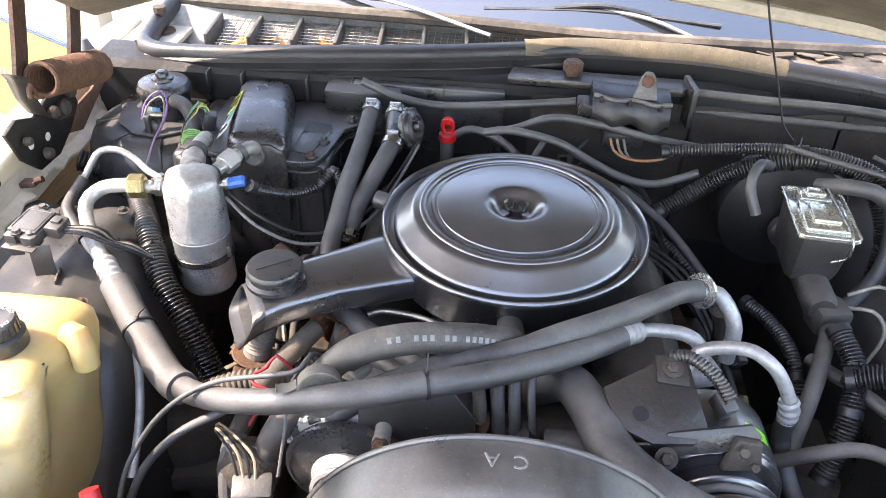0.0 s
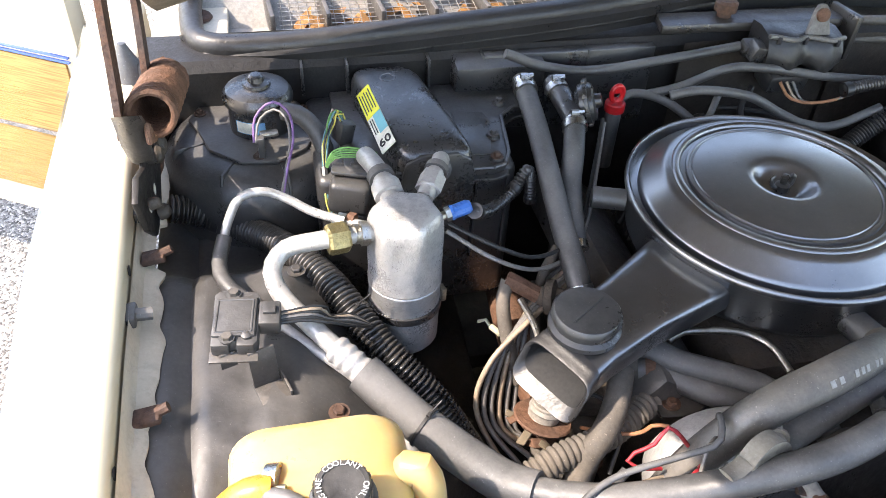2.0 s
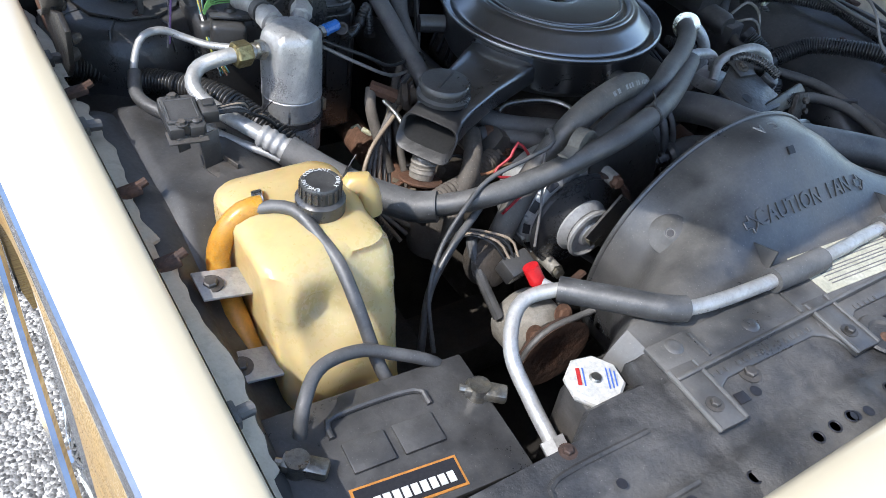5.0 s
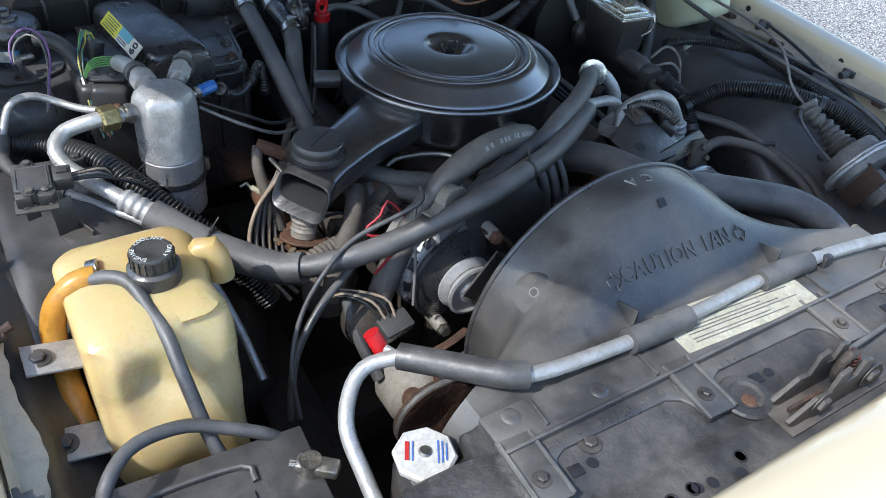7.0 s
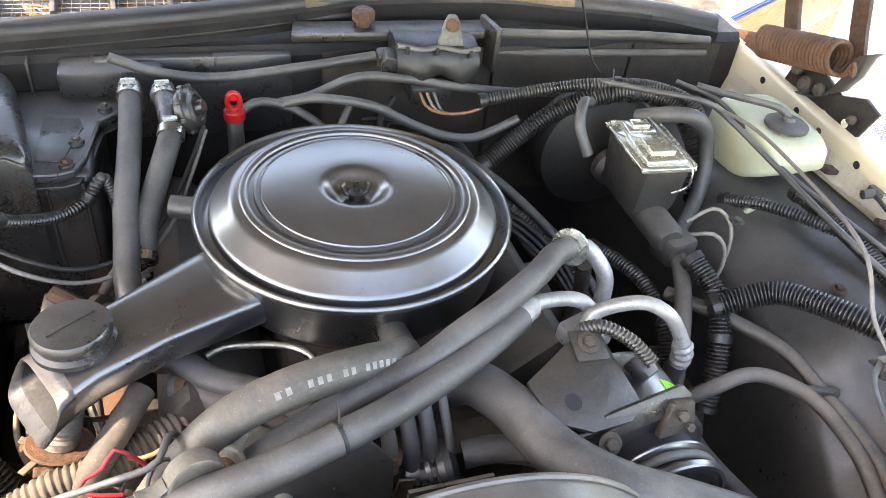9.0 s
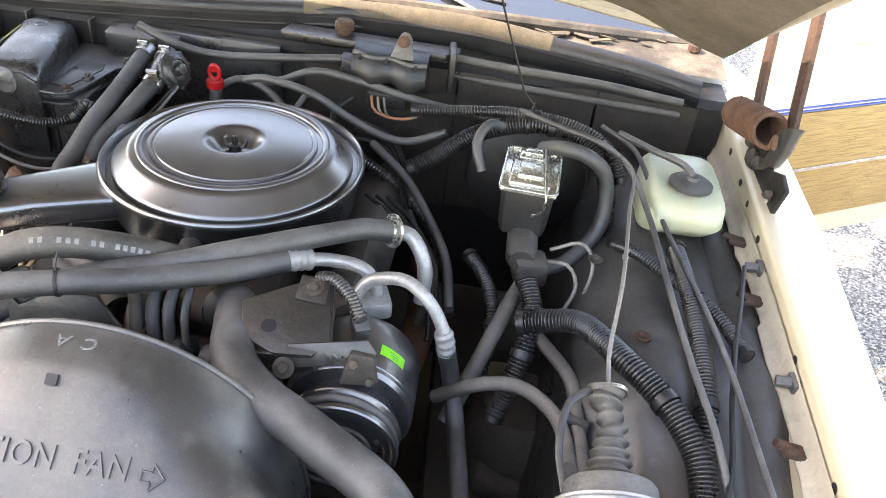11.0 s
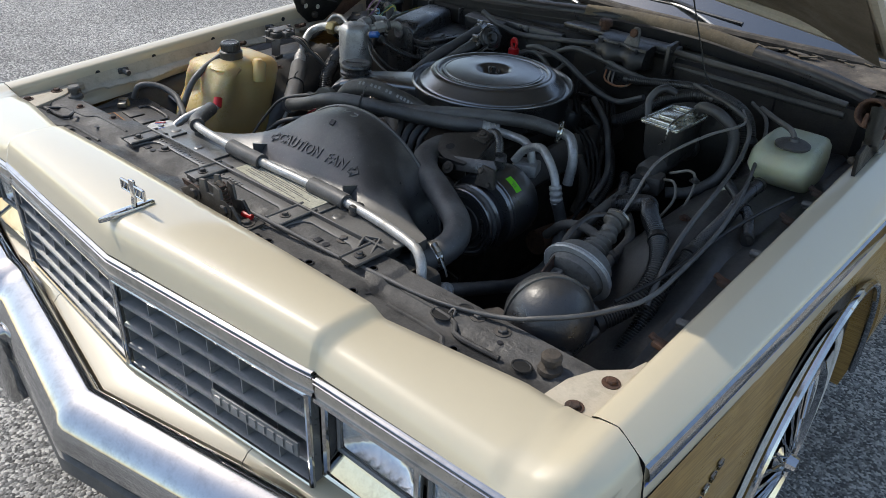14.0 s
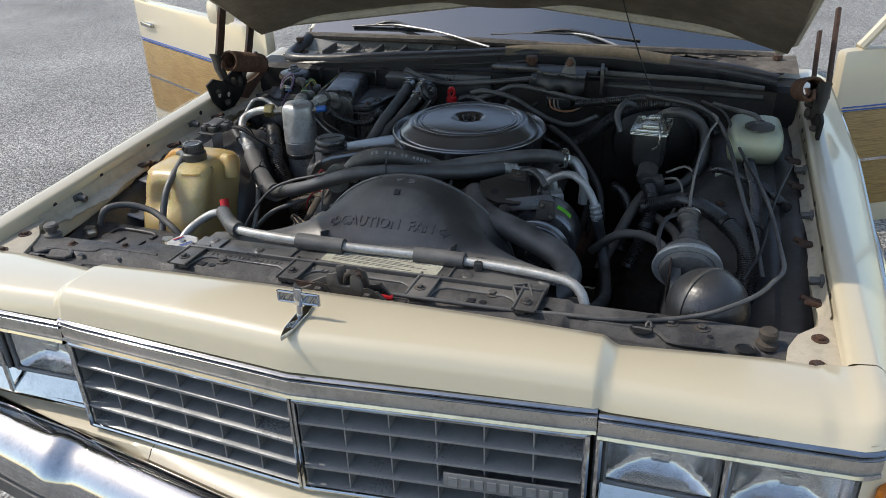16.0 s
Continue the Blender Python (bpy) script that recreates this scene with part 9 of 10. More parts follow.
banded("wiring_conduit", [(-0.430, 0.013, 0.894), (-0.412, 0.040, 0.868), (-0.380, 0.085, 0.838), (-0.345, 0.118, 0.835), (-0.318, 0.135, 0.86), (-0.305, 0.14, 0.80)], 0.009, LOOM, "small corrugated black wiring conduit", 0.0015, "wiring", 12, "", (0.0, 0.6, 0.97), SEAL, "tape")
hose("sensor_wire", [(-0.225, -0.300, 0.800), (-0.247, -0.315, 0.858), (-0.262, -0.345, 0.856), (-0.300, -0.345, 0.842), (-0.370, -0.345, 0.822), (-0.420, -0.364, 0.800), (-0.465, -0.380, 0.750), (-0.495, -0.410, 0.69), (-0.502, -0.45, 0.62)], 0.0036, RUBBER, "dusty thin wire sagging to the battery side", 0, "wire", 8)
hose("sensor_wire", [(-0.33, -0.31, 0.77), (-0.38, -0.34, 0.755), (-0.43, -0.365, 0.735), (-0.48, -0.39, 0.68), (-0.51, -0.43, 0.60)], 0.006, RUBBER, "dusty black cable sagging to the battery side", 0, "wire", 8)
hose("hood_lamp_wire", [(0.362, 0.25, 1.20), (0.371, 0.25, 1.167), (0.391, 0.25, 1.112), (0.434, 0.25, 1.006), (0.455, 0.25, 0.955), (0.480, 0.25, 0.925)], 0.0018, WIRE["black"], "thin wire hanging from the hood", 0, "wire", 6)
hose("transmission_pipe", [(-0.283, -0.180, 0.776), (-0.304, -0.218, 0.770), (-0.328, -0.247, 0.752), (-0.354, -0.262, 0.715), (-0.38, -0.29, 0.66)], 0.0155, TAN_RUBBER, "dusty brown moulded hose with a clamp", 0, "hose", 14)
hose("heat_riser_duct", [(-0.235, -0.195, 0.735), (-0.259, -0.209, 0.735), (-0.323, -0.24, 0.73), (-0.381, -0.253, 0.725), (-0.43, -0.266, 0.71)], 0.018, TAN_RUBBER, "grey corrugated heat duct", 0.003, "duct", 18, pitch=0.008)
for i in range(6):
    o = 0.012 * (i - 2.5)
    hose("spark_plug_wire", [(-0.28 + o * 0.4, 0.02 + o, 0.765), (-0.345 + o * 0.5, -0.025 + o, 0.750), (-0.392 + o, -0.07 + 0.6 * o, 0.71), (-0.412 + o, -0.12, 0.65 - 0.01 * i), (-0.36 + o * 1.5, -0.16 + o, 0.59)], 0.0038, WIRE["grey" if i % 3 else "tan"], "dusty grey spark plug wire", 0, "wire", 8, "spark plug wires")
hose("transmission_dipstick_tube", [(-0.30, 0.03, 0.80), (-0.335, -0.01, 0.76), (-0.35, -0.08, 0.68), (-0.345, -0.15, 0.58)], 0.007, TAN_RUBBER, "dusty steel tube beside the engine", 0, "tube", 10).name = "steel_tube"
cond = thing("oil_filter", "tan dusty oil filter low beside the engine", "oil filter", at=(-0.33, -0.19, 0.55))
part("can", Mesh().lathe([(0.0005, 0.54), (0.045, 0.54), (0.048, 0.56), (0.048, 0.64), (0.04, 0.655), (0.0005, 0.66)], 28, Matrix.Translation((-0.325, -0.17, 0))), TAN_RUBBER, cond)
part("bracket", Mesh().box((0.10, 0.05, 0.03), pose(-0.27, -0.14, 0.67, 0, 20, 0), 0.006), GREASE, cond)

# smog pump and power-steering pump low in front
pump = thing("air_pump_valve", "dark diverter valve with a wired connector", "valve", at=(-0.34, -0.37, 0.62))
part("round", Mesh().lathe([(0.0005, -0.02), (0.038, -0.02), (0.043, -0.012), (0.043, 0.008), (0.036, 0.016), (0.02, 0.022), (0.0005, 0.022)], 30, axis((-0.345, -0.355, 0.662), (-0.34, -0.42, 0.70))), GREASE, pump)
part("connector", Mesh().box((0.055, 0.035, 0.03), pose(-0.325, -0.395, 0.675, 20, 0, 10), 0.005), PLASTIC, pump)
for i in range(4):
    part("wire", Mesh().tube([(-0.345 + 0.008 * i, -0.392, 0.69), (-0.36 + 0.01 * i, -0.37, 0.715), (-0.385, -0.345 + 0.005 * i, 0.72), (-0.40, -0.32, 0.695)], 0.0022, 6), WIRE["tan" if i % 2 else "black"], pump)
part("hose", Mesh().tube([(-0.335, -0.33, 0.65), (-0.37, -0.33, 0.70), (-0.375, -0.37, 0.66), (-0.36, -0.42, 0.60)], 0.009, 10), RUBBER, pump)
ps = thing("power_steering_pump", "bare alloy power-steering pump behind a belt pulley", "pump", at=(-0.30, -0.45, 0.52))
part("body", Mesh().lathe([(0.0005, 0.0), (0.05, 0.0), (0.056, 0.012), (0.056, 0.06), (0.045, 0.075), (0.0005, 0.08)], 32, axis((-0.305, -0.40, 0.572), (-0.305, -1, 0.572))), ALLOY_DULL, ps)
part("pulley", Mesh().lathe([(0.0005, 0.085), (0.055, 0.085), (0.068, 0.09), (0.060, 0.098), (0.068, 0.106), (0.05, 0.106), (0.02, 0.10), (0.0005, 0.10)], 36, axis((-0.305, -0.40, 0.572), (-0.305, -1, 0.572))), RUST_DARK, ps, "dull belt pulley", 25)
for p in ((-0.34, -0.485, 0.612), (-0.285, -0.48, 0.63)):
    bolt(p, (0, -0.8, 0.6), 0.010, RUST, ps)
part("arm", Mesh().tube([(-0.33, -0.44, 0.64), (-0.27, -0.45, 0.655), (-0.22, -0.44, 0.66)], 0.008, 8, flat=0.5), RUST_DARK, ps, "rusty adjusting arm")


def belt(pa, ra, pb, rb, y, name):
    """A flat belt round two pulleys in the plane y."""
    a, b = Vector((pa[0], y, pa[1])), Vector((pb[0], y, pb[1]))
    ang = math.atan2(b.z - a.z, b.x - a.x)
    pts = [a + Vector((math.cos(t), 0, math.sin(t))) * ra for t in span(ang + math.pi / 2, ang + 3 * math.pi / 2, 10)]
    pts += [b + Vector((math.cos(t), 0, math.sin(t))) * rb for t in span(ang - math.pi / 2, ang + math.pi / 2, 10)]
    return hose(name, pts + [pts[0]], 0.0055, RUBBER, "worn black drive belt on its pulleys", 0, "belt", 8, "drive belts", step=0.02)


belt((-0.196, 0.710), 0.036, (0.0, 0.60), 0.08, -0.405, "drive_belt")
belt((-0.305, 0.572), 0.064, (0.0, 0.55), 0.085, -0.498, "drive_belt")
belt((0.271, 0.734), 0.070, (0.0, 0.60), 0.08, -0.418, "drive_belt")

# vacuum switch and hoses in front of the carburettor
sw = thing("vacuum_switch", "black diverter valve with three small hoses", "valve", at=(0.02, -0.335, 0.70))
m = axis((-0.012, -0.330, 0.735), (0.06, -0.340, 0.757))
part("body", Mesh().lathe([(0.0005, 0.0), (0.014, 0.0), (0.020, 0.006), (0.020, 0.022), (0.016, 0.026), (0.023, 0.028), (0.024, 0.034), (0.019, 0.038), (0.027, 0.042), (0.030, 0.050), (0.027, 0.058), (0.014, 0.063), (0.0005, 0.064)], 28, m), PLASTIC_CLEAN, sw)
for a in span(0, 315, 7):
    part("web", Mesh().box((0.003, 0.010, 0.022), m @ Matrix.Rotation(radians(a), 4, "Z") @ pose(0.021, 0, 0.032)), PLASTIC, sw)
part("bracket", Mesh().box((0.020, 0.004, 0.045), pose(-0.018, -0.350, 0.735, 0, 12, 0), 0.001), ZINC, sw)
for x, top, r in ((-0.028, (-0.050, -0.285, 0.845), 0.009), (-0.004, (-0.012, -0.285, 0.835), 0.0095), (0.018, (0.012, -0.285, 0.835), 0.0085), (0.040, (0.034, -0.285, 0.835), 0.0055)):
    part("hose", Mesh().tube([(x, -0.333, 0.755), (x - 0.002, -0.330, 0.785), (x - 0.006, -0.315, 0.815), top], r, 12), TAN_RUBBER if x < -0.02 else RUBBER, sw, "small rubber hose")
part("rusty_clamp", Mesh().tube([(-0.028, -0.333, 0.772), (-0.028, -0.332, 0.784)], 0.0115, 12), RUST, sw, "rusty hose clamp")
part("outlet_hose", Mesh().tube([(0.06, -0.325, 0.745), (0.10, -0.33, 0.752), (0.15, -0.345, 0.745), (0.17, -0.36, 0.72)], 0.017, 12), RUBBER, sw)
hose("bypass_hose", [(-0.05, -0.22, 0.77), (-0.06, -0.27, 0.755), (-0.04, -0.31, 0.72), (-0.03, -0.34, 0.67)], 0.016, RUBBER, "black bypass hose below the air cleaner", 0, "hose", 14)
banded("air_injection_hose", [(-0.275, -0.12, 0.765), (-0.242, -0.14, 0.775), (-0.209, -0.177, 0.775), (-0.163, -0.205, 0.775), (-0.121, -0.235, 0.775), (-0.09, -0.265, 0.76)], 0.017, RUBBER, "black air-injection hose under the snorkel", 0, "hose", 14, "air-injection hoses", (0.06,), RUST, "clamp")
banded("air_injection_hose", [(-0.25, -0.165, 0.755), (-0.225, -0.178, 0.76), (-0.183, -0.217, 0.76), (-0.134, -0.249, 0.76), (-0.10, -0.28, 0.745)], 0.016, RUBBER, "black air-injection hose under the snorkel", 0, "hose", 14, "air-injection hoses", (0.06,), RUST, "clamp")
hose("fuel_pipe", [(-0.21, -0.15, 0.785), (-0.183, -0.143, 0.79), (-0.116, -0.156, 0.79), (-0.087, -0.184, 0.79), (-0.081, -0.224, 0.785)], 0.005, ZINC, "bent steel fuel pipe below the air cleaner", 0, "pipe", 8)

# driver's side runs
hose("throttle_cable", [(0.452, 0.205, 0.935), (0.52, 0.14, 0.945), (0.586, 0.10, 0.945), (0.640, 0.09, 0.915), (0.672, -0.01, 0.885), (0.690, -0.16, 0.862), (0.704, -0.30, 0.850), (0.722, -0.42, 0.835), (0.74, -0.52, 0.79)], 0.0048, RUBBER, "thin black cable looping over the inner fender", 0, "cable", 8)
hose("apron_cable", [(0.812, -0.09, 0.868), (0.790, -0.18, 0.862), (0.768, -0.27, 0.850), (0.752, -0.355, 0.835), (0.735, -0.46, 0.82), (0.70, -0.56, 0.80)], 0.0036, WIRE["black"], "thin black cable along the inner fender", 0, "cable", 8)
hose("brake_hose", [(0.50, -0.06, 0.77), (0.478, -0.115, 0.765), (0.455, -0.17, 0.735), (0.43, -0.22, 0.69), (0.40, -0.27, 0.63)], 0.013, RUBBER_DUSTY, "dusty black pipe below the brake cylinder", 0, "hose", 12)
hose("booster_hose", [(0.50, 0.14, 0.90), (0.53, 0.10, 0.925), (0.575, 0.09, 0.92), (0.612, 0.095, 0.88), (0.615, 0.07, 0.80), (0.57, 0.03, 0.75), (0.52, 0.0, 0.74)], 0.013, RUBBER, "black brake-booster vacuum hose", 0, "hose", 14)
hose("booster_hose", [(0.40, 0.10, 0.86), (0.385, 0.12, 0.90), (0.40, 0.15, 0.925), (0.425, 0.17, 0.915)], 0.009, RUBBER, "small black vacuum elbow on the booster", 0, "hose", 12)
hose("fuel_vapour_hose", [(0.47, -0.10, 0.73), (0.50, -0.15, 0.74), (0.531, -0.19, 0.742), (0.57, -0.26, 0.742), (0.578, -0.34, 0.735), (0.589, -0.435, 0.72), (0.585, -0.52, 0.68)], 0.0105, RUBBER_DUSTY, "dusty black hose over the inner fender", 0, "hose", 12, "vapour hoses")
hose("fuel_vapour_hose", [(0.38, -0.27, 0.68), (0.433, -0.29, 0.735), (0.48, -0.288, 0.745), (0.520, -0.300, 0.742), (0.555, -0.347, 0.738), (0.572, -0.43, 0.715), (0.565, -0.52, 0.67)], 0.0105, RUBBER_DUSTY, "dusty black hose over the inner fender", 0, "hose", 12, "vapour hoses")
solo("hose_clip", Mesh().box((0.05, 0.012, 0.024), pose(0.568, -0.335, 0.738, 0, 0, -20), 0.004), PLASTIC, "black plastic clip joining two hoses", "clip")
hose("exhaust_air_pipe", [(0.324, -0.079, 0.792), (0.338, -0.066, 0.745), (0.340, -0.063, 0.693), (0.329, -0.069, 0.645)], 0.0115, GREASE, "stained steel air-injection pipe", 0, "pipe", 12)
for i in range(3):
    hose("spark_plug_wire", [(0.20 + 0.02 * i, 0.10, 0.78), (0.27 + 0.015 * i, 0.05, 0.76), (0.33 + 0.01 * i, -0.02, 0.71), (0.35, -0.09 - 0.01 * i, 0.66 - 0.01 * i)], 0.004, WIRE["black"], "black spark plug wire", 0, "wire", 8, "spark plug wires")
for i in range(3):
    hose("small_wire", [(0.17 + 0.012 * i, 0.285, 0.885), (0.18 + 0.012 * i, 0.262, 0.868 - 0.003 * i), (0.215 + 0.006 * i, 0.25, 0.862), (0.255, 0.24, 0.872), (0.275, 0.235, 0.888)], 0.0026, WIRE[("orange", "tan", "grey")[i]], "bare-looking orange and tan wires by the wiper motor", 0, "wire", 6, "wiper wires")
plug2 = solo("plug_connector", Mesh().box((0.03, 0.024, 0.022), pose(0.118, 0.322, 0.934, 20, 0, 0), 0.003), PLASTIC, "black multi-pin plug on the firewall wiring", "connector")

# rusty clips that hold the liners to the fenders
for s, ys in ((-1, (-0.19, -0.33, 0.05)), (1, (-0.12, -0.40, -0.62, 0.03))):
    for y in ys:
        c = thing("liner_clip", "small rusty clip on the fender lip", "clip", "liner clips", at=(s * 0.815, y, 0.815))
        part("clip", Mesh().box((0.030, 0.022, 0.010), pose(s * (inner_x(y) - 0.022), y, 0.822 + rise(y), 0, s * 10, 0), 0.003), RUST_DARK, c)
        part("pin", Mesh().tube([(s * (inner_x(y) - 0.022), y, 0.822 + rise(y)), (s * (inner_x(y) - 0.045), y + 0.004, 0.830 + rise(y))], 0.006, 8), RUST_DARK, c)

# clutter between the air cleaner and the firewall
hose("heater_return_hose", [(-0.06, 0.235, 0.905), (-0.014, 0.225, 0.917), (0.069, 0.22, 0.903), (0.135, 0.22, 0.868), (0.191, 0.22, 0.842), (0.253, 0.22, 0.833), (0.324, 0.215, 0.866)], 0.0075, RUBBER, "dusty hose sagging behind the air cleaner", 0, "hose", 12)
hose("vacuum_hose", [(0.05, 0.27, 0.88), (0.02, 0.24, 0.84), (-0.02, 0.215, 0.80), (-0.05, 0.21, 0.76)], 0.006, RUBBER, "thin black vacuum hose behind the air cleaner", 0, "hose", 8)
hose("vacuum_hose", [(-0.13, 0.285, 0.86), (-0.09, 0.30, 0.875), (-0.03, 0.285, 0.862), (0.03, 0.25, 0.82), (0.06, 0.22, 0.78)], 0.0075, RUBBER, "thin black vacuum hose behind the air cleaner", 0, "hose", 8)
hose("vacuum_hose", [(0.13, 0.30, 0.87), (0.10, 0.27, 0.845), (0.11, 0.235, 0.81), (0.14, 0.215, 0.77)], 0.0055, WIRE["black"], "thin black vacuum hose behind the air cleaner", 0, "hose", 8)
dist = thing("distributor", "black distributor with a ring of plug wires", "distributor", at=(0.09, 0.26, 0.70))
part("cap", Mesh().lathe([(0.0005, 0.70), (0.060, 0.70), (0.062, 0.74), (0.055, 0.765), (0.030, 0.775), (0.0005, 0.776)], 28, Matrix.Translation((0.09, 0.265, 0))), PLASTIC, dist)
for i in range(8):
    a = 2 * math.pi * i / 8
    part("tower", Mesh().tube([(0.09 + 0.042 * math.cos(a), 0.265 + 0.042 * math.sin(a), 0.76), (0.09 + 0.042 * math.cos(a), 0.265 + 0.042 * math.sin(a), 0.795)], 0.009, 8), PLASTIC, dist)
    s = 1 if math.cos(a) > 0 else -1
    part("plug_wire", Mesh().tube([(0.09 + 0.042 * math.cos(a), 0.265 + 0.042 * math.sin(a), 0.79), (0.09 + 0.06 * math.cos(a), 0.255 + 0.06 * math.sin(a), 0.825), (0.09 + s * 0.13, 0.22 + 0.03 * math.sin(a), 0.82), (0.06 + s * 0.22, 0.12 + 0.04 * math.sin(a), 0.75)], 0.004, 6), WIRE["black"], dist)
for i, (y, z) in enumerate(((0.17, 0.77), (0.15, 0.80), (0.12, 0.74))):
    hose("engine_loom", [(0.16 + 0.03 * i, 0.20, z + 0.03), (0.24 + 0.02 * i, y, z), (0.31, y - 0.06, z - 0.03), (0.36, y - 0.14, z - 0.07), (0.38, y - 0.24, z - 0.10)], 0.010 - 0.002 * i, LOOM if i == 0 else RUBBER, "black engine wiring beside the valve cover", 0.0015 if i == 0 else 0, "wiring", 10, "engine looms")
# twin conduits below the brake cylinder
banded("wiring_conduit", [(0.40, 0.03, 0.73), (0.425, -0.02, 0.735), (0.445, -0.08, 0.73), (0.452, -0.14, 0.70), (0.44, -0.20, 0.65)], 0.012, LOOM, "corrugated black wiring conduit", 0.0022, "wiring", 14, "", (0.0, 0.6, 0.97), SEAL, "tape")
banded("wiring_conduit", [(0.64, 0.04, 0.79), (0.665, -0.03, 0.825), (0.715, -0.10, 0.832), (0.765, -0.17, 0.832), (0.795, -0.25, 0.828)], 0.011, LOOM, "corrugated black wiring conduit", 0.002, "wiring", 12, "", (0.0, 0.6, 0.97), SEAL, "tape")
# red and tan leads at the alternator
for pts, col in (([(-0.262, -0.318, 0.80), (-0.287, -0.314, 0.835), (-0.301, -0.312, 0.845), (-0.314, -0.317, 0.825), (-0.330, -0.314, 0.812), (-0.338, -0.318, 0.800), (-0.322, -0.326, 0.798), (-0.30, -0.325, 0.79)], "red"), ([(-0.255, -0.33, 0.80), (-0.28, -0.35, 0.812), (-0.315, -0.362, 0.79), (-0.335, -0.35, 0.75)], "red"),
                 ([(-0.23, -0.32, 0.82), (-0.262, -0.335, 0.845), (-0.275, -0.352, 0.82), (-0.28, -0.37, 0.77), (-0.29, -0.39, 0.70)], "grey"), ([(-0.42, -0.33, 0.76), (-0.36, -0.34, 0.785), (-0.31, -0.33, 0.78), (-0.27, -0.32, 0.765)], "tan")):
    hose("alternator_lead", pts, 0.0023, WIRE[col], col + " insulated lead at the alternator", 0, "wire", 8, "alternator leads")
ring = thing("hose_strap", "tan rubber-lined strap round two hoses", "strap", at=(-0.256, -0.374, 0.865))
loop_at = axis((-0.228, -0.372, 0.852), (-0.256, -0.277, 0.836))
part("band", Mesh().lathe([(0.0300, -0.010), (0.0318, -0.0095), (0.0318, 0.0095), (0.0300, 0.010), (0.0300, -0.010)], 36, loop_at @ Matrix.Diagonal((0.92, 1.08, 1, 1))), STRAP, ring)
part("band_end", Mesh().tube([loop_at @ Vector((0.026, 0.016, 0)), loop_at @ Vector((0.040, 0.010, 0)), loop_at @ Vector((0.052, 0.012, 0))], 0.0095, 8, flat=0.2), STRAP, ring)

# check valve and rusty pipes beside the left valve cover
cv = thing("check_valve", "rusty air-injection check valve between hoses", "valve", at=(-0.30, -0.02, 0.76))
part("body", Mesh().lathe([(0.0005, 0.0), (0.012, 0.0), (0.014, 0.008), (0.024, 0.012), (0.024, 0.022), (0.014, 0.026), (0.012, 0.036), (0.0005, 0.036)], 24, axis((-0.345, -0.035, 0.775), (-0.30, -0.06, 0.785))), GREASE, cv)
part("fitting", Mesh().tube([(-0.385, -0.012, 0.792), (-0.365, -0.024, 0.785), (-0.345, -0.036, 0.777)], 0.012, 8), RUST, cv, "rusty hexagon fitting")
part("brass_nut", Mesh().tube([(-0.312, -0.053, 0.783), (-0.300, -0.060, 0.786)], 0.0135, 6), RUST, cv)
part("pipe", Mesh().tube([(-0.383, -0.014, 0.79), (-0.392, -0.030, 0.765), (-0.388, -0.055, 0.72), (-0.375, -0.085, 0.66)], 0.010, 12), TAN_RUBBER, cv, "dusty steel pipe")
part("thin_pipe", Mesh().tube([(-0.372, -0.040, 0.778), (-0.362, -0.075, 0.765), (-0.355, -0.115, 0.735), (-0.34, -0.16, 0.69), (-0.325, -0.19, 0.64)], 0.0045, 8), ZINC, cv)

# bracket and small fittings under the snorkel
ub = thing("intake_bracket", "black stamped bracket bolted beside the intake", "bracket", at=(-0.21, -0.19, 0.74))
part("plate", Mesh().prism([(-0.245, -0.165), (-0.181, -0.173), (-0.165, -0.215), (-0.205, -0.238), (-0.246, -0.232)], 0.738, 0.744, None, 0.002), BRACKET, ub)
# dark disc with the hole's shade as its colour
part("hole", Mesh().lathe([(0.0005, 0.0), (0.005, 0.0), (0.006, 0.0006)], 12, pose(-0.205, -0.185, 0.7445)), INK_AND_SHADE, ub, "dark disc painted as a hole's shade")
bolt((-0.225, -0.215, 0.744), (0, 0, 1), 0.007, RUST_DARK, ub)
wp = thing("wire_clip", "white plastic clip hanging on a wire", "clip", at=(-0.40, -0.038, 0.715))
part("clip", Mesh().box((0.020, 0.008, 0.007), pose(-0.40, -0.038, 0.72, 10, 20, -45), 0.002), MILKY, wp)
part("tail", Mesh().tube([(-0.405, -0.030, 0.72), (-0.412, -0.022, 0.728), (-0.420, -0.018, 0.72)], 0.0025, 6), MILKY, wp)
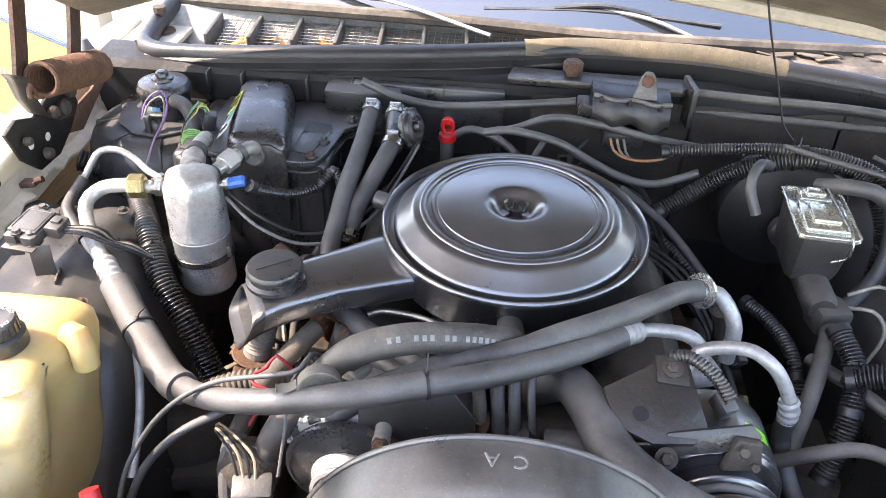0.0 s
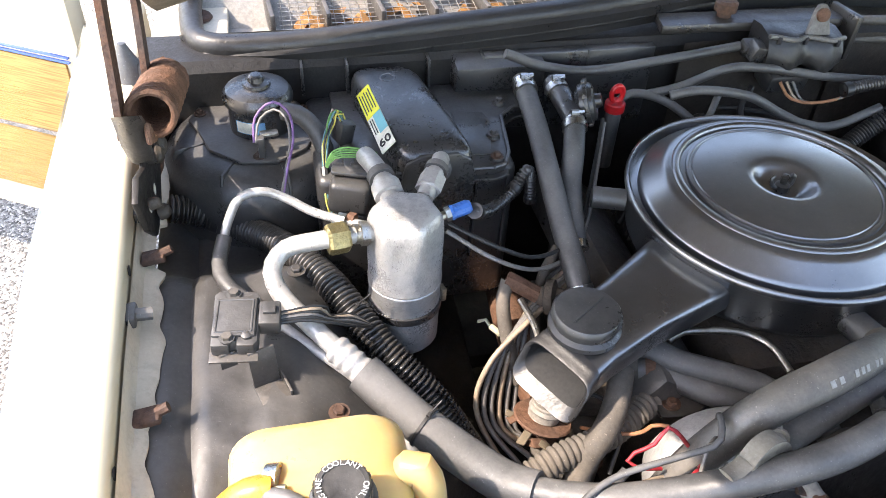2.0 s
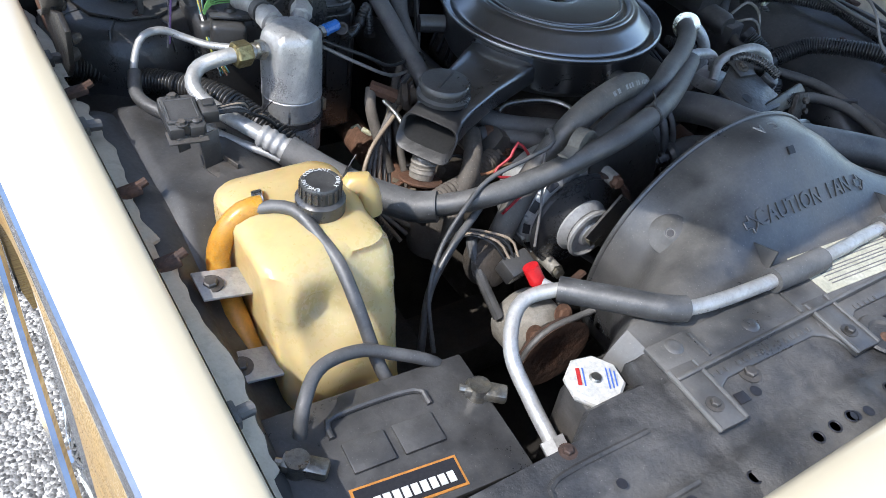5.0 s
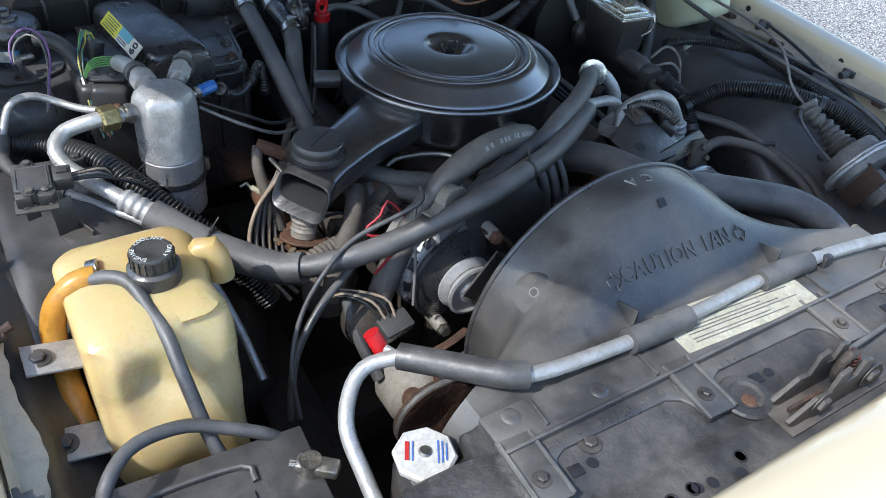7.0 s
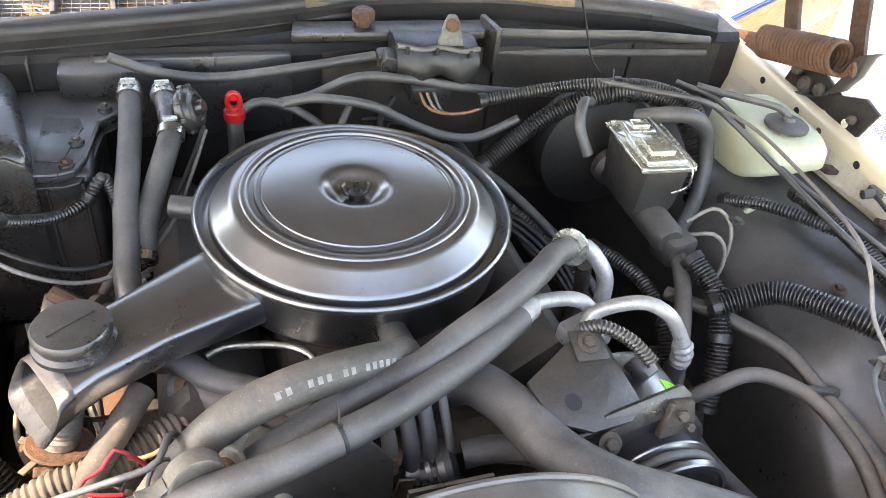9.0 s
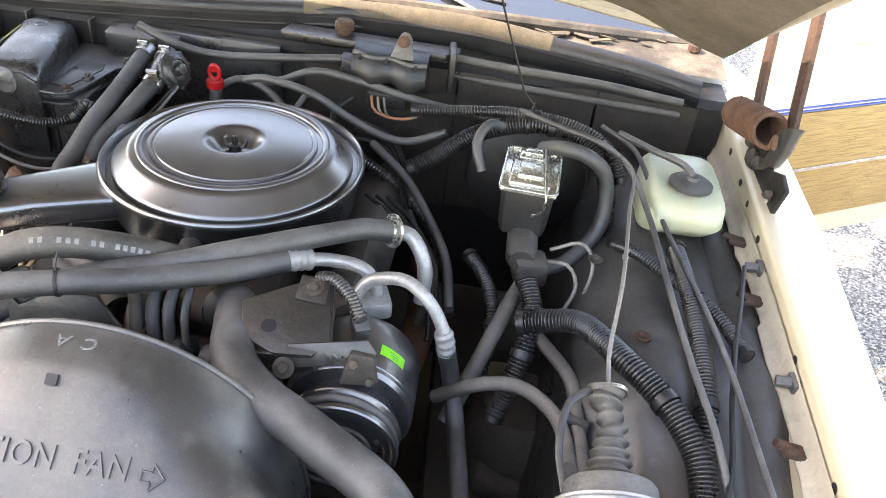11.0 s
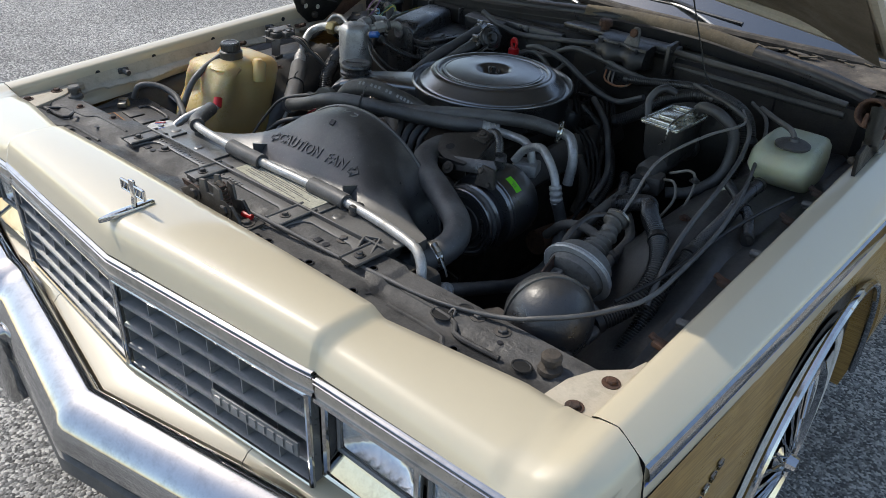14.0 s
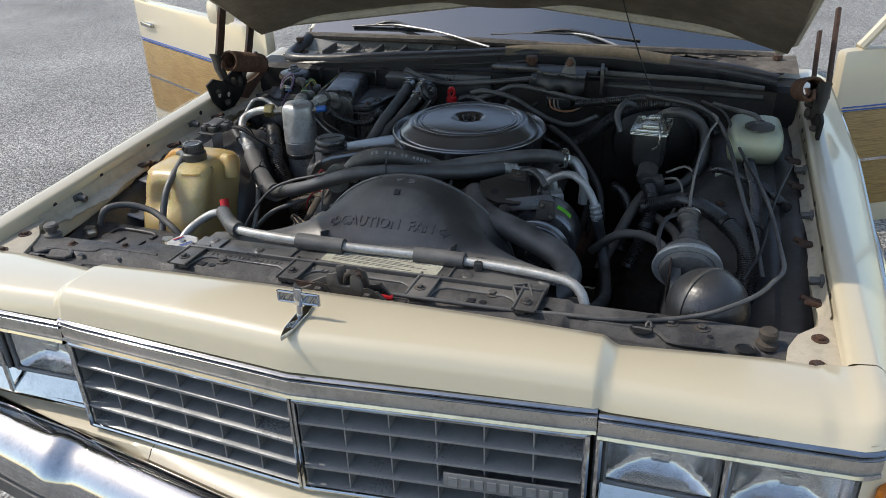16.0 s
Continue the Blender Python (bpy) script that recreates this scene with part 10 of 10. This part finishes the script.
hose("small_wire", [(-0.33, -0.20, 0.70), (-0.315, -0.235, 0.735), (-0.285, -0.25, 0.745), (-0.262, -0.245, 0.75), (-0.245, -0.26, 0.76)], 0.0025, WIRE["orange"], "thin orange wire under the snorkel", 0, "wire", 6)
hose("small_wire", [(-0.37, -0.13, 0.70), (-0.345, -0.175, 0.735), (-0.31, -0.19, 0.745), (-0.295, -0.23, 0.735), (-0.32, -0.27, 0.70)], 0.003, WIRE["black"], "thin black wire under the snorkel", 0, "wire", 6)

# worm clamps, ties and small bolts about the bay
def tie(at, way, r, mat=SEAL, name="cable_tie", label="thin black cable tie round a hose", tail=True):
    t = thing(name, label, "tie", "cable ties", at=at)
    m = axis(at, Vector(at) + Vector(way))
    part("loop", Mesh().lathe([(r, -0.002), (r + 0.0012, -0.0018), (r + 0.0012, 0.0018), (r, 0.002)], 24, m), mat, t)
    part("lock", Mesh().box((0.006, 0.005, 0.005), m @ pose(0, r + 0.002, 0), 0.001), mat, t)
    if tail:
        part("tail", Mesh().tube([m @ Vector((0, r + 0.002, 0)), m @ Vector((0.004, r + 0.014, 0.002)), m @ Vector((0.012, r + 0.022, 0.004))], 0.0012, 5), mat, t)


tie((-0.537, -0.218, 0.777), (0.07, -0.074, -0.02), 0.0245)
tie((-0.592, -0.033, 0.780), (0.024, -0.04, -0.015), 0.0212)
tie((0.507, -0.153, 0.773), (0.0, -0.04, -0.03), 0.0172)
tie((0.471, 0.195, 0.915), (0.08, -0.01, 0.0), 0.0172)
tie((-0.097, -0.373, 0.882), (0.06, 0.02, 0.0), 0.0172)
for i, (x, y, z) in enumerate(((-0.66, 0.02, 0.8215), (-0.63, -0.20, 0.806), (0.60, -0.05, 0.818), (0.66, -0.22, 0.815), (0.62, 0.10, 0.818), (-0.70, -0.24, 0.815))):
    c = thing("liner_bolt", "small rusty bolt in the inner fender", "bolt", "liner bolts", at=(x, y, z))
    bolt((x, y, z - 0.004), (0, 0, 1), 0.007, RUST_DARK if i % 2 else BLACK_STEEL, c)
